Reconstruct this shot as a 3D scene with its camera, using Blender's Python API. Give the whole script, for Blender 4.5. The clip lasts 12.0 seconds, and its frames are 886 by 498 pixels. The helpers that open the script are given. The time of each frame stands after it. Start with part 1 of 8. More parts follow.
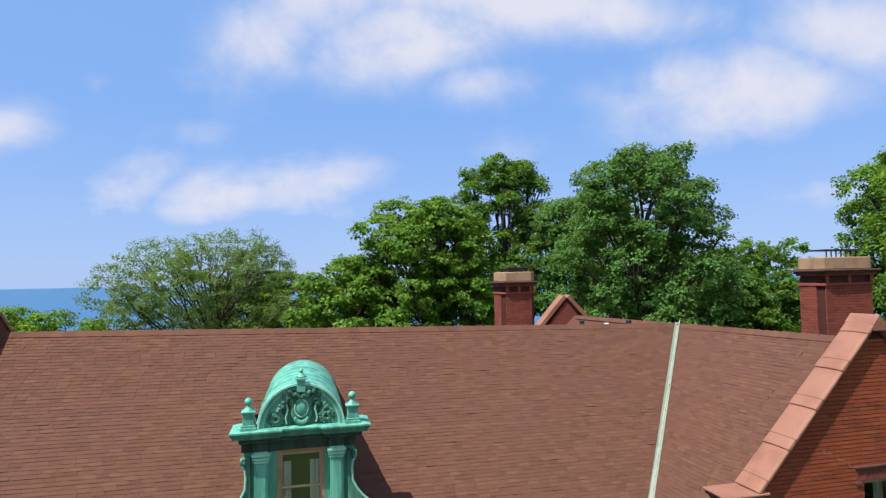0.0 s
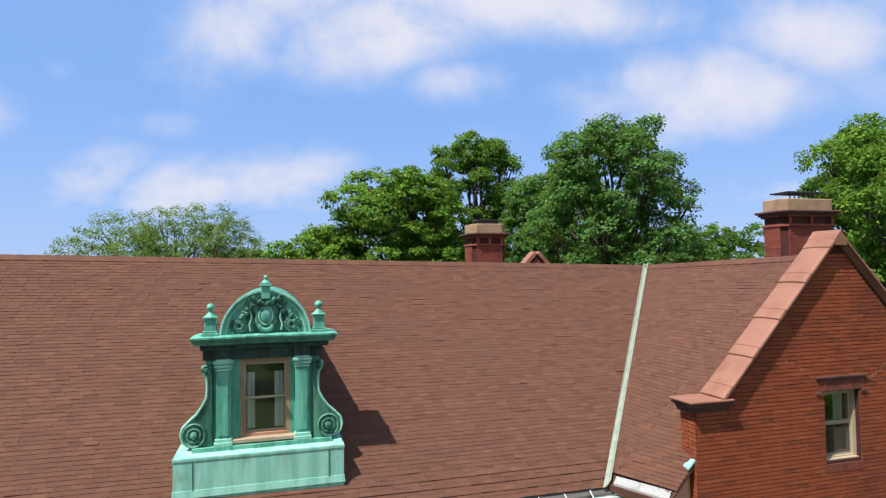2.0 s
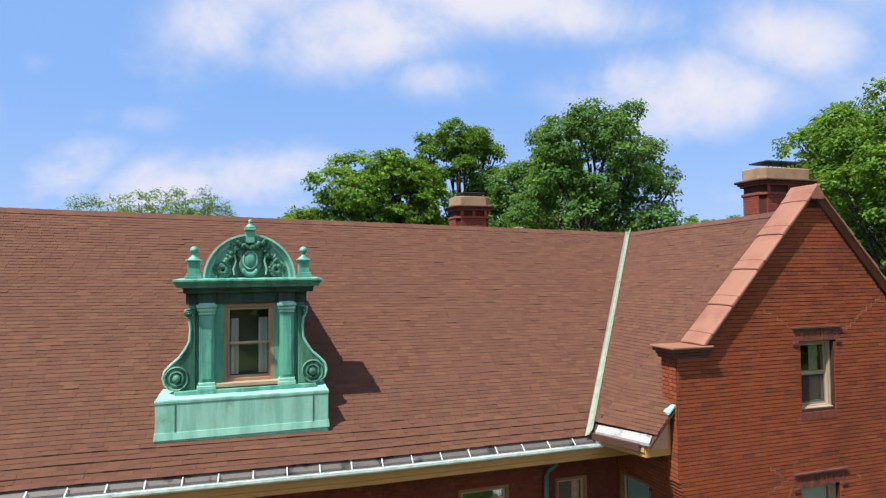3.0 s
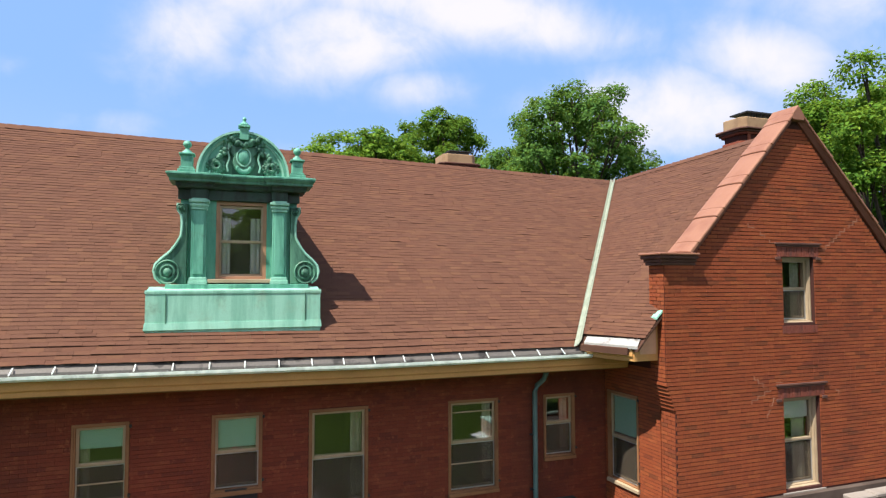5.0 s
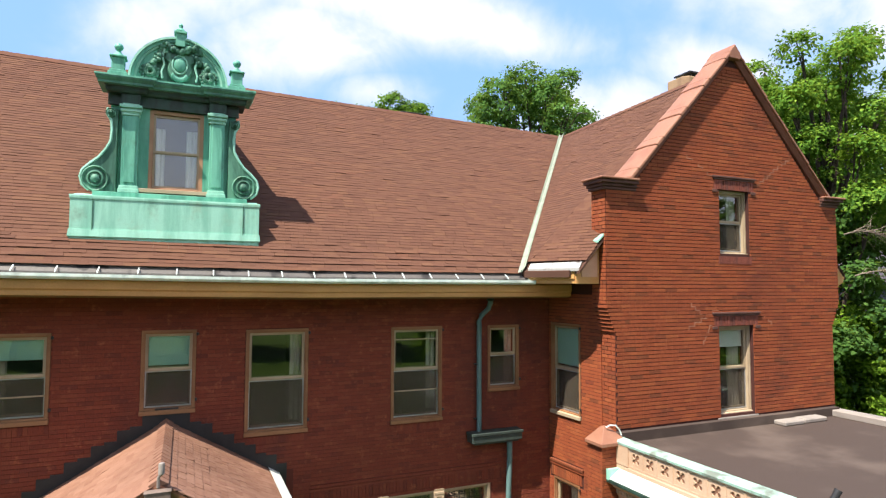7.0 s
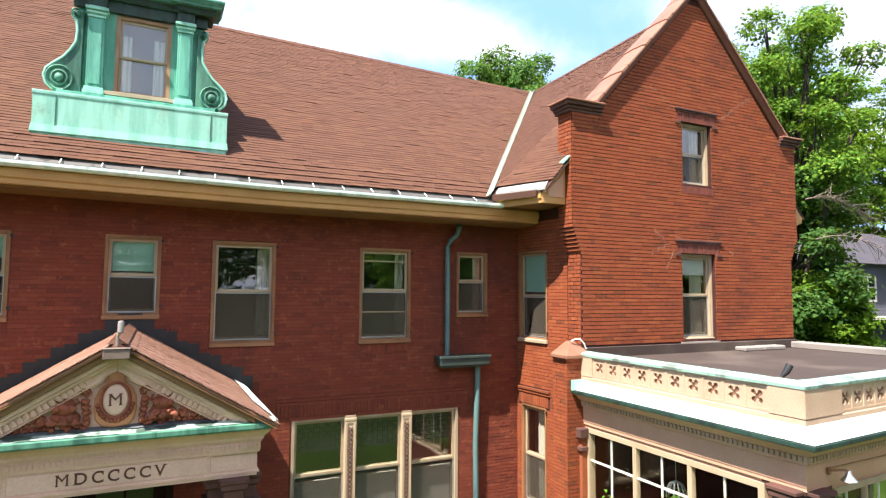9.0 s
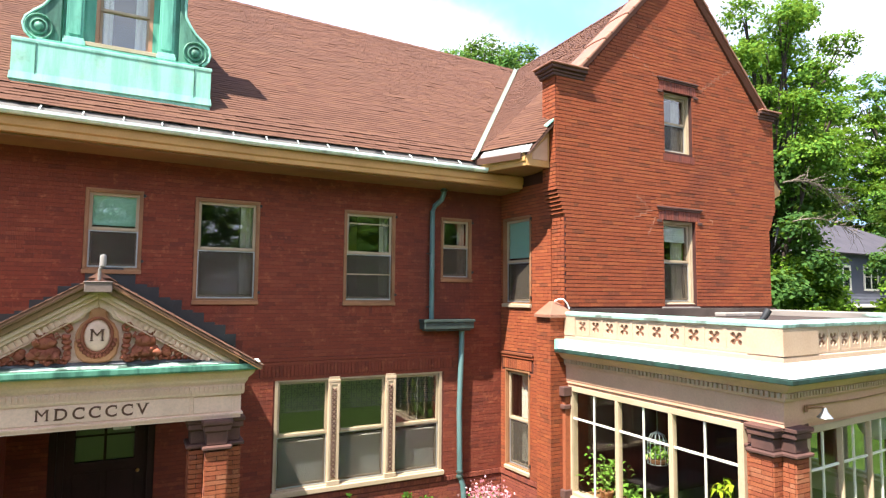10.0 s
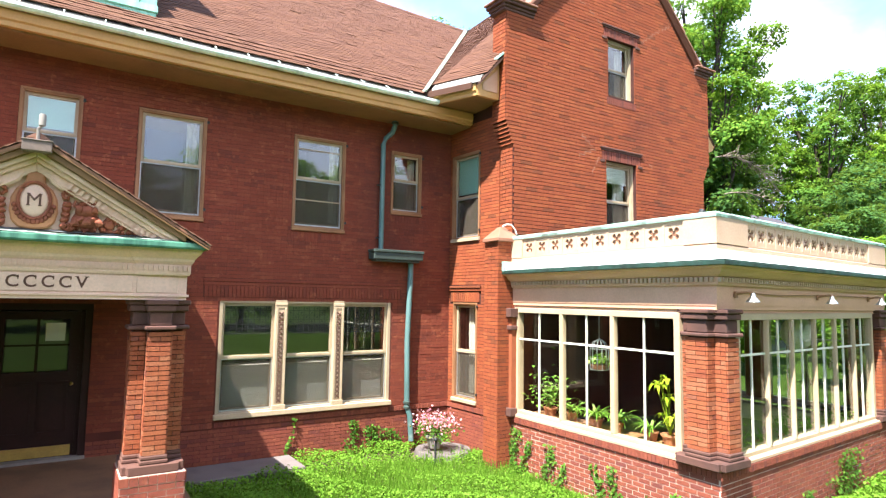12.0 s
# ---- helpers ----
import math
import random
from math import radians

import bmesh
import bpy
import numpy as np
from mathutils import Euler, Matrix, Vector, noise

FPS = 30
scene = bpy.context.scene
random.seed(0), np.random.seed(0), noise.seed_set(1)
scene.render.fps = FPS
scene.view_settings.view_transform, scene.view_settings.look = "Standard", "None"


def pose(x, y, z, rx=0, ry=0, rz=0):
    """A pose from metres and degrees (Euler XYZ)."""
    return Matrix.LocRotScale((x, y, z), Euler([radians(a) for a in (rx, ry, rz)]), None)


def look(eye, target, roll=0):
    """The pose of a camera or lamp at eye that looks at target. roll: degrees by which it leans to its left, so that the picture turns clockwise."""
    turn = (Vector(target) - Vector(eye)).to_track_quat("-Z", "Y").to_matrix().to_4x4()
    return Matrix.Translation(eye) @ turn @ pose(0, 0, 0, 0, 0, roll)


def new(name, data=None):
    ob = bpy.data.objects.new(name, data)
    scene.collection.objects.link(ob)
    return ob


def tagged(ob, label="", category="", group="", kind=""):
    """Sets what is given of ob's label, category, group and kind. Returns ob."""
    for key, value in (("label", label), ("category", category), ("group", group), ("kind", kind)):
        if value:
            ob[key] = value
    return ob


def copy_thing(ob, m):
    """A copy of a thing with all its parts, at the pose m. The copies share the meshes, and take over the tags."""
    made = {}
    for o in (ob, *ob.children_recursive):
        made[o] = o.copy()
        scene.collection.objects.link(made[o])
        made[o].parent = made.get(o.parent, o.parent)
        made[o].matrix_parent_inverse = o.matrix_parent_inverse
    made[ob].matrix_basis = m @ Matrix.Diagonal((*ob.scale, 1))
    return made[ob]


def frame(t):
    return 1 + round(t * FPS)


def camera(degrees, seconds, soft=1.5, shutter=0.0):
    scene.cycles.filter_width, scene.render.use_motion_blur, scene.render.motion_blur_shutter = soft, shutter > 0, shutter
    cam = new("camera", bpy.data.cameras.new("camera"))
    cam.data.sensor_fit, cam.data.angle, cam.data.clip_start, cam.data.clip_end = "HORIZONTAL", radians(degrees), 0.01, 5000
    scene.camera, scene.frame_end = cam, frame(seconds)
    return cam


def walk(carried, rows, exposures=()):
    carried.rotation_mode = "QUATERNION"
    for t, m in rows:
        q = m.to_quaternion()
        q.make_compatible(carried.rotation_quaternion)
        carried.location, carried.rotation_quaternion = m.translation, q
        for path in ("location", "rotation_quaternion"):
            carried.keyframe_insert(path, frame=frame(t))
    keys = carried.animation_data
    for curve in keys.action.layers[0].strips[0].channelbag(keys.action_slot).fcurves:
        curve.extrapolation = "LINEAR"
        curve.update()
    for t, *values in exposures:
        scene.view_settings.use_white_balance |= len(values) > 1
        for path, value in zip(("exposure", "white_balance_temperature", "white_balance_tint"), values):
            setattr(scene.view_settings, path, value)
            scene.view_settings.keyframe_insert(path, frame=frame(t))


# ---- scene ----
cam = camera(73.3, 12.0, soft=1.3)
PATH = [
    (0, (0.236, -0.06, 13.261), (0.687, 1.887, 13.356), -1.2),
    (0.5, (0.296, 0.054, 12.903), (0.745, 2.001, 12.992), -1.1),
    (1, (0.328, 0.132, 12.504), (0.777, 2.079, 12.591), -1.0),
    (1.5, (0.322, 0.151, 12.119), (0.803, 2.091, 12.202), -1.0),
    (2, (0.313, 0.15, 11.648), (0.854, 2.074, 11.728), -0.9),
    (2.5, (0.302, 0.122, 11.161), (0.877, 2.035, 11.241), -0.7),
    (3, (0.251, 0.16, 10.72), (0.848, 2.068, 10.792), -0.6),
    (5, (-0.002, 0.234, 8.764), (0.661, 2.118, 8.871), -0.1),
    (5.5, (0.039, 0.267, 8.401), (0.736, 2.139, 8.502), -0.0),
    (6, (0.121, 0.295, 8.015), (0.853, 2.153, 8.121), 0.1),
    (6.5, (0.222, 0.325, 7.645), (0.992, 2.167, 7.755), 0.2),
    (8.5, (0.46, 0.243, 5.919), (1.293, 2.055, 6.067), 0.3),
    (9, (0.477, 0.243, 5.527), (1.339, 2.041, 5.675), 0.4),
    (9.5, (0.479, 0.275, 5.145), (1.375, 2.056, 5.295), 0.4),
    (10, (0.464, 0.275, 4.782), (1.377, 2.048, 4.932), 0.5),
    (10.5, (0.411, 0.332, 4.409), (1.342, 2.096, 4.564), 0.6),
    (11, (0.393, 0.361, 4.002), (1.348, 2.111, 4.163), 0.6),
    (11.5, (0.414, 0.346, 3.609), (1.418, 2.068, 3.773), 0.8),
    (12, (0.415, 0.319, 3.255), (1.485, 2.0, 3.425), 0.9),
]
EXPOSURES = [(0.0, 0.51, 6420, 10), (3.0, 0.61, 6580, 10), (5.5, 0.90, 6980, 9.5), (8.5, 1.40, 6780, 9.5), (10.5, 1.88, 6520, 9), (12.0, 2.12, 6420, 7.5)]
walk(cam, [(t, look(eye, target, roll)) for t, eye, target, roll in PATH], EXPOSURES)

# ---- sky, sun ----
TO_SUN = Vector((-0.53, -0.238, 1.0)).normalized()
SKY_STRENGTH = 0.068
SUN_STRENGTH = 5.0
SKY_TINT = (0.90, 1.0, 1.25, 1)
SKY_EVEN = (2.8, 5.15, 10.0, 1)
CLOUD = (8.1, 8.1, 9.1, 1)

world = bpy.data.worlds.new("sky")
scene.world = world
world.use_nodes = True


def build_sky(tree):
    n, l = tree.nodes, tree.links
    n.clear()

    def node(kind, blend=None):
        x = n.new(kind)
        if blend:
            x.data_type, x.blend_type = "RGBA", blend
        return x

    def math_(op, a, b=None, c=None):
        x = node("ShaderNodeMath")
        x.operation = op
        for i, v in enumerate((a, b, c)):
            if v is None:
                continue
            if isinstance(v, (int, float)):
                x.inputs[i].default_value = v
            else:
                l.new(v, x.inputs[i])
        return x.outputs[0]

    sky = node("ShaderNodeTexSky")
    sky.sky_type, sky.sun_disc = "NISHITA", False
    sky.sun_elevation, sky.sun_rotation = math.asin(TO_SUN.z), math.atan2(TO_SUN.x, TO_SUN.y)
    sky.air_density, sky.dust_density, sky.ozone_density = 1.0, 0.15, 2.2
    co = node("ShaderNodeTexCoord")
    sep = node("ShaderNodeSeparateXYZ")
    l.new(co.outputs["Generated"], sep.inputs[0])
    x, y, z = sep.outputs
    # cloud layer seen in perspective
    up = math_("ADD", math_("MAXIMUM", z, 0.0), 0.12)
    comb = node("ShaderNodeCombineXYZ")
    l.new(math_("DIVIDE", x, up), comb.inputs[0])
    l.new(math_("DIVIDE", y, up), comb.inputs[1])
    big = node("ShaderNodeTexNoise")
    l.new(comb.outputs[0], big.inputs["Vector"])
    big.inputs["Scale"].default_value = 0.9
    big.inputs["Detail"].default_value = 5.0
    big.inputs["Roughness"].default_value = 0.55
    fine = node("ShaderNodeTexNoise")
    l.new(co.outputs["Generated"], fine.inputs["Vector"])
    fine.inputs["Scale"].default_value = 9.0
    fine.inputs["Detail"].default_value = 6.0
    fine.inputs["Roughness"].default_value = 0.58
    fine.inputs["Distortion"].default_value = 0.3
    # single clouds over the lake: tangent of azimuth, tangent of height, half sizes, lean, weight
    yy = math_("MAXIMUM", y, 0.05)
    u, v = math_("DIVIDE", x, yy), math_("DIVIDE", z, yy)
    clouds = [(-0.06, 0.40, 0.10, 0.09, 0.5, 0.8), (0.03, 0.47, 0.12, 0.07, 0.4, 0.8), (0.19, 0.41, 0.17, 0.075, 0.35, 1.0),
              (0.30, 0.345, 0.11, 0.04, 0.1, 0.75), (0.46, 0.50, 0.40, 0.07, 0.0, 1.0), (0.84, 0.36, 0.24, 0.10, 0.3, 1.15),
              (1.10, 0.50, 0.26, 0.09, 0.2, 0.9), (-0.45, 0.235, 0.07, 0.04, 0.2, 0.7), (-0.26, 0.155, 0.065, 0.05, 0.5, 0.8),
              (-0.19, 0.24, 0.08, 0.03, 0.2, 0.35), (-0.14, 0.135, 0.10, 0.045, 0.3, 0.9), (-0.01, 0.155, 0.12, 0.05, 0.3, 0.75),
              (0.07, 0.11, 0.10, 0.03, 0.1, 0.35), (0.36, 0.22, 0.10, 0.035, 0.3, 0.4), (-0.31, 0.31, 0.03, 0.02, 0.0, 0.4),
              (0.52, 0.34, 0.09, 0.04, 0.4, 0.35), (1.05, 0.16, 0.25, 0.05, 0.0, 0.45), (1.75, 0.85, 0.7, 0.28, 0.2, 1.0), (1.9, 0.45, 0.5, 0.16, 0.1, 0.9), (2.9, 0.75, 0.9, 0.3, 0.1, 1.0)]
    total = None
    for cu, cv, ru, rv, lean, w in clouds:
        du = math_("SUBTRACT", u, cu)
        dv = math_("SUBTRACT", math_("SUBTRACT", v, cv), math_("MULTIPLY", du, lean * rv / ru))
        d = math_("ADD", math_("POWER", math_("ABSOLUTE", math_("DIVIDE", du, ru)), 2.0),
                  math_("POWER", math_("ABSOLUTE", math_("DIVIDE", dv, rv)), 2.0))
        g = math_("MULTIPLY", math_("EXPONENT", math_("MULTIPLY", d, -0.9)), w)
        total = g if total is None else math_("MAXIMUM", total, g)
    loose = math_("MULTIPLY", math_("SUBTRACT", big.outputs[0], 0.47), 1.0)
    grain = math_("MULTIPLY", math_("SUBTRACT", fine.outputs[0], 0.5), 1.9)
    dens = math_("ADD", math_("ADD", total, loose), math_("MULTIPLY", grain, math_("ADD", math_("MULTIPLY", total, 0.7), 0.28)))
    # a thicker bank of cloud over the street, on the far side from the lake
    bank = node("ShaderNodeMapRange")
    bank.interpolation_type = "SMOOTHSTEP"
    l.new(y, bank.inputs[0])
    bank.inputs[1].default_value, bank.inputs[2].default_value = 0.0, -0.5
    bank.inputs[3].default_value, bank.inputs[4].default_value = 0.0, 0.75
    dens = math_("ADD", dens, bank.outputs[0])
    ramp = node("ShaderNodeMapRange")
    ramp.interpolation_type = "SMOOTHSTEP"
    l.new(dens, ramp.inputs[0])
    ramp.inputs[1].default_value, ramp.inputs[2].default_value = 0.05, 1.15
    ramp.inputs[3].default_value, ramp.inputs[4].default_value = 0.0, 0.95
    # haze low down
    haze = node("ShaderNodeMapRange")
    haze.interpolation_type = "SMOOTHSTEP"
    l.new(z, haze.inputs[0])
    haze.inputs[1].default_value, haze.inputs[2].default_value = 0.0, 0.30
    haze.inputs[3].default_value, haze.inputs[4].default_value = 0.22, 0.0
    cover = math_("MAXIMUM", ramp.outputs[0], haze.outputs[0])
    tint = node("ShaderNodeMix", "MULTIPLY")
    tint.inputs[0].default_value = 1.0
    l.new(sky.outputs[0], tint.inputs[6])
    tint.inputs[7].default_value = SKY_TINT
    even = node("ShaderNodeMix", "MIX")
    even.inputs[0].default_value = 0.8
    l.new(tint.outputs[2], even.inputs[6])
    even.inputs[7].default_value = SKY_EVEN
    mix = node("ShaderNodeMix", "MIX")
    l.new(cover, mix.inputs[0])
    l.new(even.outputs[2], mix.inputs[6])
    mix.inputs[7].default_value = CLOUD
    bg = node("ShaderNodeBackground")
    l.new(mix.outputs[2], bg.inputs[0])
    bg.inputs[1].default_value = SKY_STRENGTH
    out = node("ShaderNodeOutputWorld")
    l.new(bg.outputs[0], out.inputs[0])


build_sky(world.node_tree)

sun = new("sun", bpy.data.lights.new("sun", "SUN"))
sun.data.energy, sun.data.angle, sun.data.color = SUN_STRENGTH, radians(0.53), (1.0, 0.95, 0.87)
sun.matrix_world = look(TO_SUN * 60, (0, 0, 0))

# ---- materials ----
class Mat:
    """A small builder for procedural materials."""

    def __init__(self, name):
        self.m = bpy.data.materials.new(name)
        self.m.use_nodes = True
        self.n, self.l = self.m.node_tree.nodes, self.m.node_tree.links
        self.b = self.n["Principled BSDF"]
        self.co = self.n.new("ShaderNodeNewGeometry").outputs["Position"]

    def put(self, socket, v):
        if isinstance(v, (int, float)):
            socket.default_value = v
        elif isinstance(v, tuple):
            socket.default_value = (*v, 1) if len(v) == 3 else v
        else:
            self.l.new(v, socket)

    def noise(self, scale, detail=4, rough=0.55, stretch=None, distort=0.0):
        x = self.n.new("ShaderNodeTexNoise")
        co = self.co
        if stretch:
            mp = self.n.new("ShaderNodeMapping")
            self.l.new(co, mp.inputs[0])
            mp.inputs["Scale"].default_value = stretch
            co = mp.outputs[0]
        self.l.new(co, x.inputs["Vector"])
        x.inputs["Scale"].default_value, x.inputs["Detail"].default_value = scale, detail
        x.inputs["Roughness"].default_value, x.inputs["Distortion"].default_value = rough, distort
        return x.outputs[0]

    def rng(self, v, a, b, c=0.0, d=1.0, smooth=True):
        x = self.n.new("ShaderNodeMapRange")
        x.interpolation_type = "SMOOTHSTEP" if smooth else "LINEAR"
        self.put(x.inputs[0], v)
        for i, k in enumerate((a, b, c, d)):
            x.inputs[i + 1].default_value = k
        return x.outputs[0]

    def mix(self, f, a, b, mode="MIX"):
        x = self.n.new("ShaderNodeMix")
        x.data_type, x.blend_type = "RGBA", mode
        self.put(x.inputs[0], f), self.put(x.inputs[6], a), self.put(x.inputs[7], b)
        return x.outputs[2]

    def math(self, op, a, b):
        x = self.n.new("ShaderNodeMath")
        x.operation = op
        self.put(x.inputs[0], a), self.put(x.inputs[1], b)
        return x.outputs[0]

    def ramp(self, v, stops):
        x = self.n.new("ShaderNodeValToRGB")
        e = x.color_ramp.elements
        while len(e) < len(stops):
            e.new(0.5)
        for k, (p, c) in zip(e, stops):
            k.position, k.color = p, (*c, 1)
        self.put(x.inputs[0], v)
        return x.outputs[0]

    def island(self):
        """One random number for each piece, joined or not."""
        g, o = self.n.new("ShaderNodeNewGeometry"), self.n.new("ShaderNodeObjectInfo")
        x = self.math("ADD", g.outputs["Random Per Island"], o.outputs["Random"])
        return self.math("FRACT", x, 0.0)

    def bump(self, h, dist=0.01, strength=0.6):
        x = self.n.new("ShaderNodeBump")
        self.put(x.inputs["Height"], h)
        x.inputs["Distance"].default_value, x.inputs["Strength"].default_value = dist, strength
        self.l.new(x.outputs[0], self.b.inputs["Normal"])

    def end(self, color, rough=0.6, metal=0.0, spec=0.5):
        self.put(self.b.inputs["Base Color"], color)
        self.put(self.b.inputs["Roughness"], rough)
        self.b.inputs["Metallic"].default_value = metal
        self.b.inputs["Specular IOR Level"].default_value = spec
        return self.m


def brick_material(name, stops, soot=0.25):
    k = Mat(name)
    c = k.ramp(k.island(), stops)
    c = k.mix(k.rng(k.noise(55, 3), 0.35, 0.7, 0.0, 0.35), c, (0.10, 0.034, 0.024))
    c = k.mix(k.rng(k.noise(0.55, 4), 0.5, 0.75, 0.0, soot), c, (0.075, 0.026, 0.022))
    c = k.mix(k.rng(k.noise(32, 4, 0.75), 0.54, 0.72, 0.0, 0.6), c, (0.065, 0.022, 0.018))
    c = k.mix(k.rng(k.noise(9, 4, 0.7), 0.56, 0.72, 0.0, 0.42), c, (0.40, 0.135, 0.065))
    k.bump(k.noise(90, 4, 0.7), 0.008, 0.7)
    return k.end(c, 0.86, spec=0.25)


BRICK = brick_material("brick", [(0.0, (0.185, 0.056, 0.024)), (0.15, (0.274, 0.065, 0.025)), (0.35, (0.309, 0.074, 0.028)), (0.65, (0.288, 0.068, 0.026)),
                                 (0.93, (0.346, 0.094, 0.033)), (1.0, (0.211, 0.051, 0.024))], 0.36)
# front wall's copy of the brick, darkened for eave shade, with soot patches
BRICK_FRONT = brick_material("sooty_shaded_brick", [(0.0, (0.157, 0.038, 0.024)), (0.15, (0.194, 0.044, 0.025)), (0.35, (0.219, 0.049, 0.027)), (0.65, (0.202, 0.045, 0.026)),
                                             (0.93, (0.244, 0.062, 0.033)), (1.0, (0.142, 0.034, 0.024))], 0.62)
BRICK_PIER = brick_material("pier_brick", [(0.0, (0.258, 0.065, 0.030)), (0.35, (0.344, 0.103, 0.043)), (0.65, (0.292, 0.077, 0.034)),
                                           (0.9, (0.370, 0.138, 0.069)), (1.0, (0.189, 0.056, 0.039))], 0.1)
BRICK_BASE = brick_material("base_brick", [(0.0, (0.211, 0.053, 0.035)), (0.4, (0.273, 0.075, 0.044)), (0.75, (0.246, 0.062, 0.040)),
                                           (1.0, (0.167, 0.048, 0.040))], 0.15)
BRICK_SOOT = brick_material("sooty_brick", [(0.0, (0.168, 0.051, 0.036)), (0.5, (0.228, 0.063, 0.044)), (1.0, (0.132, 0.048, 0.039))], 0.3)


def plain(name, a, b, scale=3.0, rough=0.7, grain=80, bump=0.003, metal=0.0, spec=0.4, patch=(0.42, 0.68)):
    """A surface of two near colours with a fine grain."""
    k = Mat(name)
    c = k.mix(k.rng(k.noise(scale, 5), *patch), a, b)
    c = k.mix(k.rng(k.noise(grain, 3), 0.3, 0.75, 0.0, 0.25), c, tuple(x * 0.6 for x in b))
    k.bump(k.noise(grain, 3), bump, 0.5)
    return k.end(c, rough, metal, spec)


MORTAR = plain("red_mortar", (0.066, 0.019, 0.014), (0.045, 0.014, 0.011), 2.0, 0.95)
# lighter mortar, so the joints of the front wall stand out less
MORTAR_FRONT = plain("front_mortar", (0.120, 0.030, 0.019), (0.090, 0.024, 0.016), 2.0, 0.95)
MORTAR_PALE = plain("pale_mortar", (0.60, 0.45, 0.37), (0.48, 0.33, 0.26), 2.0, 0.95)
SANDSTONE = plain("sandstone", (0.122, 0.054, 0.041), (0.074, 0.035, 0.029), 2.2, 0.85, 60)
RAKE = plain("red_brown_stone", (0.21, 0.078, 0.05), (0.16, 0.058, 0.038), 2.0, 0.8, 50)
TERRACOTTA = plain("terracotta", (0.305, 0.142, 0.090), (0.25, 0.106, 0.066), 1.6, 0.62, 45)
CREAM = plain("cream_paint", (0.644, 0.378, 0.255), (0.569, 0.328, 0.217), 1.4, 0.55, 40, 0.001)
# cream raised in colour to make up for light missing on the porch
PORCH_CREAM = plain("brightened_porch_cream", (0.80, 0.535, 0.42), (0.70, 0.46, 0.355), 2.2, 0.55, 40, 0.001)
PALE_CREAM = plain("pale_cream_paint", (0.516, 0.356, 0.250), (0.469, 0.312, 0.214), 1.4, 0.55, 40, 0.001)
TAN = plain("tan_paint", (0.31, 0.150, 0.072), (0.23, 0.108, 0.05), 1.8, 0.6, 40, 0.001)
OCHRE = plain("ochre_paint", (0.576, 0.309, 0.112), (0.490, 0.256, 0.091), 1.3, 0.55, 40, 0.001)
SASH = plain("sash_paint", (0.437, 0.342, 0.237), (0.370, 0.285, 0.190), 2.0, 0.5, 40, 0.001)
WHITE_SASH = plain("white_paint", (0.82, 0.78, 0.70), (0.76, 0.71, 0.62), 2.0, 0.5, 40, 0.001)
ORNAMENT = plain("brown_relief_paint", (0.299, 0.085, 0.043), (0.192, 0.051, 0.027), 4.0, 0.7, 30)
LETTER = plain("brown_letter_paint", (0.120, 0.048, 0.030), (0.090, 0.036, 0.024), 4.0, 0.6, 30)
DARK_WOOD = plain("dark_door_paint", (0.032, 0.010, 0.007), (0.022, 0.007, 0.005), 2.0, 0.6, 30, 0.001, spec=0.25)
INNER = plain("inner_plaster", (0.240, 0.216, 0.176), (0.208, 0.184, 0.152), 1.0, 0.9)
INNER_FLOOR = plain("inner_floor", (0.14, 0.09, 0.06), (0.11, 0.07, 0.045), 1.0, 0.6)
BLIND = plain("green_blind", (0.38, 0.68, 0.58), (0.34, 0.62, 0.53), 3.0, 0.8)
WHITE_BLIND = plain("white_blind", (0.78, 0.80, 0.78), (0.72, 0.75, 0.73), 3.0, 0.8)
CURTAIN = plain("curtain_cloth", (0.62, 0.58, 0.50), (0.52, 0.48, 0.40), 9.0, 0.9)
CONCRETE = plain("concrete", (0.289, 0.255, 0.230), (0.221, 0.196, 0.178), 2.0, 0.9, 60)
SLATE = plain("slate_slab", (0.160, 0.132, 0.128), (0.120, 0.100, 0.100), 2.0, 0.75, 50)
IRON = plain("dark_iron", (0.03, 0.03, 0.032), (0.02, 0.02, 0.022), 4.0, 0.5, 40, 0.001)
BRASS = plain("dull_brass", (0.62, 0.42, 0.12), (0.48, 0.32, 0.10), 3.0, 0.38, 40, 0.001, metal=0.8)
STEEL = plain("galvanised_steel", (0.50, 0.52, 0.54), (0.42, 0.44, 0.46), 3.0, 0.4, 40, 0.001, metal=0.7)
APRON = plain("weathered_flashing", (0.12, 0.108, 0.102), (0.03, 0.027, 0.027), 1.9, 0.6, 30, 0.001, patch=(0.54, 0.60))
POT = plain("clay_pot", (0.45, 0.19, 0.09), (0.36, 0.15, 0.08), 5.0, 0.8)
FELT = plain("roofing_felt", (0.051, 0.034, 0.028), (0.101, 0.074, 0.061), 0.6, 0.92, 90, 0.004, patch=(0.5, 0.72))
WORN_SHELF = plain("worn_painted_copper", (0.50, 0.62, 0.55), (0.06, 0.10, 0.08), 4.5, 0.6, 30, 0.001, patch=(0.44, 0.58))
WORN_CAP = plain("worn_cap_metal", (0.34, 0.53, 0.45), (0.16, 0.19, 0.16), 2.6, 0.6, 30, 0.001, patch=(0.46, 0.64))
WORN_WHITE = plain("worn_white_metal", (0.369, 0.369, 0.357), (0.131, 0.113, 0.107), 2.6, 0.6, 30, 0.001, patch=(0.52, 0.64))
METAL_WHITE = plain("weathered_white_metal", (0.704, 0.757, 0.739), (0.581, 0.669, 0.634), 1.6, 0.5, 30, 0.001)
SOFFIT = plain("olive_brown_paint", (0.245, 0.128, 0.055), (0.192, 0.100, 0.043), 1.5, 0.6, 30, 0.001)


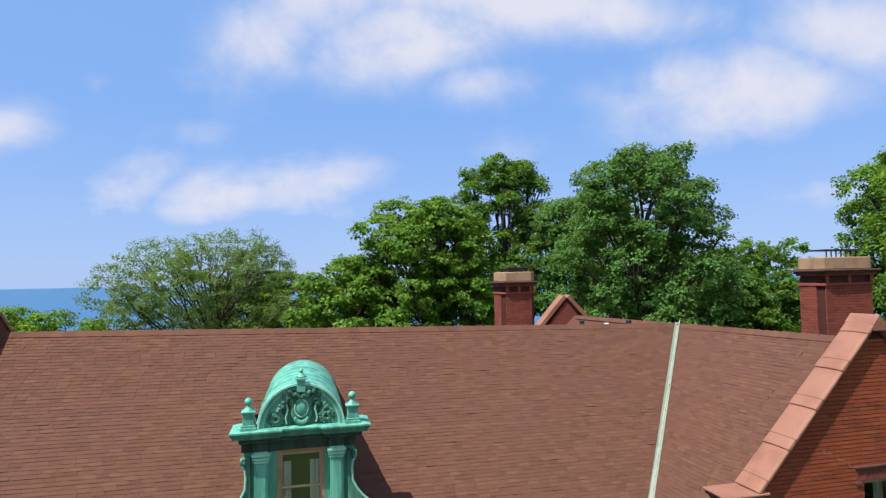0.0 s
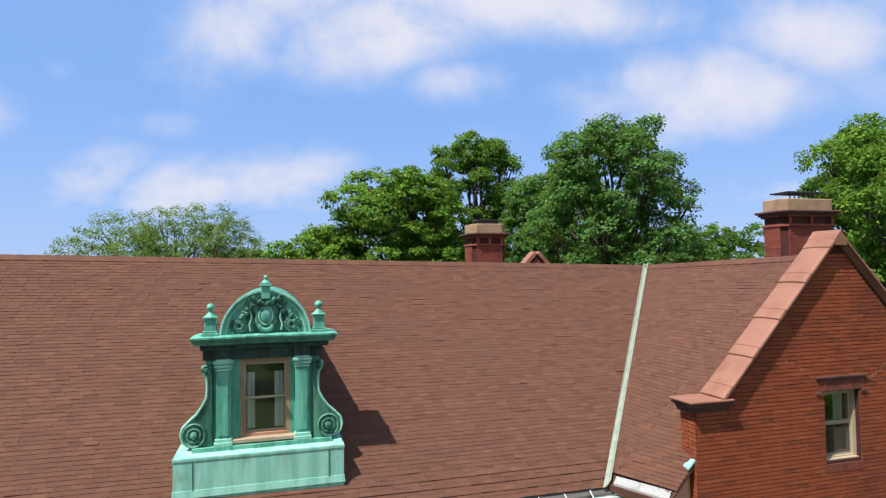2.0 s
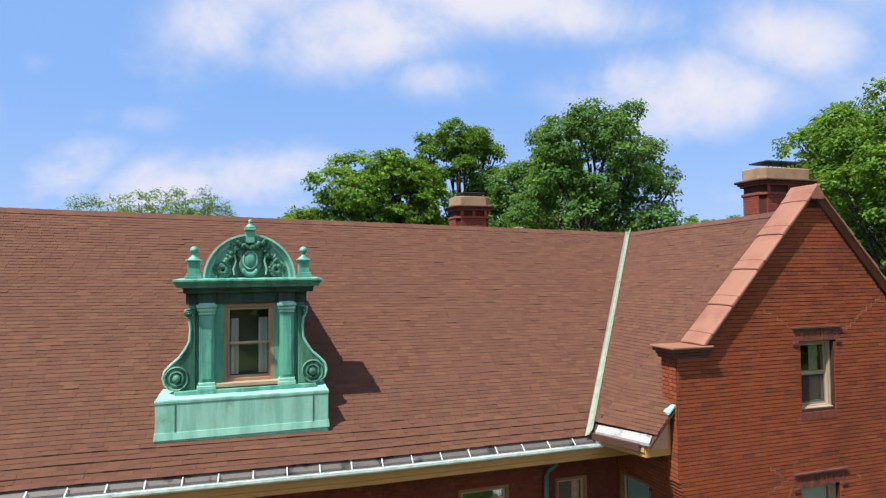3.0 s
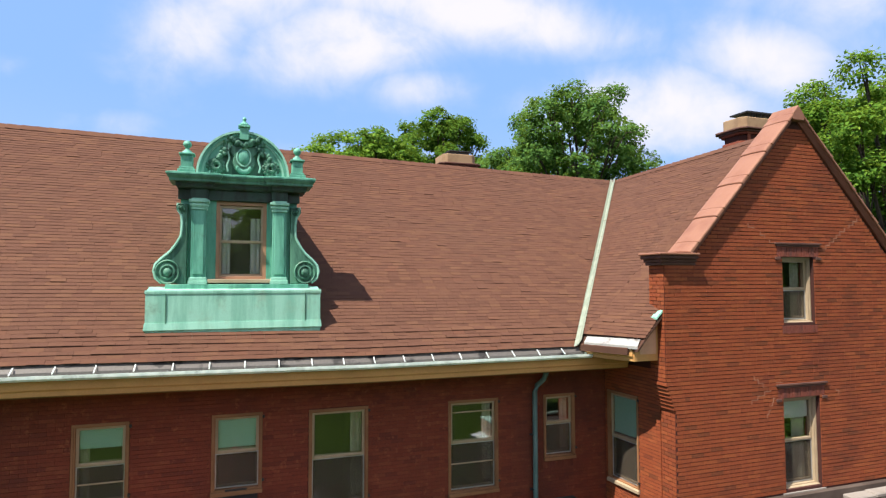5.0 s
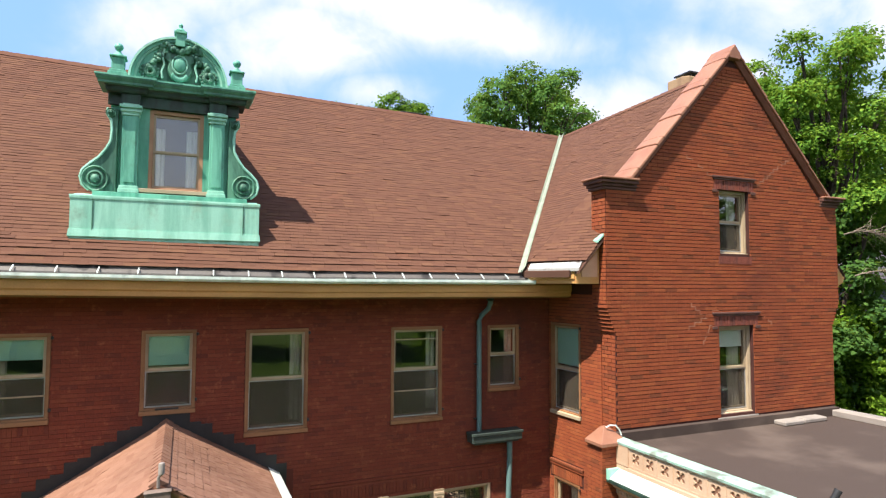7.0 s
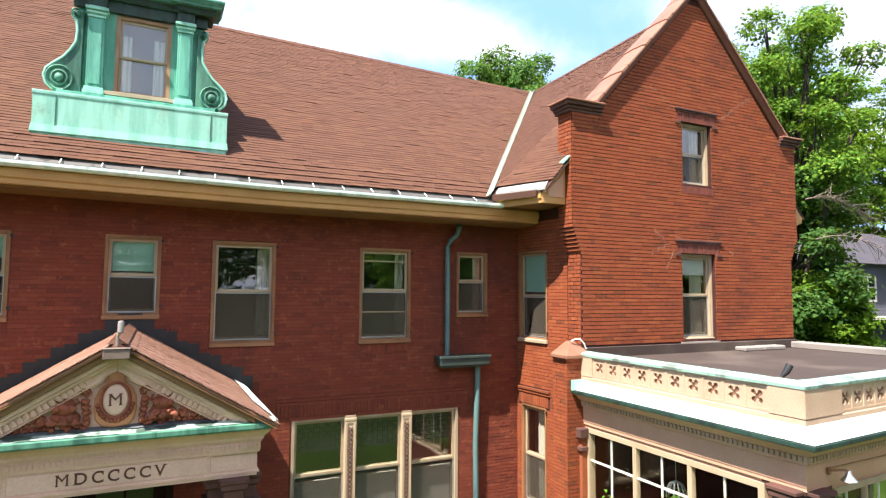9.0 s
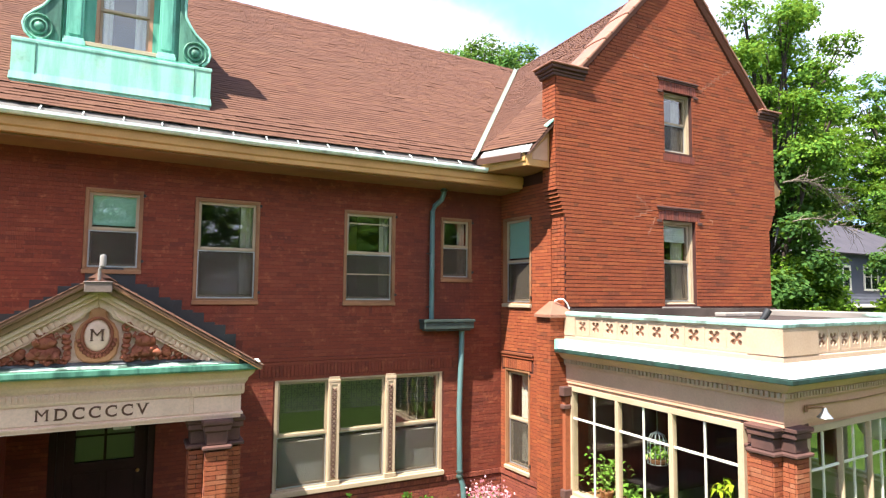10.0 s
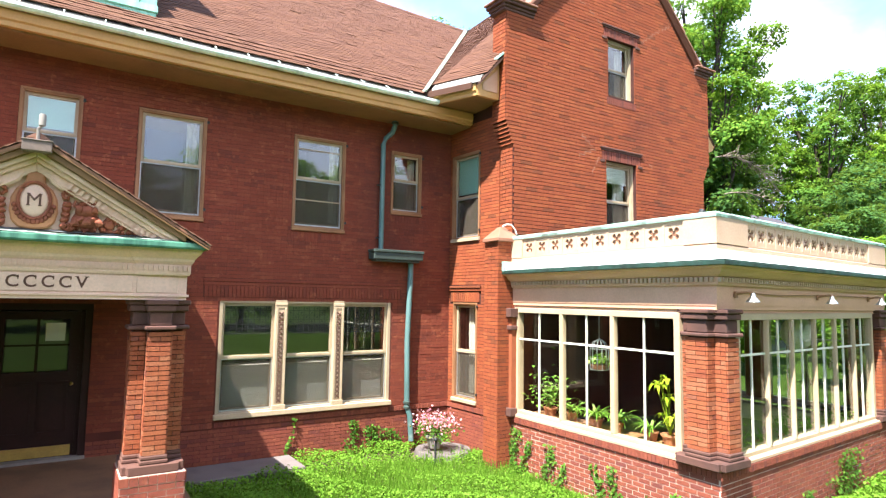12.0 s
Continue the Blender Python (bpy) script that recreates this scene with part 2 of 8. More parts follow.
def patina(name, light, dark, streak, amount=0.5):
    """Weathered copper: pale green with darker runs and brown bare spots."""
    k = Mat(name)
    runs = k.noise(6.0, 5, 0.6, (1, 1, 0.14), 0.3)
    c = k.mix(k.rng(runs, 0.38, 0.66), light, dark)
    c = k.mix(k.rng(k.noise(3.2, 5, 0.6), 0.52, 0.72, 0.0, amount), c, streak)
    c = k.mix(k.rng(k.noise(70, 3), 0.45, 0.75, 0.0, 0.12), c, (0.05, 0.12, 0.09))
    c = k.mix(k.rng(k.noise(1.6, 5, 0.65), 0.56, 0.74, 0.0, 0.55), c, tuple(x * 0.45 for x in dark))
    k.bump(k.noise(40, 4), 0.003, 0.5)
    return k.end(c, k.rng(k.noise(9, 3), 0.3, 0.7, 0.45, 0.7), 0.0, 0.45)


COPPER = patina("green_copper", (0.143, 0.448, 0.333), (0.064, 0.269, 0.200), (0.080, 0.213, 0.158))
# dark patina; on the dormer it also carries the shade under the cornice
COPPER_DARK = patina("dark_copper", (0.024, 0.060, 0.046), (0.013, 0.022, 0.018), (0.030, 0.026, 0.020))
COPPER_PALE = patina("pale_copper", (0.313, 0.630, 0.512), (0.202, 0.483, 0.378), (0.282, 0.378, 0.267), 0.4)
FRAME_CREAM = plain("frame_paint", (0.502, 0.380, 0.259), (0.445, 0.331, 0.217), 1.4, 0.55, 40, 0.001)
# copper darkened to hold the shade on the dormer cornice's face
COPPER_MID = patina("shaded_copper", (0.075, 0.235, 0.165), (0.04, 0.14, 0.10), (0.04, 0.10, 0.07))
COPPER_WEAR = patina("streaked_copper", (0.096, 0.270, 0.188), (0.024, 0.098, 0.068), (0.024, 0.053, 0.038), 0.7)
LEADER = plain("black_green_copper", (0.035, 0.05, 0.045), (0.05, 0.075, 0.065), 5.0, 0.6, 40)
COPPER_PIPE = patina("pipe_copper", (0.11, 0.20, 0.20), (0.07, 0.14, 0.14), (0.22, 0.26, 0.25), 0.6)
GUTTER = patina("gutter_metal", (0.74, 0.84, 0.79), (0.58, 0.70, 0.66), (0.36, 0.44, 0.40), 0.5)
VALLEY = patina("valley_metal", (0.293, 0.327, 0.258), (0.237, 0.279, 0.216), (0.251, 0.251, 0.195), 0.5)


def shingle_material(name, stops):
    k = Mat(name)
    c = k.ramp(k.island(), stops)
    c = k.mix(k.rng(k.noise(0.45, 5, 0.6), 0.42, 0.7, 0.0, 0.35), c, (0.086, 0.041, 0.028))
    c = k.mix(k.rng(k.noise(160, 2), 0.3, 0.75, 0.0, 0.45), c, (0.175, 0.095, 0.066))
    k.bump(k.noise(220, 2), 0.003, 0.6)
    return k.end(c, 0.93, spec=0.2)


SHINGLE = shingle_material("asphalt_shingle", [(0.0, (0.080, 0.033, 0.021)), (0.2, (0.097, 0.040, 0.026)), (0.5, (0.104, 0.044, 0.028)), (0.8, (0.111, 0.048, 0.029)),
                                               (0.93, (0.128, 0.058, 0.033)), (1.0, (0.115, 0.045, 0.028))])
PORCH_TILE = shingle_material("porch_tile", [(0.0, (0.231, 0.116, 0.078)), (0.5, (0.272, 0.147, 0.104)), (1.0, (0.207, 0.100, 0.068))])
UNDERLAY = plain("roof_underlay", (0.083, 0.037, 0.024), (0.067, 0.030, 0.020), 1.0, 0.95)


def leaf_material(name, stops, trans=0.35):
    k = Mat(name)
    c = k.ramp(k.island(), stops)
    c = k.mix(k.rng(k.noise(0.35, 3), 0.35, 0.7, 0.0, 0.25), c, tuple(x * 0.7 for x in stops[0][1]))
    k.end(c, 0.7, spec=0.05)
    t = k.n.new("ShaderNodeBsdfTranslucent")
    k.l.new(k.mix(0.5, c, (0.30, 0.42, 0.04), "MIX"), t.inputs[0])
    s = k.n.new("ShaderNodeMixShader")
    s.inputs[0].default_value = trans
    k.l.new(k.b.outputs[0], s.inputs[1])
    k.l.new(t.outputs[0], s.inputs[2])
    k.l.new(s.outputs[0], k.n["Material Output"].inputs[0])
    return k.m


LEAF = leaf_material("maple_leaf", [(0.0, (0.047, 0.115, 0.023)), (0.45, (0.081, 0.183, 0.029)), (0.8, (0.123, 0.242, 0.036)), (1.0, (0.178, 0.306, 0.048))])
LEAF_MAPLE = leaf_material("bright_maple_leaf", [(0.0, (0.056, 0.141, 0.023)), (0.45, (0.102, 0.224, 0.032)), (0.8, (0.168, 0.299, 0.040)), (1.0, (0.243, 0.374, 0.053))])
LEAF_DARK = leaf_material("oak_leaf", [(0.0, (0.033, 0.082, 0.026)), (0.5, (0.056, 0.127, 0.031)), (0.85, (0.078, 0.164, 0.038)), (1.0, (0.115, 0.213, 0.055))])
LEAF_OAK = leaf_material("broad_oak_leaf", [(0.0, (0.049, 0.123, 0.039)), (0.5, (0.084, 0.190, 0.046)), (0.85, (0.116, 0.245, 0.056)), (1.0, (0.172, 0.319, 0.083))])
LEAF_GREY = leaf_material("willow_leaf", [(0.0, (0.086, 0.154, 0.041)), (0.5, (0.133, 0.214, 0.056)), (1.0, (0.194, 0.276, 0.091))])
LEAF_BRIGHT = leaf_material("young_leaf", [(0.0, (0.068, 0.153, 0.015)), (0.5, (0.128, 0.246, 0.022)), (1.0, (0.204, 0.323, 0.038))])
LEAF_INDOOR = leaf_material("house_plant_leaf", [(0.0, (0.108, 0.252, 0.027)), (0.6, (0.198, 0.378, 0.054)), (1.0, (0.342, 0.468, 0.144))])
LEAF_GROUND = leaf_material("ground_ivy_leaf", [(0.0, (0.073, 0.163, 0.015)), (0.5, (0.117, 0.245, 0.023)), (1.0, (0.190, 0.326, 0.046))], 0.25)
LEAF_YELLOW = leaf_material("yellow_green_leaf", [(0.0, (0.215, 0.320, 0.018)), (1.0, (0.387, 0.440, 0.036))], 0.3)
PETAL = leaf_material("pink_petal", [(0.0, (0.473, 0.080, 0.144)), (0.5, (0.645, 0.280, 0.342)), (1.0, (0.731, 0.496, 0.522))], 0.3)
BARK = plain("bark", (0.086, 0.060, 0.050), (0.052, 0.036, 0.032), 6.0, 0.95, 18, 0.02)
GRASS = plain("lawn", (0.043, 0.072, 0.013), (0.030, 0.051, 0.009), 0.35, 0.95, 30, 0.02, spec=0.05)
EARTH = plain("earth", (0.103, 0.068, 0.045), (0.069, 0.048, 0.032), 1.5, 0.95, 30, 0.02)
GREY_SIDING = plain("grey_siding", (0.113, 0.119, 0.162), (0.093, 0.101, 0.138), 1.0, 0.7)
GREY_ROOF = plain("grey_roof", (0.073, 0.063, 0.077), (0.056, 0.050, 0.061), 1.0, 0.9)


def glass_material(name, tint=(0.774, 0.744, 0.828), gloss=1.0, haze=0.0):
    k = Mat(name)
    k.n.remove(k.b)
    t, g, f = k.n.new("ShaderNodeBsdfTransparent"), k.n.new("ShaderNodeBsdfGlossy"), k.n.new("ShaderNodeLayerWeight")
    t.inputs[0].default_value = (*tint, 1)
    g.inputs["Roughness"].default_value = haze
    b = k.n.new("ShaderNodeBump")
    k.l.new(k.noise(2.2, 1), b.inputs["Height"])
    b.inputs["Distance"].default_value, b.inputs["Strength"].default_value = 0.004, 0.35
    k.l.new(b.outputs[0], g.inputs["Normal"])
    f.inputs[0].default_value = 0.5
    schlick = k.math("ADD", k.math("MULTIPLY", k.math("POWER", f.outputs["Facing"], 5.0), 0.96), 0.045)
    m = k.n.new("ShaderNodeMixShader")
    k.put(m.inputs[0], k.math("MINIMUM", k.math("MULTIPLY", schlick, 1.5 * gloss), 1.0))
    k.l.new(t.outputs[0], m.inputs[1])
    k.l.new(g.outputs[0], m.inputs[2])
    k.l.new(m.outputs[0], k.n["Material Output"].inputs[0])
    return k.m


GLASS = glass_material("window_glass", (0.92, 0.94, 0.92), 1.8)
GLASS_SUN = glass_material("sunroom_glass", (0.95, 0.97, 0.95), 0.7)


def screen_material():
    """Fine insect screen: lets half the view through."""
    k = Mat("insect_screen")
    d, t, m = k.n.new("ShaderNodeBsdfDiffuse"), k.n.new("ShaderNodeBsdfTransparent"), k.n.new("ShaderNodeMixShader")
    d.inputs[0].default_value = (0.10, 0.085, 0.068, 1)
    m.inputs[0].default_value = 0.38
    k.l.new(t.outputs[0], m.inputs[1]), k.l.new(d.outputs[0], m.inputs[2])
    k.l.new(m.outputs[0], k.n["Material Output"].inputs[0])
    k.n.remove(k.b)
    return k.m


SCREEN = screen_material()


def water_material():
    k = Mat("lake_water")
    k.bump(k.noise(0.05, 6), 0.3, 0.3)
    return k.end(k.mix(k.noise(0.01, 3), (0.015, 0.09, 0.19), (0.02, 0.12, 0.24)), 0.35, spec=0.5)


WATER = water_material()

# ---- tools for building ----
class Shape:
    """Collects corners and faces; M is laid on all that is added."""

    def __init__(self, M=None):
        self.v, self.f, self.M = [], [], M or Matrix()

    def add(self, verts, faces):
        k = len(self.v)
        self.v += [tuple(self.M @ Vector(p)) for p in verts]
        self.f += [tuple(i + k for i in f) for f in faces]
        return self

    def box(self, x0, x1, y0, y1, z0, z1):
        return self.add([(x, y, z) for z in (z0, z1) for y in (y0, y1) for x in (x0, x1)],
                        [(0, 2, 3, 1), (4, 5, 7, 6), (0, 1, 5, 4), (2, 6, 7, 3), (0, 4, 6, 2), (1, 3, 7, 5)])

    def prism(self, pts, y0, y1):
        """An upright outline of (x, z), drawn counter-clockwise as seen from -y, given depth."""
        n = len(pts)
        return self.add([(x, y0, z) for x, z in pts] + [(x, y1, z) for x, z in pts],
                        [tuple(range(n)), tuple(range(2 * n - 1, n - 1, -1))] +
                        [((i + 1) % n, i, n + i, n + (i + 1) % n) for i in range(n)])

    def slab(self, pts, z0, z1):
        """A plan of (x, y) drawn counter-clockwise, given height."""
        n = len(pts)
        return self.add([(x, y, z0) for x, y in pts] + [(x, y, z1) for x, y in pts],
                        [tuple(range(n - 1, -1, -1)), tuple(range(n, 2 * n))] +
                        [(i, (i + 1) % n, n + (i + 1) % n, n + i) for i in range(n)])

    def loft(self, rings, closed=True, caps=True):
        n = len(rings[0])
        faces = []
        for k in range(len(rings) - 1):
            for i in range(n if closed else n - 1):
                j = (i + 1) % n
                faces.append((k * n + i, k * n + j, (k + 1) * n + j, (k + 1) * n + i))
        if caps and closed:
            faces += [tuple(range(n - 1, -1, -1)), tuple(range((len(rings) - 1) * n, len(rings) * n))]
        return self.add([p for r in rings for p in r], faces)

    def sweep(self, profile, path, closed=False):
        """Draws a profile of (outward, z) along a plan path; outward is to the right of the way."""
        P = [Vector((*p[:2], 0)) for p in path]
        n = len(P)
        rings = []
        for i, p in enumerate(P):
            a = (p - P[i - 1]) if (i or closed) else (P[1] - p)
            b = (P[(i + 1) % n] - p) if (i < n - 1 or closed) else a
            na, nb = Vector((a.y, -a.x, 0)).normalized(), Vector((b.y, -b.x, 0)).normalized()
            m = (na + nb).normalized()
            m = m / max(0.3, m.dot(na))
            rings.append([(p.x + m.x * d, p.y + m.y * d, z) for d, z in profile])
        if closed:
            rings.append(rings[0])
        return self.loft(rings, True, not closed)

    def lathe(self, profile, at, seg=16):
        rings = [[(at[0] + r * math.cos(2 * math.pi * i / seg), at[1] + r * math.sin(2 * math.pi * i / seg), at[2] + z)
                  for i in range(seg)] for r, z in profile]
        return self.loft(rings)

    def tube(self, pts, r, seg=8):
        pts = [Vector(p) for p in pts]
        rs = r if isinstance(r, (list, tuple)) else [r] * len(pts)
        rings, ref = [], Vector((0.3, 0.2, 1)).normalized()
        for i, p in enumerate(pts):
            d = (pts[min(i + 1, len(pts) - 1)] - pts[max(i - 1, 0)]).normalized()
            if abs(d.dot(ref)) > 0.95:
                ref = Vector((1, 0.2, 0.1)).normalized()
            a = d.cross(ref).normalized()
            b = d.cross(a)
            rings.append([tuple(p + (a * math.cos(2 * math.pi * k / seg) + b * math.sin(2 * math.pi * k / seg)) * rs[i]) for k in range(seg)])
        return self.loft(rings)

    def blob(self, c, r, seg=10, rows=6):
        """A rounded lump; r is a number or three half sizes."""
        r = r if isinstance(r, (list, tuple)) else (r, r, r)
        rings = []
        for k in range(rows + 1):
            t = math.pi * k / rows
            s, z = max(0.02, math.sin(t)), -math.cos(t)
            rings.append([(c[0] + r[0] * s * math.cos(2 * math.pi * i / seg), c[1] + r[1] * s * math.sin(2 * math.pi * i / seg), c[2] + r[2] * z)
                          for i in range(seg)])
        return self.loft(rings)

    def mesh(self, name, bevel=0.0, smooth=False):
        me = bpy.data.meshes.new(name)
        me.from_pydata(self.v, [], self.f)
        if bevel:
            bm = bmesh.new()
            bm.from_mesh(me)
            bmesh.ops.remove_doubles(bm, verts=bm.verts, dist=0.0004)
            edges = [e for e in bm.edges if len(e.link_faces) == 2 and e.calc_face_angle(0) > 0.5]
            bmesh.ops.bevel(bm, geom=edges, offset=bevel, segments=1, affect="EDGES", clamp_overlap=True)
            bmesh.ops.recalc_face_normals(bm, faces=bm.faces)
            bm.to_mesh(me)
            bm.free()
        if smooth:
            me.shade_smooth()
            me.set_sharp_from_angle(angle=radians(38))
        return me


def thing(name, at, label="", category="", group="", kind=""):
    ob = new(name)
    ob.empty_display_size = 0.2
    ob.location = at
    return tagged(ob, label, category, group, kind)


def part(name, shape, material, parent=None, label="", bevel=0.0, smooth=False, kind=""):
    """One mesh, in world coordinates, under a thing or a part."""
    me = shape.mesh(name, bevel, smooth)
    me.materials.append(material)
    ob = new(name, me)
    if parent is not None:
        ob.parent = parent
        root = parent
        while root.parent is not None:
            root = root.parent
        ob.matrix_parent_inverse = Matrix.Translation(-root.location) if parent is root else Matrix()
    return tagged(ob, label, kind=kind)


def solid(name, shape, material, label, category="", group="", kind="", bevel=0.0, smooth=False):
    return tagged(part(name, shape, material, None, "", bevel, smooth), label, category, group, kind)


def holed(shape, x0, x1, z0, z1, holes, y0, y1):
    """An upright wall with rectangular openings right through it."""
    xs = sorted({x0, x1, *[min(max(h[i], x0), x1) for h in holes for i in (0, 1)]})
    for a, b in zip(xs, xs[1:]):
        if b - a < 1e-4:
            continue
        m = (a + b) / 2
        gaps = sorted((h[2], h[3]) for h in holes if h[0] < m < h[1])
        z = z0
        for g0, g1 in gaps:
            if g0 > z:
                shape.box(a, b, y0, y1, z, min(g0, z1))
            z = max(z, g1)
        if z < z1:
            shape.box(a, b, y0, y1, z, z1)
    return shape

# ---- plan of the house ----
GROUND = 0.15
FY = 11.40            # front wall
RX = 7.64             # side wall of the gabled wing
GY = 9.35             # gable wall
MX = 0.10             # middle of porch and dormer
EAVE_Y, EAVE_Z = 10.58, 7.50
RIDGE_Y = 15.40
WEAVE_X = 6.49        # eave of the wing
WRIDGE_X = 10.80


def sag(x):
    """How far the old eave has sunk towards the valley."""
    return min(0.07, max(0.0, 0.014 * (x + 2.8)))


def sunk(shape):
    shape.v = [(x, y, z - sag(x)) for x, y, z in shape.v]
    return shape


def ridge_z(x):
    return 12.02 - 0.026 * (x - 0.0)


FRONT = Matrix.Translation((0, FY, 0))
SIDE = Matrix.Translation((RX, FY, 0)) @ Matrix.Rotation(radians(-86.4), 4, "Z")
GABLE = Matrix.Translation((0, GY, 0))
SUN_L = Matrix.Translation((7.55, 9.35, 0)) @ Matrix.Rotation(radians(-90), 4, "Z")
SUN_F = Matrix.Translation((7.55, 4.92, 0)) @ Matrix.Rotation(radians(4.6), 4, "Z")
SUN_W = 6.2           # width of the sun room
SUN_D = 4.43          # its depth


# openings: from, to, sill, head
FRONT_WINDOWS = [(-2.42, -1.58, 5.09, 6.45), (-0.31, 0.53, 5.11, 6.45), (1.34, 2.43, 4.61, 6.42), (4.03, 5.10, 4.59, 6.40), (6.14, 6.88, 5.08, 6.39)]
TRIPLE = (2.79, 6.20, 1.16, 3.20)
DOORWAY = (-0.62, 0.86, 0.70, 3.10)
SIDE_WINDOWS = [(0.10, 1.05, 4.56, 6.43), (0.18, 1.00, 1.16, 3.20)]
GABLE_WINDOWS = [(10.50, 11.36, 7.90, 9.24), (10.42, 11.40, 4.60, 6.40)]

# ---- ground and surroundings ----
ground = Shape()
ground.add([(-4000, -4000, GROUND), (4000, -4000, GROUND), (4000, 130, GROUND), (-4000, 130, GROUND), (4000, 175, -9), (-4000, 175, -9)],
           [(0, 1, 2, 3), (3, 2, 4, 5)])
solid("ground", ground, GRASS, "green mown lawn around the brick house", "ground", kind="structure")
water = Shape()
water.add([(-4900, 160, -8.0), (4900, 160, -8.0), (4900, 4900, -8.0), (-4900, 4900, -8.0)], [(0, 1, 2, 3)])
solid("water", water, WATER, "blue lake water reaching to the horizon", "lake", kind="structure")

# ---- walls ----
wf = Shape(FRONT)
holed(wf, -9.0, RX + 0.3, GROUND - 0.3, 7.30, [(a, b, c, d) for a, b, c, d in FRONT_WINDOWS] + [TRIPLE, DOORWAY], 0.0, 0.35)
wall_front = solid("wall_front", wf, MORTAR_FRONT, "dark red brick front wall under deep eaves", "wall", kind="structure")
ws = Shape(SIDE)
holed(ws, 0.0, FY - GY - 0.4, GROUND - 0.3, 7.30, SIDE_WINDOWS, 0.0, 0.35)
wall_side = solid("wall_side", ws, MORTAR, "red brick side wall of the gabled wing", "wall", kind="structure")

# gable wall with corbelled shoulders
GL, GR, GUL, GUR = 7.77, 13.95, 7.58, 14.20
GTOP, GAPEX = 9.06, (10.94, 12.16)
wg = Shape(GABLE)
holed(wg, GL, GR, GROUND - 0.3, 6.36, [GABLE_WINDOWS[1]], 0.0, 0.42)
for i in range(7):
    e = (i + 1) / 7
    wg.box(GL + (GUL - GL) * e, GR + (GUR - GR) * e, 0.0, 0.42, 6.36 + i * 0.075, 6.36 + (i + 1) * 0.075 + 0.001) if i > 0 else \
        holed(wg, GL + (GUL - GL) * e, GR + (GUR - GR) * e, 6.36, 6.436, [GABLE_WINDOWS[1]], 0.0, 0.42)
holed(wg, GUL, GUR, 6.885, GTOP, [GABLE_WINDOWS[0]], 0.0, 0.42)


def rake(z, side):
    """Where the sloping edge of the gable lies at a height."""
    foot = 8.10 if side < 0 else 13.75
    return foot + (GAPEX[0] - foot) * (z - 9.10) / (GAPEX[1] - 9.10)


wz = GABLE_WINDOWS[0][3]
wg.prism([(8.06, GTOP), (GABLE_WINDOWS[0][0], GTOP), (GABLE_WINDOWS[0][0], wz), (rake(wz, -1), wz)], 0.0, 0.42)
wg.prism([(GABLE_WINDOWS[0][1], GTOP), (13.79, GTOP), (rake(wz, 1), wz), (GABLE_WINDOWS[0][1], wz)], 0.0, 0.42)
wg.prism([(rake(wz, -1), wz), (rake(wz, 1), wz), GAPEX], 0.0, 0.42)
wall_gable = solid("wall_gable", wg, MORTAR, "tall red brick gable wall with corbelled shoulders", "wall", kind="structure")

# plain walls that close the house
wc = Shape()
wc.box(13.6, 13.95, GY + 0.42, 22.5, GROUND - 0.3, 7.3).box(-9.0, 13.95, 20.4, 20.7, GROUND - 0.3, 7.3).box(-9.3, -9.0, FY, 20.7, GROUND - 0.3, 7.3)
wc.box(7.6, 13.95, 22.2, 22.5, GROUND - 0.3, 7.3).box(7.6, 7.95, 20.7, 22.2, GROUND - 0.3, 7.3)
wc.prism([(7.6, 7.3), (13.95, 7.3), (10.9, 11.6)], 22.2, 22.5)
solid("wall_back", wc, BRICK_BASE, "plain red brick outer walls at the back", "wall", kind="structure")
inner = Shape()
inner.box(-9.0, 13.6, 15.2, 15.3, GROUND, 7.3).box(2.62, 2.72, FY + 0.35, 15.2, 3.6, 7.3).box(3.3, 3.4, FY + 0.35, 15.2, 3.6, 7.3)
inner.box(5.6, 5.7, FY + 0.35, 15.2, 3.6, 7.3).box(-1.1, -1.0, FY + 0.35, 15.2, 3.6, 7.3).box(0.9, 1.0, FY + 0.35, 15.2, 3.6, 7.3)
inner.box(1.6, 1.7, FY + 0.35, 15.2, GROUND, 3.6).box(-1.2, -1.1, FY + 0.35, 15.2, GROUND, 3.6).box(RX + 0.35, 13.6, 12.3, 12.4, GROUND, 7.3)
inner.box(9.2, 9.3, GY + 0.42, 12.3, 7.15, 9.9).box(12.5, 12.6, GY + 0.42, 12.3, 7.15, 9.9).box(9.2, 12.6, 12.3, 12.4, 7.15, 9.9)
solid("wall_inner", inner, INNER, "plain plastered partition walls indoors", "wall", kind="structure")
floors = Shape()
floors.box(-9.0, RX + 0.3, FY + 0.35, 15.2, 0.5, 0.70).box(-9.0, RX + 0.3, FY + 0.35, 15.2, 3.6, 3.8).box(RX + 0.35, 13.6, GY + 0.42, 15.2, 0.5, 0.70)
floors.box(RX + 0.35, 13.6, GY + 0.42, 15.2, 3.6, 3.8).box(7.9, 13.5, 5.4, GY, 0.5, 0.72)
solid("floor", floors, INNER_FLOOR, "dark wooden floors indoors", "floor", kind="structure")
ceil = Shape()
ceil.box(-9.0, RX + 0.3, FY + 0.35, 20.4, 7.05, 7.15).box(RX + 0.35, 13.6, GY + 0.42, 20.4, 7.05, 7.15)
ceil.box(9.2, 12.6, GY + 0.42, 12.4, 9.8, 9.9)
solid("ceiling", ceil, INNER, "plain plastered ceilings indoors", "ceiling", kind="structure")

# ---- roofs: boards under the shingles ----


def main_z(x, y):
    e = EAVE_Z - sag(x)
    return e + (ridge_z(x) - e) * (y - EAVE_Y) / (RIDGE_Y - EAVE_Y)


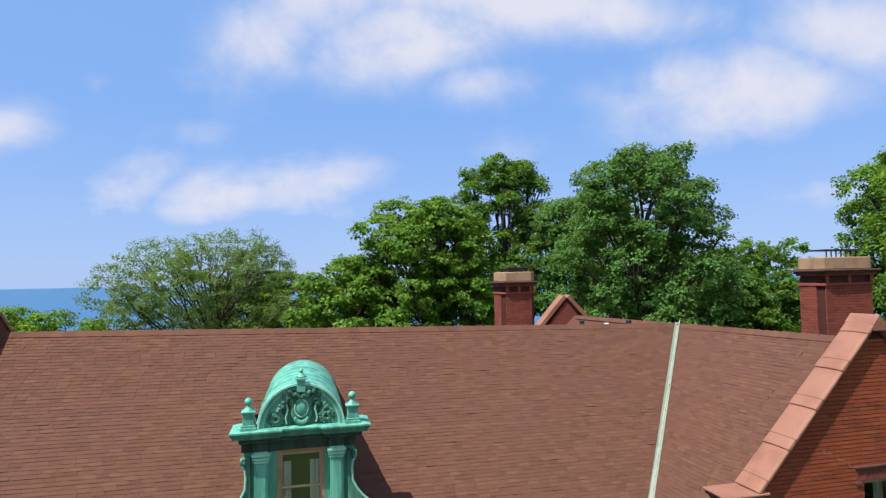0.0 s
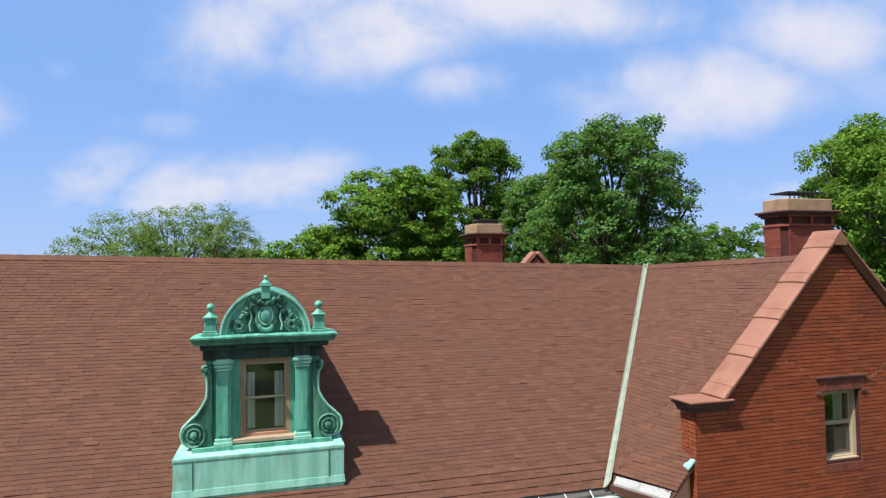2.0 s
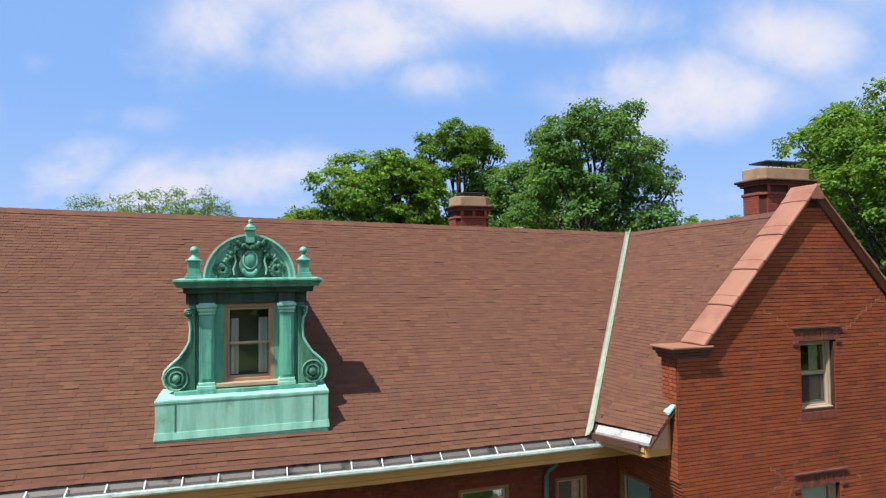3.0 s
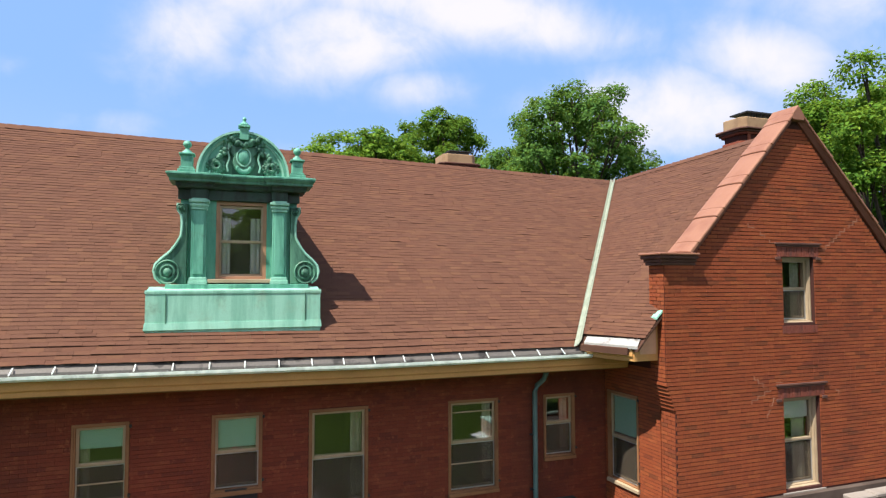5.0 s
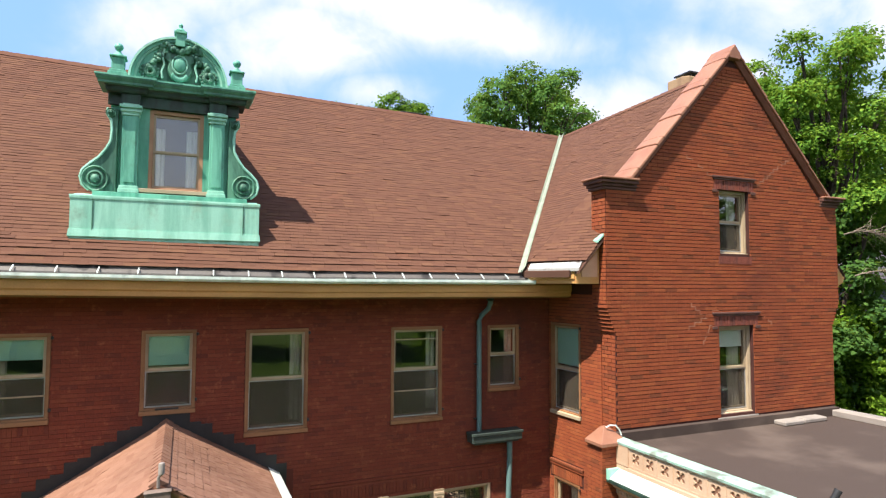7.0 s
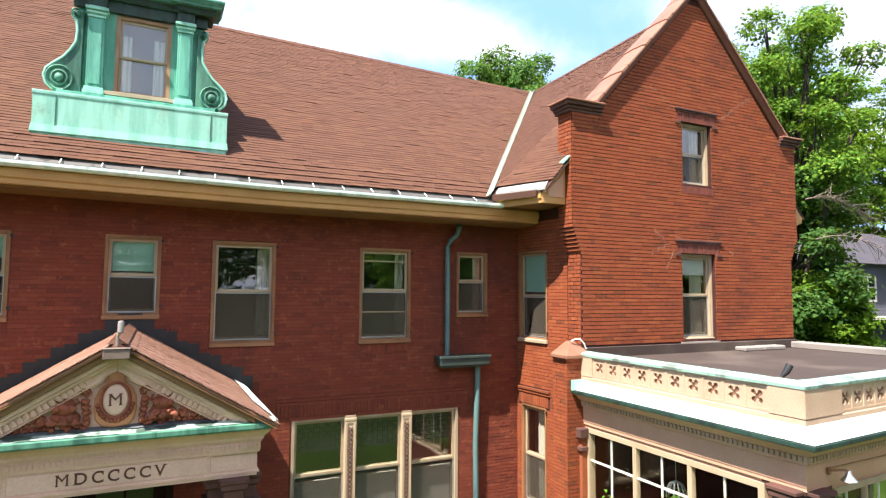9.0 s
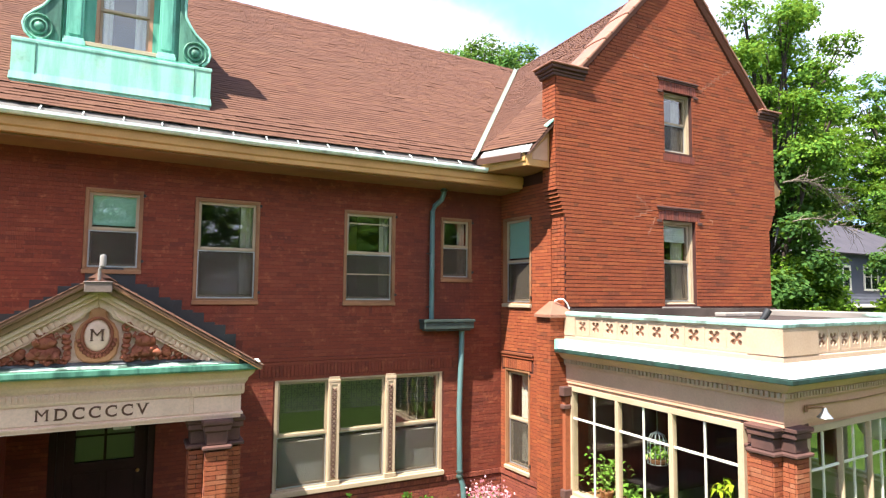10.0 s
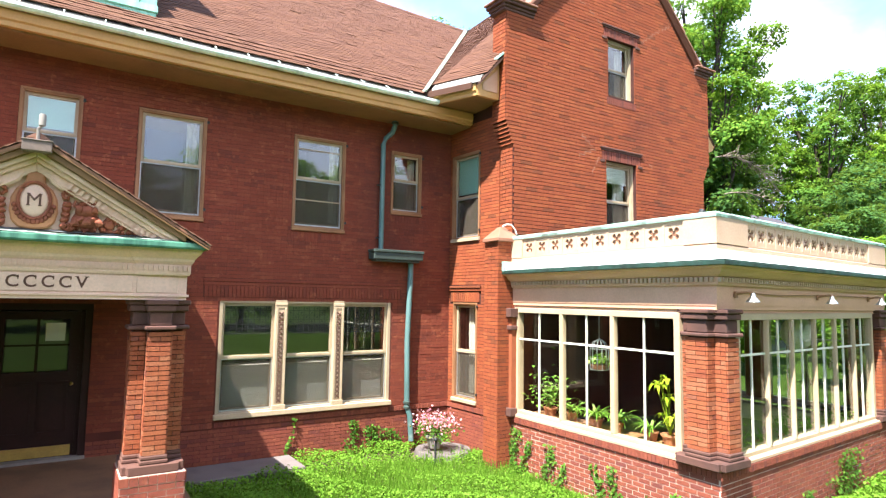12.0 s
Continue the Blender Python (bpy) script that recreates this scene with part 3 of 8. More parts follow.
def wing_ridge_z(y):
    return ridge_z(WRIDGE_X) + 0.022 * (RIDGE_Y - y)


def wing_eave_x(y):
    """The wing's eave draws in a little towards the gable."""
    return WEAVE_X + 0.45 * max(0.0, EAVE_Y - y)


def wing_z(x, y):
    e = wing_eave_x(y)
    return EAVE_Z + (wing_ridge_z(y) - EAVE_Z) * (x - e) / (WRIDGE_X - e)


boards = Shape()
T = 0.12


def sheet(pts, drop=0.0):
    n = len(pts)
    boards.add([(x, y, z - drop) for x, y, z in pts] + [(x, y, z - drop - T) for x, y, z in pts],
               [tuple(range(n)), tuple(range(2 * n - 1, n - 1, -1))] + [((i + 1) % n, i, n + i, n + (i + 1) % n) for i in range(n)])


# front slope up to the valley, back slope, both slopes of the wing
sheet([(-9.6, EAVE_Y, EAVE_Z), (WEAVE_X, EAVE_Y, EAVE_Z), (WRIDGE_X, RIDGE_Y, ridge_z(WRIDGE_X)), (-9.6, RIDGE_Y, ridge_z(-9.6))], 0.09)
sheet([(-9.6, RIDGE_Y, ridge_z(-9.6)), (WRIDGE_X, RIDGE_Y, ridge_z(WRIDGE_X)), (6.6, 20.9, 7.5), (-9.6, 20.9, 7.5)])
sheet([(wing_eave_x(9.62), 9.62, EAVE_Z), (WRIDGE_X, 9.62, wing_ridge_z(9.62)), (WRIDGE_X, RIDGE_Y, ridge_z(WRIDGE_X)), (WEAVE_X, EAVE_Y, EAVE_Z)])
sheet([(WRIDGE_X, 9.62, wing_ridge_z(9.62)), (14.9, 9.62, EAVE_Z), (14.9, 22.3, EAVE_Z), (WRIDGE_X, 22.3, wing_ridge_z(22.3))])
sheet([(WRIDGE_X, RIDGE_Y, ridge_z(WRIDGE_X)), (WRIDGE_X, 22.3, wing_ridge_z(22.3)), (6.6, 22.3, EAVE_Z), (6.6, 20.9, EAVE_Z)])
roof = solid("roof", boards, UNDERLAY, "brown asphalt-shingled roof with a metal valley", "roof", kind="structure")
# lake-side slopes, which only show edge on
far = Shape()
n0 = len(far.v)
for pts in ([(WRIDGE_X - 0.02, RIDGE_Y, ridge_z(WRIDGE_X)), (WRIDGE_X - 0.02, 22.3, wing_ridge_z(22.3)), (6.6, 22.3, EAVE_Z), (6.6, 20.9, EAVE_Z)],):
    far.add([(x, y, z + 0.02) for x, y, z in pts], [(0, 1, 2, 3)])
part("rear_slope", far, SHINGLE, roof)

# eaves: fascia, soffit, gutter
def eave_line(y, end):
    return [(-9.4, y), (-6.0, y), (-2.8, y), (-1.0, y), (0.6, y), (2.2, y), (end, y)]


eaves = thing("eaves", (0, EAVE_Y, 7.0), "ochre painted eaves with a weathered metal gutter", "eaves", kind="structure")
fascia = Shape()
fascia.sweep([(0.02, 7.07), (0.02, 7.15), (0.05, 7.17), (0.05, 7.30), (0.0, 7.34), (-0.06, 7.34), (-0.06, 7.07)], eave_line(EAVE_Y, RX))
part("fascia", sunk(fascia), OCHRE, eaves, bevel=0.006)
WING_END = 9.58       # where the wing's eave stops beside the gable
WF = 7.03             # its fascia there
fascia = Shape()
fascia.sweep([(0.0, 7.26), (0.0, 7.33), (0.03, 7.35), (0.03, 7.45), (0.045, 7.48), (-0.05, 7.56), (-0.05, 7.26)], [(6.62, EAVE_Y + 0.05), (WF, WING_END)])
part("fascia", fascia, OCHRE, eaves, bevel=0.006)
soffit = Shape()
for (xa, _), (xb, _) in zip(eave_line(0, RX), eave_line(0, RX)[1:]):
    soffit.box(xa, xb, EAVE_Y + 0.06, FY + 0.02, 7.04, 7.08)
part("soffit", sunk(soffit), SOFFIT, eaves, "olive brown soffit boards")
soffit = Shape()
soffit.slab([(WF + 0.02, WING_END), (GUL + 0.02, WING_END), (GUL + 0.2, EAVE_Y + 0.04), (6.66, EAVE_Y + 0.04)], 7.27, 7.31)
part("soffit", soffit, SOFFIT, eaves, "olive brown soffit boards")
g = Shape()
prof = [(0.0, 7.42), (0.0, 7.345), (0.05, 7.31), (0.12, 7.315), (0.15, 7.35), (0.15, 7.395), (0.135, 7.395), (0.13, 7.365), (0.10, 7.335), (0.05, 7.335), (0.015, 7.36), (0.015, 7.42)]
g.sweep(prof, eave_line(EAVE_Y - 0.03, 6.70))
part("gutter", sunk(g), GUTTER, eaves, "weathered pale green metal gutter")
apron = Shape()
for (xa, _), (xb, _) in zip(eave_line(0, WEAVE_X + 0.1), eave_line(0, WEAVE_X + 0.1)[1:]):
    apron.add([(xa, EAVE_Y - 0.05, 7.425), (xb, EAVE_Y - 0.05, 7.425), (xb, EAVE_Y + 0.16, 7.66), (xa, EAVE_Y + 0.16, 7.66)], [(0, 1, 2, 3)])
    apron.add([(xa, EAVE_Y - 0.052, 7.38), (xb, EAVE_Y - 0.052, 7.38), (xb, EAVE_Y - 0.05, 7.425), (xa, EAVE_Y - 0.05, 7.425)], [(0, 1, 2, 3)])
sunk(apron)
part("apron", apron, APRON, eaves, "grey metal apron with dark patches")
apron = Shape()
lo, hi = [], []
for y in (EAVE_Y - 0.10, 9.44):
    e = wing_eave_x(y) + 0.02
    lo.append((e, y, wing_z(e, y) + 0.03))
    hi.append((e + 0.10, y + 0.05, wing_z(e + 0.10, y) + 0.038))
apron.add([lo[0], lo[1], hi[1], hi[0], (lo[0][0], lo[0][1], lo[0][2] - 0.055), (lo[1][0], lo[1][1], lo[1][2] - 0.055)], [(0, 1, 2, 3), (4, 5, 1, 0)])
part("apron", apron, WORN_WHITE, eaves, "white metal eave strip")
for i in range(32):
    x = -8.9 + i * 0.535
    if x > WEAVE_X - 0.1:
        break
    s = Shape()
    s.add([(x - 0.008, EAVE_Y - 0.17, 7.41), (x + 0.008, EAVE_Y - 0.17, 7.41), (x + 0.014, EAVE_Y - 0.02, 7.495), (x - 0.002, EAVE_Y - 0.02, 7.495),
           (x - 0.008, EAVE_Y - 0.17, 7.425), (x + 0.008, EAVE_Y - 0.17, 7.425), (x + 0.014, EAVE_Y - 0.02, 7.51), (x - 0.002, EAVE_Y - 0.02, 7.51)],
          [(3, 2, 1, 0), (4, 5, 6, 7), (0, 1, 5, 4), (2, 3, 7, 6), (0, 4, 7, 3), (1, 2, 6, 5)])
    part("gutter_strap", sunk(s), METAL_WHITE, eaves)
# verge of the wing's roof beside the gable, and the boxed end of its eave
s = Shape()
ze = wing_z(GUL + 0.01, 9.4)
ve = wing_eave_x(9.42)
s.prism([(ve, 7.45), (GUL + 0.01, ze - 0.06), (GUL + 0.01, ze), (ve, 7.50)], 9.41, 9.64)
part("roof_verge", s, UNDERLAY, eaves)
end = Shape()
end.prism([(WF, 7.26), (GUL, 7.26), (GUL, ze - 0.05), (WF, 7.48)], WING_END - 0.02, WING_END + 0.05)
part("eave_end", end, OCHRE, eaves, bevel=0.004)
end2 = Shape()
end2.prism([(WF + 0.13, 7.39), (GUL - 0.06, 7.39), (GUL - 0.06, 7.86), (WF + 0.13, 7.52)], WING_END - 0.032, WING_END - 0.02)
part("eave_end_panel", end2, CREAM, eaves)
cap = Shape()
cap.add([(GUL - 0.15, 9.40, ze - 0.12), (GUL + 0.02, 9.40, ze + 0.04), (GUL + 0.02, 9.72, ze + 0.04), (GUL - 0.15, 9.62, ze - 0.12),
         (GUL - 0.15, 9.40, ze - 0.08), (GUL + 0.02, 9.40, ze + 0.08), (GUL + 0.02, 9.72, ze + 0.08), (GUL - 0.15, 9.62, ze - 0.08)],
        [(3, 2, 1, 0), (4, 5, 6, 7), (0, 1, 5, 4), (1, 2, 6, 5), (2, 3, 7, 6), (3, 0, 4, 7)])
part("flashing", cap, COPPER_PALE, eaves, "pale green copper flashing")
# right-hand eave end beyond the gable
end3 = Shape()
end3.prism([(GUR - 0.02, 7.05), (GUR + 0.62, 7.32), (GUR + 0.66, 7.50), (GUR - 0.02, 8.15)], 9.62, 9.70)
part("eave_end", end3, OCHRE, eaves, bevel=0.004)

# ---- windows ----
COUNT = {"window": 0}


def at(M, x, y, z):
    return M @ Vector((x, y, z))


def pane(parent, M, x0, x1, y, z0, z1, mat=None, name="pane"):
    s = Shape(M)
    s.box(x0, x1, y, y + 0.004, z0, z1)
    ob = part(name, s, mat or GLASS, parent)
    ob.visible_shadow = False
    return ob


def ring(shape, x0, x1, z0, z1, w, y0, y1, bottom=None):
    """A frame of four members round an opening."""
    b = w if bottom is None else bottom
    shape.box(x0, x0 + w, y0, y1, z0, z1).box(x1 - w, x1, y0, y1, z0, z1)
    shape.box(x0 + w, x1 - w, y0, y1, z1 - w, z1).box(x0 + w, x1 - w, y0, y1, z0, z0 + b)
    return shape


def sash_pair(win, M, x0, x1, z0, z1, mat, split=0.5, y=0.05, lead=False, screen=True):
    zm = z0 + (z1 - z0) * split
    up = part("upper_sash", ring(Shape(M), x0, x1, zm - 0.03, z1, 0.05, y, y + 0.035), mat, win, bevel=0.004)
    pane(up, M, x0 + 0.045, x1 - 0.045, y + 0.015, zm, z1 - 0.04)
    if lead:
        s = Shape(M)
        top = z1 - 0.05
        rows, cols, h = 6, 8, (z1 - zm) * 0.52
        w = (x1 - x0 - 0.1) / cols
        for i in range(1, cols):
            s.box(x0 + 0.05 + i * w - 0.005, x0 + 0.05 + i * w + 0.005, y + 0.006, y + 0.014, top - h, top)
        for i in range(1, rows + 1):
            s.box(x0 + 0.05, x1 - 0.05, y + 0.005, y + 0.0135, top - i * h / rows - 0.005, top - i * h / rows + 0.005)
        for i in range(cols):
            for k in range(rows):
                if (i + k) % 2:
                    cx, cz, r = x0 + 0.05 + (i + 0.5) * w, top - (k + 0.5) * h / rows, 0.26 * min(w, h / rows)
                    s.add([(cx - r, y + 0.007, cz), (cx, y + 0.007, cz - r), (cx + r, y + 0.007, cz), (cx, y + 0.007, cz + r)], [(0, 1, 2, 3)])
        part("leading", s, IRON, up, "dark lead cames")
    low = part("lower_sash", ring(Shape(M), x0, x1, z0, zm + 0.03, 0.05, y + 0.04, y + 0.075, 0.07), mat, win, bevel=0.004)
    pane(low, M, x0 + 0.045, x1 - 0.045, y + 0.055, z0 + 0.06, zm)
    if screen:
        s = Shape(M)
        s.box(x0 + 0.02, x1 - 0.02, y + 0.02, y + 0.023, z0 + 0.03, zm - 0.04)
        part("insect_screen", s, SCREEN, win, "grey insect screen")
        part("screen_frame", ring(Shape(M), x0 + 0.005, x1 - 0.005, z0 + 0.01, zm - 0.03, 0.022, y + 0.012, y + 0.03), STEEL, win)
    return up, low


def blind(M, x0, x1, z0, z1, mat, label, y=0.10):
    s = Shape(M)
    s.box(x0, x1, y, y + 0.006, z0, z1).box(x0, x1, y - 0.006, y + 0.012, z0, z0 + 0.025)
    b = thing("roller_blind", at(M, (x0 + x1) / 2, y, z0), label, "blind")
    part("cloth", s, mat, b)
    r = Shape(M)
    r.tube([(x0, y + 0.01, z1), (x1, y + 0.01, z1)], 0.022)
    part("roller", r, WHITE_SASH, b, smooth=True)


def curtain(M, x0, x1, z0, z1, mat=None, y=0.20, label="pale gathered curtain hanging behind the window"):
    n = max(8, int((x1 - x0) / 0.018))
    s = Shape(M)
    rows = []
    for z in (z0, z1):
        rows.append([(x0 + (x1 - x0) * i / n, y + 0.025 * math.sin(i * 1.35) + 0.01 * math.sin(i * 0.5 + z), z) for i in range(n + 1)])
    back = [[(x, yy + 0.004, z) for x, yy, z in r] for r in rows]
    s.loft([rows[0] + back[0][::-1], rows[1] + back[1][::-1]])
    solid("curtain", s, mat or CURTAIN, label, "curtain", smooth=True)


def window(M, x0, x1, z0, z1, label, frame_mat=None, sash_mat=None, split=0.5, sill_mat=None, hinge=True, y=0.05, inset=0.0):
    M = M @ Matrix.Translation((0, inset, 0))
    COUNT["window"] += 1
    w = thing("window_%d" % COUNT["window"], at(M, (x0 + x1) / 2, 0, z0), label, "window", kind="structure")
    f = ring(Shape(M), x0, x1, z0, z1, 0.06, 0.0, 0.16, 0.05)
    f.box(x0 - 0.0, x0 + 0.035, -0.02, 0.0, z0 + 0.03, z1).box(x1 - 0.035, x1, -0.02, 0.0, z0 + 0.03, z1).box(x0 + 0.035, x1 - 0.035, -0.02, 0.0, z1 - 0.035, z1)
    part("window_frame", f, frame_mat or TAN, w, bevel=0.004)
    s = Shape(M)
    s.add([(x0 - 0.008, -0.05, z0 - 0.05), (x1 + 0.008, -0.05, z0 - 0.05), (x1 + 0.008, 0.10, z0 - 0.05), (x0 - 0.008, 0.10, z0 - 0.05),
           (x0 - 0.008, -0.05, z0 + 0.015), (x1 + 0.008, -0.05, z0 + 0.015), (x1 + 0.008, 0.10, z0 + 0.05), (x0 - 0.008, 0.10, z0 + 0.05)],
          [(3, 2, 1, 0), (4, 5, 6, 7), (0, 1, 5, 4), (1, 2, 6, 5), (2, 3, 7, 6), (3, 0, 4, 7)])
    part("window_sill", s, sill_mat or TAN, w, bevel=0.005)
    sash_pair(w, M, x0 + 0.055, x1 - 0.055, z0 + 0.05, z1 - 0.055, sash_mat or SASH, split, y)
    if hinge:
        for z in (z1 - 0.10, z0 + 0.14):
            h = Shape(M)
            h.box(x1 - 0.005, x1 + 0.03, -0.035, -0.012, z, z + 0.05).blob((x1 + 0.03, -0.035, z + 0.025), 0.012, 6, 4)
            part("screen_hook", h, IRON, w)
    return w


FW = FRONT_WINDOWS
for i, (a, b, c, d) in enumerate(FW):
    what = ["double-hung window with a half-drawn green blind", "small double-hung window with a green blind", "tall double-hung window with a pale curtain",
            "tall double-hung window with slatted upper panes", "small double-hung window beside the downpipe"][i]
    window(FRONT, a, b, c, d, "tan-framed " + what, split=0.52 if i < 3 else 0.55)
blind(FRONT, FW[0][0] + 0.1, FW[0][1] - 0.1, 6.03, 6.36, BLIND, "pale green roller blind drawn a little way")
curtain(FRONT, FW[0][0] + 0.08, FW[0][0] + 0.24, 5.2, 6.1)
blind(FRONT, FW[1][0] + 0.1, FW[1][1] - 0.1, 5.86, 6.36, BLIND, "pale green roller blind drawn half down")
curtain(FRONT, FW[2][1] - 0.30, FW[2][1] - 0.09, 4.75, 6.33)
curtain(FRONT, FW[3][1] - 0.27, FW[3][1] - 0.09, 4.75, 6.33)
curtain(FRONT, FW[4][1] - 0.25, FW[4][1] - 0.09, 5.2, 6.3)
for k, z in enumerate((6.14, 5.14)):
    s = Shape(FRONT)
    s.box(FW[3][0] + 0.07, FW[3][1] - 0.07, 0.045, 0.06, z, z + 0.022)
    solid("storm_bar", s, SASH, "thin pale bar across the tall window", "bar")
s = Shape(FRONT)
s.box(FW[0][0] + 0.07, FW[0][1] - 0.07, 0.045, 0.06, 5.46, 5.482)
solid("storm_bar", s, SASH, "thin pale bar across the small window", "bar")

for i, (a, b, c, d) in enumerate(SIDE_WINDOWS):
    window(SIDE, a, b, c, d, "tall tan-framed double-hung window in the side wall", TAN, SASH, 0.5, SASH)
blind(SIDE, SIDE_WINDOWS[0][0] + 0.1, SIDE_WINDOWS[0][1] - 0.1, 5.56, 6.35, BLIND, "pale green roller blind drawn half down")
curtain(SIDE, SIDE_WINDOWS[1][0] + 0.30, SIDE_WINDOWS[1][0] + 0.56, 1.3, 3.1)

for i, (a, b, c, d) in enumerate(GABLE_WINDOWS):
    window(GABLE, a, b, c, d, "cream-framed double-hung window in the gable", SASH, SASH, 0.52, SASH, inset=0.10)
GI = GABLE @ Matrix.Translation((0, 0.10, 0))
blind(GI, 10.52, 11.28, 5.95, 6.32, WHITE_BLIND, "white roller blind drawn a little way")
curtain(GI, 10.95, 11.30, 4.7, 6.3)
curtain(GI, 11.05, 11.27, 8.0, 9.15)

# three windows in one opening, with carved mullions
a, b, c, d = TRIPLE
COUNT["window"] += 1
tri = thing("window_%d" % COUNT["window"], at(FRONT, (a + b) / 2, 0, c), "three cream-framed windows with carved mullions and leaded upper panes", "window", kind="structure")
f = ring(Shape(FRONT), a, b, c, d, 0.06, 0.0, 0.16, 0.05)
part("window_frame", f, SASH, tri, bevel=0.005)
s = Shape(FRONT)
s.box(a - 0.03, b + 0.03, -0.07, 0.05, c - 0.06, c + 0.03)
part("window_sill", s, FRAME_CREAM, tri, bevel=0.008)
mull = [(3.79, 4.00), (4.945, 5.145)]
for m0, m1 in mull:
    s = Shape(FRONT)
    s.box(m0, m1, -0.03, 0.14, c + 0.03, d).box(m0 - 0.012, m1 + 0.012, -0.045, 0.0, d - 0.10, d - 0.05).box(m0 - 0.006, m1 + 0.006, -0.04, 0.0, d - 0.15, d - 0.11)
    s.box(m0 - 0.02, m1 + 0.02, -0.06, 0.0, c + 0.03, c + 0.12).box(m0, m0 + 0.045, -0.045, -0.03, c + 0.12, d - 0.15).box(m1 - 0.045, m1, -0.045, -0.03, c + 0.12, d - 0.15)
    mo = part("mullion", s, FRAME_CREAM, tri, "cream carved mullion", bevel=0.004)
    z = c + 0.20
    cx = (m0 + m1) / 2
    while z < d - 0.20:
        x = Shape(FRONT)
        for sx in (-1, 1):
            x.tube([(cx - sx * 0.036, -0.034, z - 0.033), (cx, -0.042, z), (cx + sx * 0.036, -0.034, z + 0.033)], [0.014, 0.009, 0.014], 6)
        part("rosette", x, LETTER, mo, "brown cross-shaped rosette")
        z += 0.088
bays = [(a + 0.06, mull[0][0]), (mull[0][1], mull[1][0]), (mull[1][1], b - 0.06)]
for x0, x1 in bays:
    sash_pair(tri, FRONT, x0, x1, c + 0.05, d - 0.06, SASH, 0.5, 0.06, True)
    blind(FRONT, x0 + 0.04, x1 - 0.04, c + 0.06, 2.0, WHITE_BLIND, "greyish white blind drawn up from below", 0.19)

# dormer-like hoods of brick and stone over the gable windows
for i, (a, b, c, d) in enumerate(GABLE_WINDOWS):
    hood = thing("window_hood", at(GABLE, (a + b) / 2, 0, d), "sooty brick lintel with a projecting moulded top", "lintel", "hoods over the gable windows")
    s = Shape(GABLE)
    s.box(a - 0.20, b + 0.20, -0.05, 0.02, d + 0.25, d + 0.29).box(a - 0.17, b + 0.17, -0.03, 0.02, d + 0.21, d + 0.25)
    part("moulding", s, SANDSTONE, hood, bevel=0.006)
    n = 17
    w = (b - a + 0.28) / n
    for k in range(n):
        s = Shape(GABLE)
        s.box(a - 0.14 + k * w, a - 0.14 + (k + 1) * w - 0.008, -0.012 - 0.003 * (k % 3), 0.02, d + 0.006, d + 0.205)
        part("brick", s, BRICK_SOOT, hood)
    for x in (a - 0.20, b + 0.06):
        s = Shape(GABLE)
        s.box(x, x + 0.14, -0.035, 0.02, d - 0.06, d + 0.0)
        part("label_stop", s, SANDSTONE, hood, bevel=0.006)
    sill = thing("brick_sill", at(GABLE, (a + b) / 2, 0, c - 0.2), "row of upright sooty bricks under the gable window", "sill")
    if i == 0:
        for k in range(14):
            w = (b - a + 0.10) / 14
            s = Shape(GABLE)
            s.box(a - 0.05 + k * w, a - 0.05 + (k + 1) * w - 0.008, -0.02, 0.02, c - 0.21, c - 0.055)
            part("brick", s, BRICK_SOOT, sill)
    else:
        s = Shape(GABLE)
        s.box(a - 0.08, b + 0.08, -0.03, 0.02, c - 0.10, c - 0.052)
        part("slab", s, CONCRETE, sill, bevel=0.006)

# ---- roof trim: valley, ridge, gable coping ----
vs = Shape()
dv = Vector((WRIDGE_X - WEAVE_X, RIDGE_Y - EAVE_Y, ridge_z(WRIDGE_X) - EAVE_Z))
p0 = Vector((WEAVE_X, EAVE_Y, EAVE_Z - 0.03)) - dv * 0.012
p1 = p0 + dv * 1.012
for a, b, lift in ((-0.09, 0.0, 0.055), (0.0, 0.09, 0.055)):
    pts = []
    for p in (p0, p1):
        for w in (a, b):
            q = p + Vector((w, 0, 0)) * (1 if w > 0 else 1)
            z = (wing_z(q.x, q.y) if w > 0 else main_z(min(q.x, WRIDGE_X), q.y)) if w else q.z
            pts.append((q.x, q.y, z + (0.095 if w else 0.075)))
    vs.add(pts, [(0, 1, 3, 2)])
vs.tube([(p0.x, p0.y, p0.z + 0.085), (p1.x, p1.y, p1.z + 0.085)], 0.022, 6)
solid("roof_valley", vs, VALLEY, "pale weathered metal strip lying in the roof valley", "valley", kind="structure")


def slanted(shape, a, b, prof0, prof1):
    """A body along the line a-b in the plane of the gable; profiles of (y, out) at both ends."""
    a, b = Vector((a[0], 0, a[1])), Vector((b[0], 0, b[1]))
    d = (b - a).normalized()
    n = Vector((-d.z, 0, d.x))
    if n.z < 0:
        n = -n
    rings = [[tuple(p + n * o + Vector((0, y, 0))) for y, o in pr] for p, pr in ((a, prof0), (b, prof1))]
    shape.loft(rings)


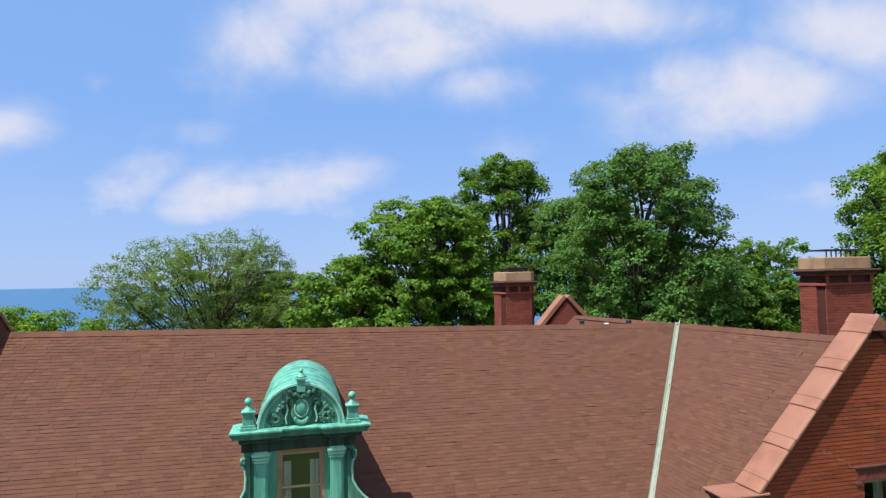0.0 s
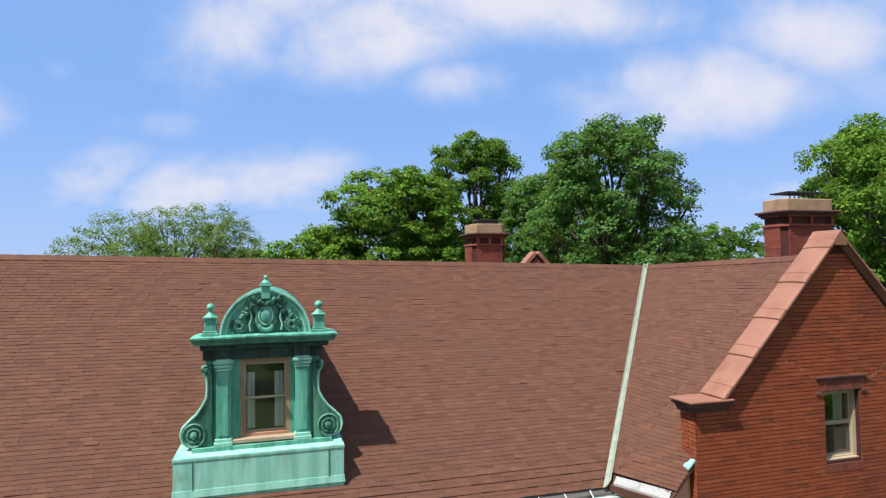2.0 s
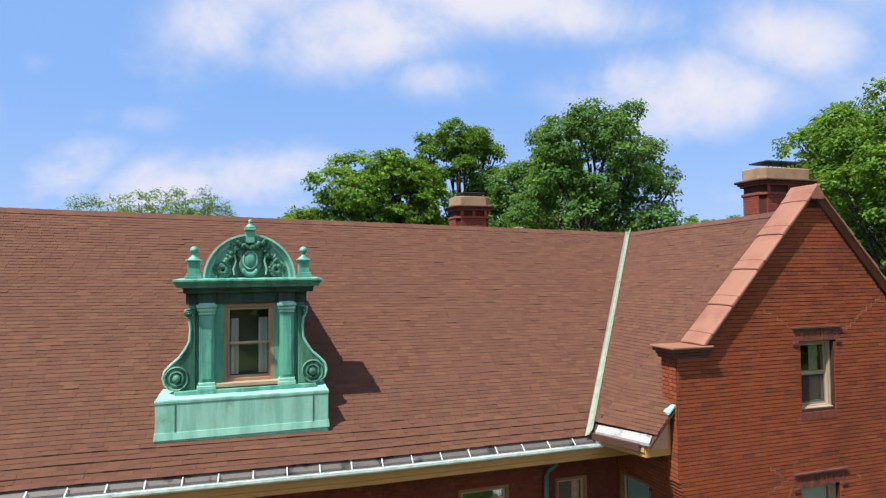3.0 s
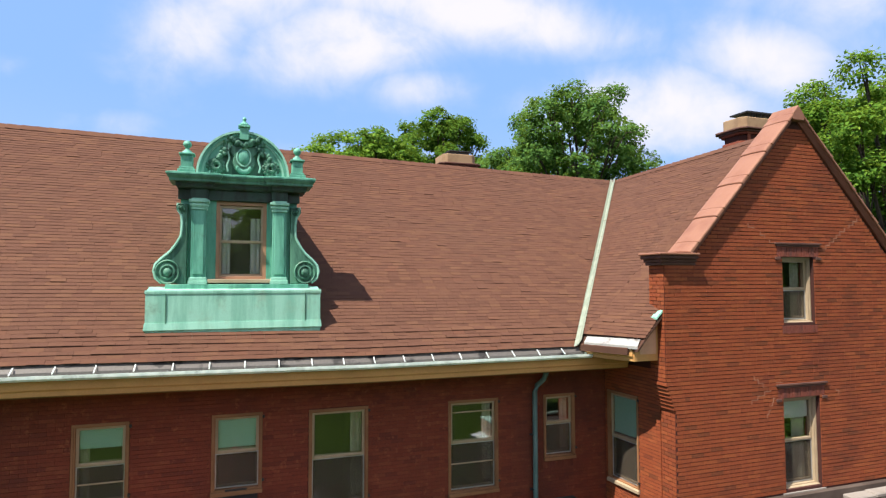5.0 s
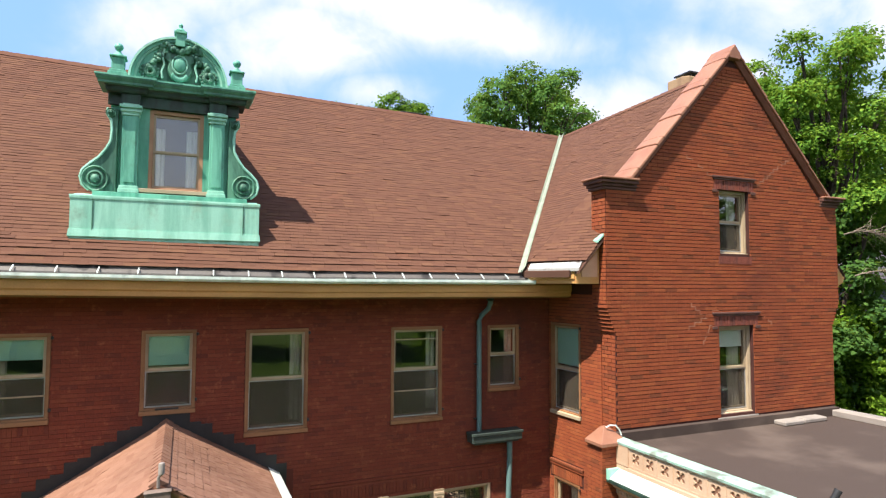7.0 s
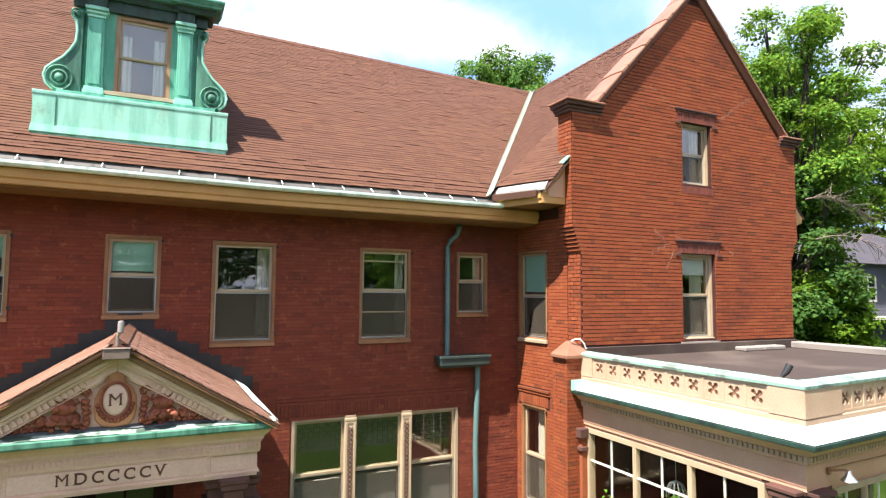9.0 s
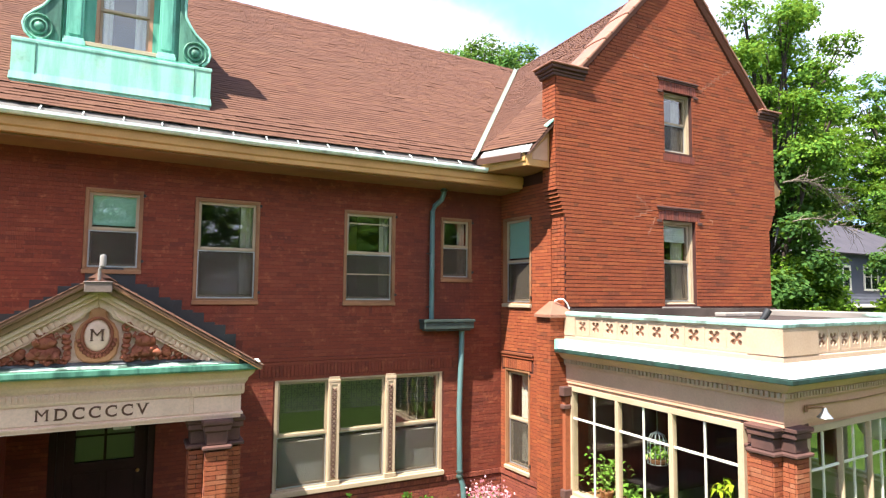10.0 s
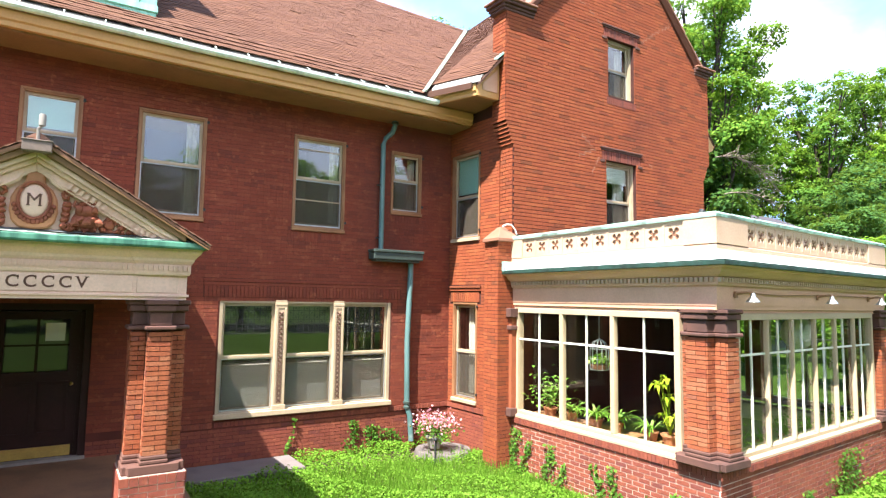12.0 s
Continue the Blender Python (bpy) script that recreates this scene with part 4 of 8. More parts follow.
def coping(foot, apex, y, lengths, label, group):
    """Terracotta coping stones laid up a raking edge, each lapping the one below."""
    a, b = Vector(foot), Vector(apex)
    total, run = sum(lengths), 0.0
    for i, w in enumerate(lengths):
        s = Shape()
        t0, t1 = run / total, (run + w) / total
        q0, q1 = a.lerp(b, t0), a.lerp(b, t1)

        def prof(h, e):
            return [(y - 0.125 - e, 0.005), (y - 0.125 - e, 0.05 + h), (y - 0.06, 0.065 + h), (y + 0.20, 0.075 + h), (y + 0.42, 0.065 + h), (y + 0.50 + e, 0.05 + h), (y + 0.50 + e, -0.01)]
        collar = w < 0.3
        slanted(s, q0, q1, prof(0.024 if collar else 0.012, 0.006), prof(0.018 if collar else 0.0, 0.0))
        solid("coping_stone", s, TERRACOTTA, label, "coping", group, bevel=0.012)
        run += w
    s = Shape()
    slanted(s, a, b, [(y - 0.04, -0.09), (y - 0.10, 0.003), (y + 0.01, 0.003), (y + 0.01, -0.09)], [(y - 0.04, -0.09), (y - 0.10, 0.003), (y + 0.01, 0.003), (y + 0.01, -0.09)])
    solid("rake_moulding", s, RAKE, "brown moulding under the gable coping stones", "moulding", bevel=0.006)


LAP = [0.28, 0.70, 0.24, 0.70, 0.24, 0.70, 0.24, 0.70, 0.38]
coping((8.12, 9.25), (10.94, 12.26), GY, LAP, "salmon terracotta coping stone on the gable edge", "gable coping stones")
coping((13.80, 9.25), (10.94, 12.26), GY, LAP, "salmon terracotta coping stone on the gable edge", "gable coping stones")
peak = Shape()
peak.prism([(10.78, 12.06), (11.10, 12.06), (11.10, 12.20), (10.94, 12.385), (10.78, 12.20)], GY - 0.13, GY + 0.505)
solid("coping_peak", peak, TERRACOTTA, "terracotta peak stone crowning the gable", "coping", bevel=0.015)
for sx, x0, x1 in ((-1, 7.31, 8.28), (1, 13.66, 14.44)):
    k = thing("kneeler_stone", ((x0 + x1) / 2, GY, 9.05), "moulded brown kneeler stone at the foot of the gable coping", "kneeler", "kneeler stones")
    for j, (z0, z1, e) in enumerate(((9.05, 9.11, 0.03), (9.11, 9.17, 0.06), (9.17, 9.24, 0.11), (9.24, 9.285, 0.15))):
        s = Shape()
        lo = x0 + 0.21 - e if sx < 0 else x0 - 0.02
        hi = x1 + 0.02 if sx < 0 else x1 - 0.21 + e
        s.box(lo, hi, GY - e, GY + 0.42 + e * 0.5, z0, z1 - 0.002)
        part("moulding", s, SANDSTONE if j < 3 else TERRACOTTA, k, bevel=0.012)

# parapet at the far end of the main ridge
par = thing("parapet", (-6.8, RIDGE_Y, 11.0), "red brick parapet with terracotta coping crossing the ridge", "parapet")
s = Shape()
pts = [(14.05, main_z(-6.6, 14.05) - 0.2), (RIDGE_Y, ridge_z(-6.6) - 0.2), (16.8, ridge_z(-6.6) - 1.5), (16.8, ridge_z(-6.6) - 0.75), (RIDGE_Y, ridge_z(-6.6) + 0.42), (14.05, main_z(-6.6, 14.05) + 0.42)]
s.add([(-6.95, y, z) for y, z in pts] + [(-6.55, y, z) for y, z in pts], [(0, 1, 2, 3, 4, 5), (11, 10, 9, 8, 7, 6)] + [((i + 1) % 6, i, 6 + i, 6 + (i + 1) % 6) for i in range(6)])
part("parapet_wall", s, BRICK_SOOT, par)
s = Shape()
top = [(14.0, main_z(-6.6, 14.0) + 0.40), (RIDGE_Y, ridge_z(-6.6) + 0.42), (16.8, ridge_z(-6.6) - 0.75)]
for (ya, za), (yb, zb) in zip(top, top[1:]):
    s.add([(x, y, z + h) for x, h in ((-7.0, 0.0), (-6.5, 0.0), (-6.5, 0.10), (-6.75, 0.17), (-7.0, 0.10)) for y, z in ((ya, za), (yb, zb))],
          [(0, 2, 3, 1), (2, 4, 5, 3), (4, 6, 7, 5), (6, 8, 9, 7), (8, 0, 1, 9), (0, 8, 6, 4, 2), (1, 3, 5, 7, 9)])
part("parapet_coping", s, TERRACOTTA, par, "terracotta coping")

# ---- copper dormer ----
dormer = thing("dormer", (MX, 11.2, 8.0), "ornate green copper dormer with scrolls, pilasters and an arched pediment", "dormer")
DY = 11.40


def dpart(name, shape, mat=None, label="", bevel=0.006, smooth=False, parent=None):
    if min(v[2] for v in shape.v) > 10.44:      # cornice and crown sit a little lower
        shape.v = [(v[0] + 0.04, v[1], v[2] - 0.10) for v in shape.v]
    shape.v = [(v[0], v[1], 9.4 - (9.4 - v[2]) * 1.075 if 8.5 < v[2] < 9.4 else v[2]) for v in shape.v]
    return part(name, shape, mat or COPPER, parent or dormer, label, bevel, smooth)


front = Shape()
holed(front, MX - 0.98, MX + 0.98, 8.55, 10.50, [(-0.30, 0.55, 8.80, 10.19)], DY, DY + 0.08)
dpart("front_wall", front, COPPER, bevel=0)
for x in (MX - 0.82, MX + 0.76):
    cheeks = Shape()
    cheeks.add([(x + dx, y, z) for dx in (0, 0.06) for y, z in ((DY + 0.08, 8.2), (14.3, 10.6), (DY + 0.08, 10.5))],
               [(0, 1, 2), (5, 4, 3), (0, 3, 4, 1), (1, 4, 5, 2), (2, 5, 3, 0)])
    dpart("cheek", cheeks, COPPER, bevel=0)
# skirt box standing on the slope
skirt = Shape()
x0, x1 = -1.35, 1.47
skirt.add([(x0, 11.02, 7.99), (x1, 11.02, 7.98), (x1, 11.02, 8.64), (x0, 11.02, 8.64), (x0 + 0.02, 11.30, 8.72), (x1 - 0.02, 11.30, 8.72), (x0 + 0.02, 12.2, 8.72), (x1 - 0.02, 12.2, 8.72), (x0, 11.02, 7.8), (x1, 11.02, 7.8)],
          [(0, 1, 2, 3), (3, 2, 5, 4), (4, 5, 7, 6), (0, 3, 4, 6), (1, 7, 5, 2), (8, 9, 1, 0), (8, 0, 6), (9, 7, 1)])
dpart("skirt", skirt, COPPER_PALE, "flat pale green copper skirt", bevel=0)
rim = Shape()
rim.sweep([(0.0, 8.60), (0.010, 8.62), (0.012, 8.65), (0.008, 8.67), (0.0, 8.67)], [(x0, 11.9), (x0, 11.02), (x1, 11.02), (x1, 11.9)])
dpart("skirt_moulding", rim, COPPER_PALE, bevel=0)
for xs in (-1.05, 1.20):
    s = Shape()
    s.box(xs, xs + 0.014, 11.008, 11.022, 8.0, 8.62)
    dpart("standing_seam", s, COPPER_WEAR, bevel=0.003)
fl = Shape()
fl.sweep([(0.0, 8.08), (0.010, 8.08), (0.022, 7.965), (0.014, 7.95), (0.0, 8.04)], [(x0, 11.30), (x0, 11.02), (x1, 11.02), (x1, 11.30)])
dpart("apron_flashing", fl, COPPER_PALE, "pale green copper apron", bevel=0)
# plinth above the skirt
s = Shape()
s.box(MX - 1.18, MX + 1.18, 11.20, DY + 0.05, 8.68, 8.76)
dpart("plinth", s, COPPER)
# pilasters with bases and capitals
for px in (-0.575, 0.765):
    s = Shape()
    s.box(px - 0.12, px + 0.12, 11.25, DY, 8.76, 10.0).box(px - 0.085, px + 0.085, 11.235, 11.25, 8.92, 9.98)
    pl = dpart("pilaster", s, COPPER)
    s = Shape()
    s.box(px - 0.155, px + 0.155, 11.20, DY, 8.76, 8.82).box(px - 0.14, px + 0.14, 11.22, DY, 8.82, 8.87)
    dpart("base", s, COPPER_PALE, parent=pl)
    s = Shape()
    s.box(px - 0.135, px + 0.135, 11.225, DY, 10.0, 10.03).box(px - 0.15, px + 0.15, 11.21, DY, 10.06, 10.10).box(px - 0.165, px + 0.165, 11.19, DY, 10.12, 10.17).box(px - 0.125, px + 0.125, 11.24, DY, 10.03, 10.20)
    dpart("capital", s, COPPER_PALE, parent=pl)
    # block under the cornice, its shade included in the dark copper
    s = Shape()
    s.box(px - 0.14, px + 0.14, 11.24, DY, 10.20, 10.48)
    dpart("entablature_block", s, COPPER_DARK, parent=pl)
# frieze: dark patina, with the cornice's shade put into the colour
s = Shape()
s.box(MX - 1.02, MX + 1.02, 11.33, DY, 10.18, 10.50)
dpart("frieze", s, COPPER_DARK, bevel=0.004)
# cornice, breaking forward over the pilasters; lower members coloured darker for shade
path = [(MX - 1.05, 11.72), (MX - 1.05, 11.22), (MX - 0.52, 11.22), (MX - 0.52, 11.30), (MX + 0.52, 11.30), (MX + 0.52, 11.22), (MX + 1.05, 11.22), (MX + 1.05, 11.72)]
s = Shape()
s.sweep([(-0.25, 10.465), (0.02, 10.465), (0.04, 10.50), (0.04, 10.545), (0.06, 10.565), (-0.25, 10.565)], path)
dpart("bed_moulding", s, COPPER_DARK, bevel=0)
s = Shape()
s.sweep([(-0.25, 10.567), (0.135, 10.567), (0.135, 10.605), (0.15, 10.62), (0.175, 10.655), (0.175, 10.675), (-0.25, 10.675)], path)
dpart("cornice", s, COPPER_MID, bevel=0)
s = Shape()
s.sweep([(-0.2, 10.677), (0.185, 10.677), (0.185, 10.705), (0.08, 10.73), (-0.2, 10.735)], path)
dpart("cornice_edge", s, COPPER, bevel=0)
s = Shape()
s.slab([(MX - 1.1, 11.2), (MX + 1.1, 11.2), (MX + 1.1, 11.74), (MX - 1.1, 11.74)], 10.66, 10.71)
dpart("cornice_roof", s, COPPER, bevel=0)


# arched pediment: barrel roof, stepped archivolt, tympanum
AZ = 10.70
RX_, RZ_ = 0.775, 0.80
rings = []
for y, r in ((11.20, 1.0), (14.35, 1.0)):
    rings.append([(MX + RX_ * math.cos(t), y, AZ + RZ_ * math.sin(t)) for t in [math.pi * i / 28 for i in range(29)]])
s = Shape()
inner_r = [[(MX + (x - MX) * 0.96, y, AZ + (z - AZ) * 0.96) for x, y, z in r] for r in rings]
s.loft([rings[0] + inner_r[0][::-1], rings[1] + inner_r[1][::-1]])
dpart("barrel_roof", s, COPPER, "curved green copper roof", bevel=0, smooth=True)
for k in range(4):
    y = 11.75 + k * 0.45
    s = Shape()
    s.tube([(MX + RX_ * 1.005 * math.cos(math.pi * i / 24), y, AZ + RZ_ * 1.005 * math.sin(math.pi * i / 24)) for i in range(25)], 0.012, 5)
    dpart("standing_seam", s, COPPER, bevel=0, smooth=True)
for k, (ro, ri, y0, y1, m) in enumerate(((1.0, 0.955, 11.13, 11.22, COPPER_PALE), (0.955, 0.89, 11.16, 11.26, COPPER), (0.89, 0.85, 11.19, 11.30, COPPER_PALE), (0.85, 0.74, 11.215, 11.32, COPPER), (0.74, 0.71, 11.20, 11.32, COPPER_PALE))):
    s = Shape()
    n = 32
    o = [(MX + RX_ * ro * math.cos(math.pi * i / n), AZ + RZ_ * ro * math.sin(math.pi * i / n)) for i in range(n + 1)]
    q = [(MX + RX_ * ri * math.cos(math.pi * i / n), AZ + RZ_ * ri * math.sin(math.pi * i / n)) for i in range(n + 1)]
    s.loft([[(a[0], y0, a[1]), (b[0], y0, b[1]), (b[0], y1, b[1]), (a[0], y1, a[1])] for a, b in zip(o, q)])
    dpart("archivolt", s, m, bevel=0, smooth=True)
s = Shape()
s.prism([(MX + RX_ * 0.86 * math.cos(math.pi * i / 24), AZ + RZ_ * 0.86 * math.sin(math.pi * i / 24)) for i in range(25)], 11.28, 11.36)
dpart("tympanum", s, COPPER_WEAR, bevel=0)
# shield, oval boss and garlands in the pediment
cart = Shape()
prof = [(-0.20, 11.29), (-0.24, 11.12), (-0.17, 11.06), (-0.20, 10.93), (-0.13, 10.80), (0.0, 10.74), (0.13, 10.80), (0.20, 10.93), (0.17, 11.06), (0.24, 11.12), (0.20, 11.29), (0.0, 11.25)]
cart.prism([(MX + x, z) for x, z in prof], 11.20, 11.30)
shield = dpart("shield", cart, COPPER_WEAR, bevel=0.02)
s = Shape()
s.blob((MX, 11.20, 11.04), (0.095, 0.05, 0.135), 16, 10)
dpart("boss", s, COPPER, parent=shield, bevel=0, smooth=True)
s = Shape()
s.tube([(MX + 0.115 * math.cos(t), 11.195, 11.04 + 0.155 * math.sin(t)) for t in [2 * math.pi * i / 24 for i in range(25)]], 0.016, 6)
dpart("boss_rim", s, COPPER_PALE, parent=shield, bevel=0, smooth=True)
s = Shape()
for k in range(9):
    t = math.pi * (1.12 + 0.76 * k / 8)
    s.blob((MX + 0.11 * math.cos(t), 11.20, 10.86 + 0.10 * math.sin(t) + 0.02), (0.03, 0.03, 0.05), 6, 5)
dpart("leaf_spray", s, COPPER, parent=shield, bevel=0, smooth=True)
rnd = random.Random(4)
for sx in (-1, 1):
    g = Shape()
    for k in range(30):
        t = k / 29
        cx = MX + sx * (0.22 + 0.20 * t + 0.03 * math.sin(t * 9))
        cz = 11.36 - 0.46 * t ** 1.2
        w = 0.03 + 0.03 * t
        g.blob((cx + rnd.uniform(-w, w), 11.24 + rnd.uniform(-0.05, 0.0), cz + rnd.uniform(-w, w)), (rnd.uniform(0.035, 0.055), 0.045, rnd.uniform(0.035, 0.06)), 7, 5)
    for k in range(26):
        a = 2 * math.pi * k / 13
        r = 0.13 if k < 13 else 0.07
        g.blob((MX + sx * 0.46 + r * math.cos(a), 11.235 - (0.02 if k >= 13 else 0), 10.87 + 0.85 * r * math.sin(a)), (0.042, 0.045, 0.04), 7, 5)
    g.tube([(MX + sx * (0.46 + 0.1 * math.cos(t) * (1 - t / 9)), 11.19, 10.87 + 0.1 * math.sin(t) * (1 - t / 9)) for t in [7.5 * i / 22 for i in range(23)]], 0.017, 5)
    tagged(dpart("garland", g, COPPER_WEAR, bevel=0, smooth=True), kind="stuff")
    # ribbon strip dividing garland and shield
    g = Shape()
    g.tube([(MX + sx * x, 11.20, z) for x, z in ((0.24, 11.30), (0.27, 11.15), (0.24, 11.02), (0.28, 10.88), (0.26, 10.78))], 0.018, 6)
    dpart("ribbon", g, COPPER_PALE, bevel=0, smooth=True)
g = Shape()
for i in range(20):
    t = i / 19
    g.blob((MX - 0.25 + 0.50 * t, 11.19 + rnd.uniform(-0.03, 0.01), 11.37 - 0.10 * math.sin(math.pi * t) + rnd.uniform(-0.025, 0.025)), (0.05, 0.05, 0.052), 7, 5)
tagged(dpart("festoon", g, COPPER_WEAR, bevel=0, smooth=True), kind="stuff")
# finials
s = Shape()
s.box(MX - 0.075, MX + 0.075, 11.12, 11.27, 11.34, 11.58).box(MX - 0.10, MX + 0.10, 11.09, 11.30, 11.56, 11.60)
fin = dpart("finial", s, COPPER)
s = Shape()
s.lathe([(0.075, 0.0), (0.09, 0.02), (0.06, 0.045), (0.05, 0.06), (0.028, 0.075), (0.03, 0.10), (0.036, 0.12), (0.022, 0.15), (0.004, 0.16)], (MX, 11.19, 11.60), 12)
dpart("knob", s, COPPER, parent=fin, bevel=0, smooth=True)
for x in (MX - 0.92, MX + 0.92):
    s = Shape()
    s.box(x - 0.14, x + 0.14, 11.10, 11.38, 10.71, 10.77).box(x - 0.12, x + 0.12, 11.12, 11.36, 10.77, 10.81).box(x - 0.095, x + 0.095, 11.145, 11.335, 10.81, 11.02).box(x - 0.125, x + 0.125, 11.115, 11.365, 11.02, 11.05)
    fin = dpart("finial", s, COPPER)
    s = Shape()
    s.lathe([(0.11, 0.0), (0.06, 0.05), (0.032, 0.085), (0.03, 0.10), (0.05, 0.115), (0.068, 0.15), (0.07, 0.17), (0.055, 0.205), (0.025, 0.225), (0.004, 0.23)], (x, 11.24, 11.05), 14)
    dpart("ball", s, COPPER, parent=fin, bevel=0, smooth=True)
# scrolled side brackets
for sx in (-1, 1):
    def X(v):
        return MX + sx * v
    s = Shape()
    outer = [(0.86, 10.10), (1.01, 10.10), (1.02, 10.0), (0.96, 9.90), (0.94, 9.75), (0.955, 9.55), (1.03, 9.40), (1.12, 9.28), (1.24, 9.18), (1.34, 9.08), (1.37, 8.98), (1.34, 8.86), (1.24, 8.78), (0.86, 8.76)]
    pts = [(X(a), b) for a, b in outer]
    s.prism(pts if sx < 0 else pts[::-1], 11.28, 11.46)
    br = dpart("scroll_bracket", s, COPPER_WEAR, bevel=0.01)
    s = Shape()
    line = [(X(a), 11.275, b) for a, b in outer[1:13]]
    s.tube(line, 0.022, 6)
    dpart("edge_bead", s, COPPER_PALE, parent=br, bevel=0, smooth=True)
    for cx, cz, r in ((1.155 if sx < 0 else 1.12, 8.955, 0.195), (0.965, 10.02, 0.075)):
        R = Matrix.Translation((X(cx), 11.285, cz)) @ Matrix.Rotation(radians(90), 4, "X")
        s = Shape(R)
        s.lathe([(r, -0.12), (r, 0.03), (r * 0.93, 0.045), (r * 0.84, 0.03), (r * 0.80, 0.012), (r * 0.66, 0.012), (r * 0.62, 0.04), (r * 0.52, 0.045), (r * 0.46, 0.015),
                 (r * 0.34, 0.015), (r * 0.30, 0.055), (r * 0.15, 0.075), (0.002, 0.08)], (0, 0, 0), 24)
        dpart("volute", s, COPPER_WEAR, parent=br, bevel=0, smooth=True)
# window in the dormer
s = Shape()
s.box(MX - 0.74, MX + 0.74, 11.98, 12.02, 8.74, 10.45)
dpart("back_wall", s, INNER, bevel=0)
M = Matrix.Translation((0, DY + 0.02, 0))
COUNT["window"] += 1
dw = part("window", ring(Shape(M), -0.30, 0.55, 8.80, 10.17, 0.06, -0.02, 0.10, 0.05), plain("rusty_brown_paint", (0.42, 0.23, 0.14), (0.34, 0.18, 0.11), 3.0, 0.6, 40, 0.001), dormer, "rusty brown sash window", 0.004)
for nm, z0, z1, y in (("upper_sash", 9.45, 10.10, 0.02), ("lower_sash", 8.85, 9.48, 0.05)):
    s = ring(Shape(M), -0.245, 0.495, z0, z1, 0.04, y, y + 0.03)
    part(nm, s, SASH, dw, bevel=0.003)
    pane(dw, M, -0.205, 0.455, y + 0.014, z0 + 0.035, z1 - 0.035)
s = Shape(M)
s.box(-0.43, 0.66, -0.19, 0.04, 8.735, 8.80)
part("window_sill", s, SASH, dw, bevel=0.006)
curtain(M, -0.25, -0.06, 8.9, 9.9, WHITE_BLIND, 0.16, "white sheer curtain hanging in the dormer window")
curtain(M, 0.28, 0.49, 8.9, 9.9, WHITE_BLIND, 0.16, "white sheer curtain hanging in the dormer window")

# ---- downpipe with its leader box ----
dp = thing("downpipe", (5.9, FY, 0.5), "weathered green copper downpipe with a square leader box", "downpipe")
s = Shape()
s.tube([(6.10, 11.20, 7.08), (6.10, 11.20, 6.86), (6.07, 11.24, 6.74), (5.94, 11.31, 6.60), (5.90, 11.32, 6.48), (5.90, 11.32, 4.25)], 0.052, 10)
part("upper_pipe", s, COPPER_PIPE, dp, smooth=True)
s = Shape()
s.box(5.66, 6.80, 11.12, 11.39, 4.06, 4.20).box(5.64, 6.82, 11.10, 11.39, 4.20, 4.26).box(5.72, 6.74, 11.16, 11.39, 4.02, 4.06)
part("leader_box", s, LEADER, dp, "dark green copper leader box", bevel=0.01)
s = Shape()
s.tube([(6.60, 11.30, 4.05), (6.60, 11.30, 3.7), (6.56, 11.31, 2.4), (6.58, 11.31, 1.02), (6.64, 11.28, 0.86), (6.66, 11.24, 0.35)], 0.058, 10)
part("lower_pipe", s, COPPER_PIPE, dp, smooth=True)
for z, x in ((1.0, 6.58), (1.10, 6.575), (4.0, 6.60), (6.9, 6.10)):
    s = Shape()
    s.lathe([(0.05, 0.0), (0.075, 0.01), (0.075, 0.045), (0.05, 0.055)], (x, 11.31 if z < 5 else 11.2, z), 12)
    part("collar", s, LEADER, dp, smooth=True)
for z in (5.6, 4.5):
    s = Shape()
    s.box(5.80, 5.87, 11.30, 11.39, z, z + 0.02)
    part("bracket", s, IRON, dp)

# ---- porch ----
PY, PC = 8.30, MX
PR = 1.62             # half width to the outside of the frieze
porch = thing("porch", (PC, 9.6, GROUND), "cream pedimented entrance porch on red brick piers", "porch")


def pp(name, shape, mat, label="", bevel=0.006, smooth=False, parent=None):
    return part(name, shape, mat, parent or porch, label, bevel, smooth)


s = Shape()
s.box(PC - 1.85, PC + 1.85, 7.9, FY, GROUND - 0.3, 0.70)
pp("porch_floor", s, plain("worn_brown_floor", (0.23, 0.12, 0.065), (0.16, 0.085, 0.048), 1.5, 0.7, 30), "worn brown floor")
for i, y in enumerate((7.6, 7.3, 7.0)):
    s = Shape()
    s.box(PC - 1.0, PC + 1.0, y, y + 0.32, GROUND - 0.2, 0.56 - 0.14 * i)
    pp("step", s, CONCRETE)


def pier(parent, x0, x1, y0, y1, z0, z1, brick_mat):
    """The stone parts of a brick pier with rebated corners; its bricks are laid later."""
    for nm, a, b, e in (("base_stone", z0 - 0.20, z0 - 0.09, 0.045), ("base_stone", z0 - 0.09, z0 - 0.04, 0.032), ("base_stone", z0 - 0.04, z0 + 0.01, 0.025),
                        ("necking", z1, z1 + 0.05, 0.05), ("cap_block", z1 + 0.05, z1 + 0.22, 0.0), ("cap_stone", z1 + 0.22, z1 + 0.30, 0.035), ("cap_stone", z1 + 0.30, z1 + 0.36, 0.055)):
        s = Shape()
        cross(s, x0 - e, x1 + e, y0 - e, y1 + e, a, b - 0.002, 0.06 if nm == "base_stone" and a < z0 - 0.1 else 0.17)
        part(nm, s, SANDSTONE, parent, bevel=0.012)
    s = Shape()
    cross(s, x0 + 0.02, x1 - 0.02, y0 + 0.02, y1 - 0.02, z0, z1)
    return part("shaft", s, MORTAR, parent)


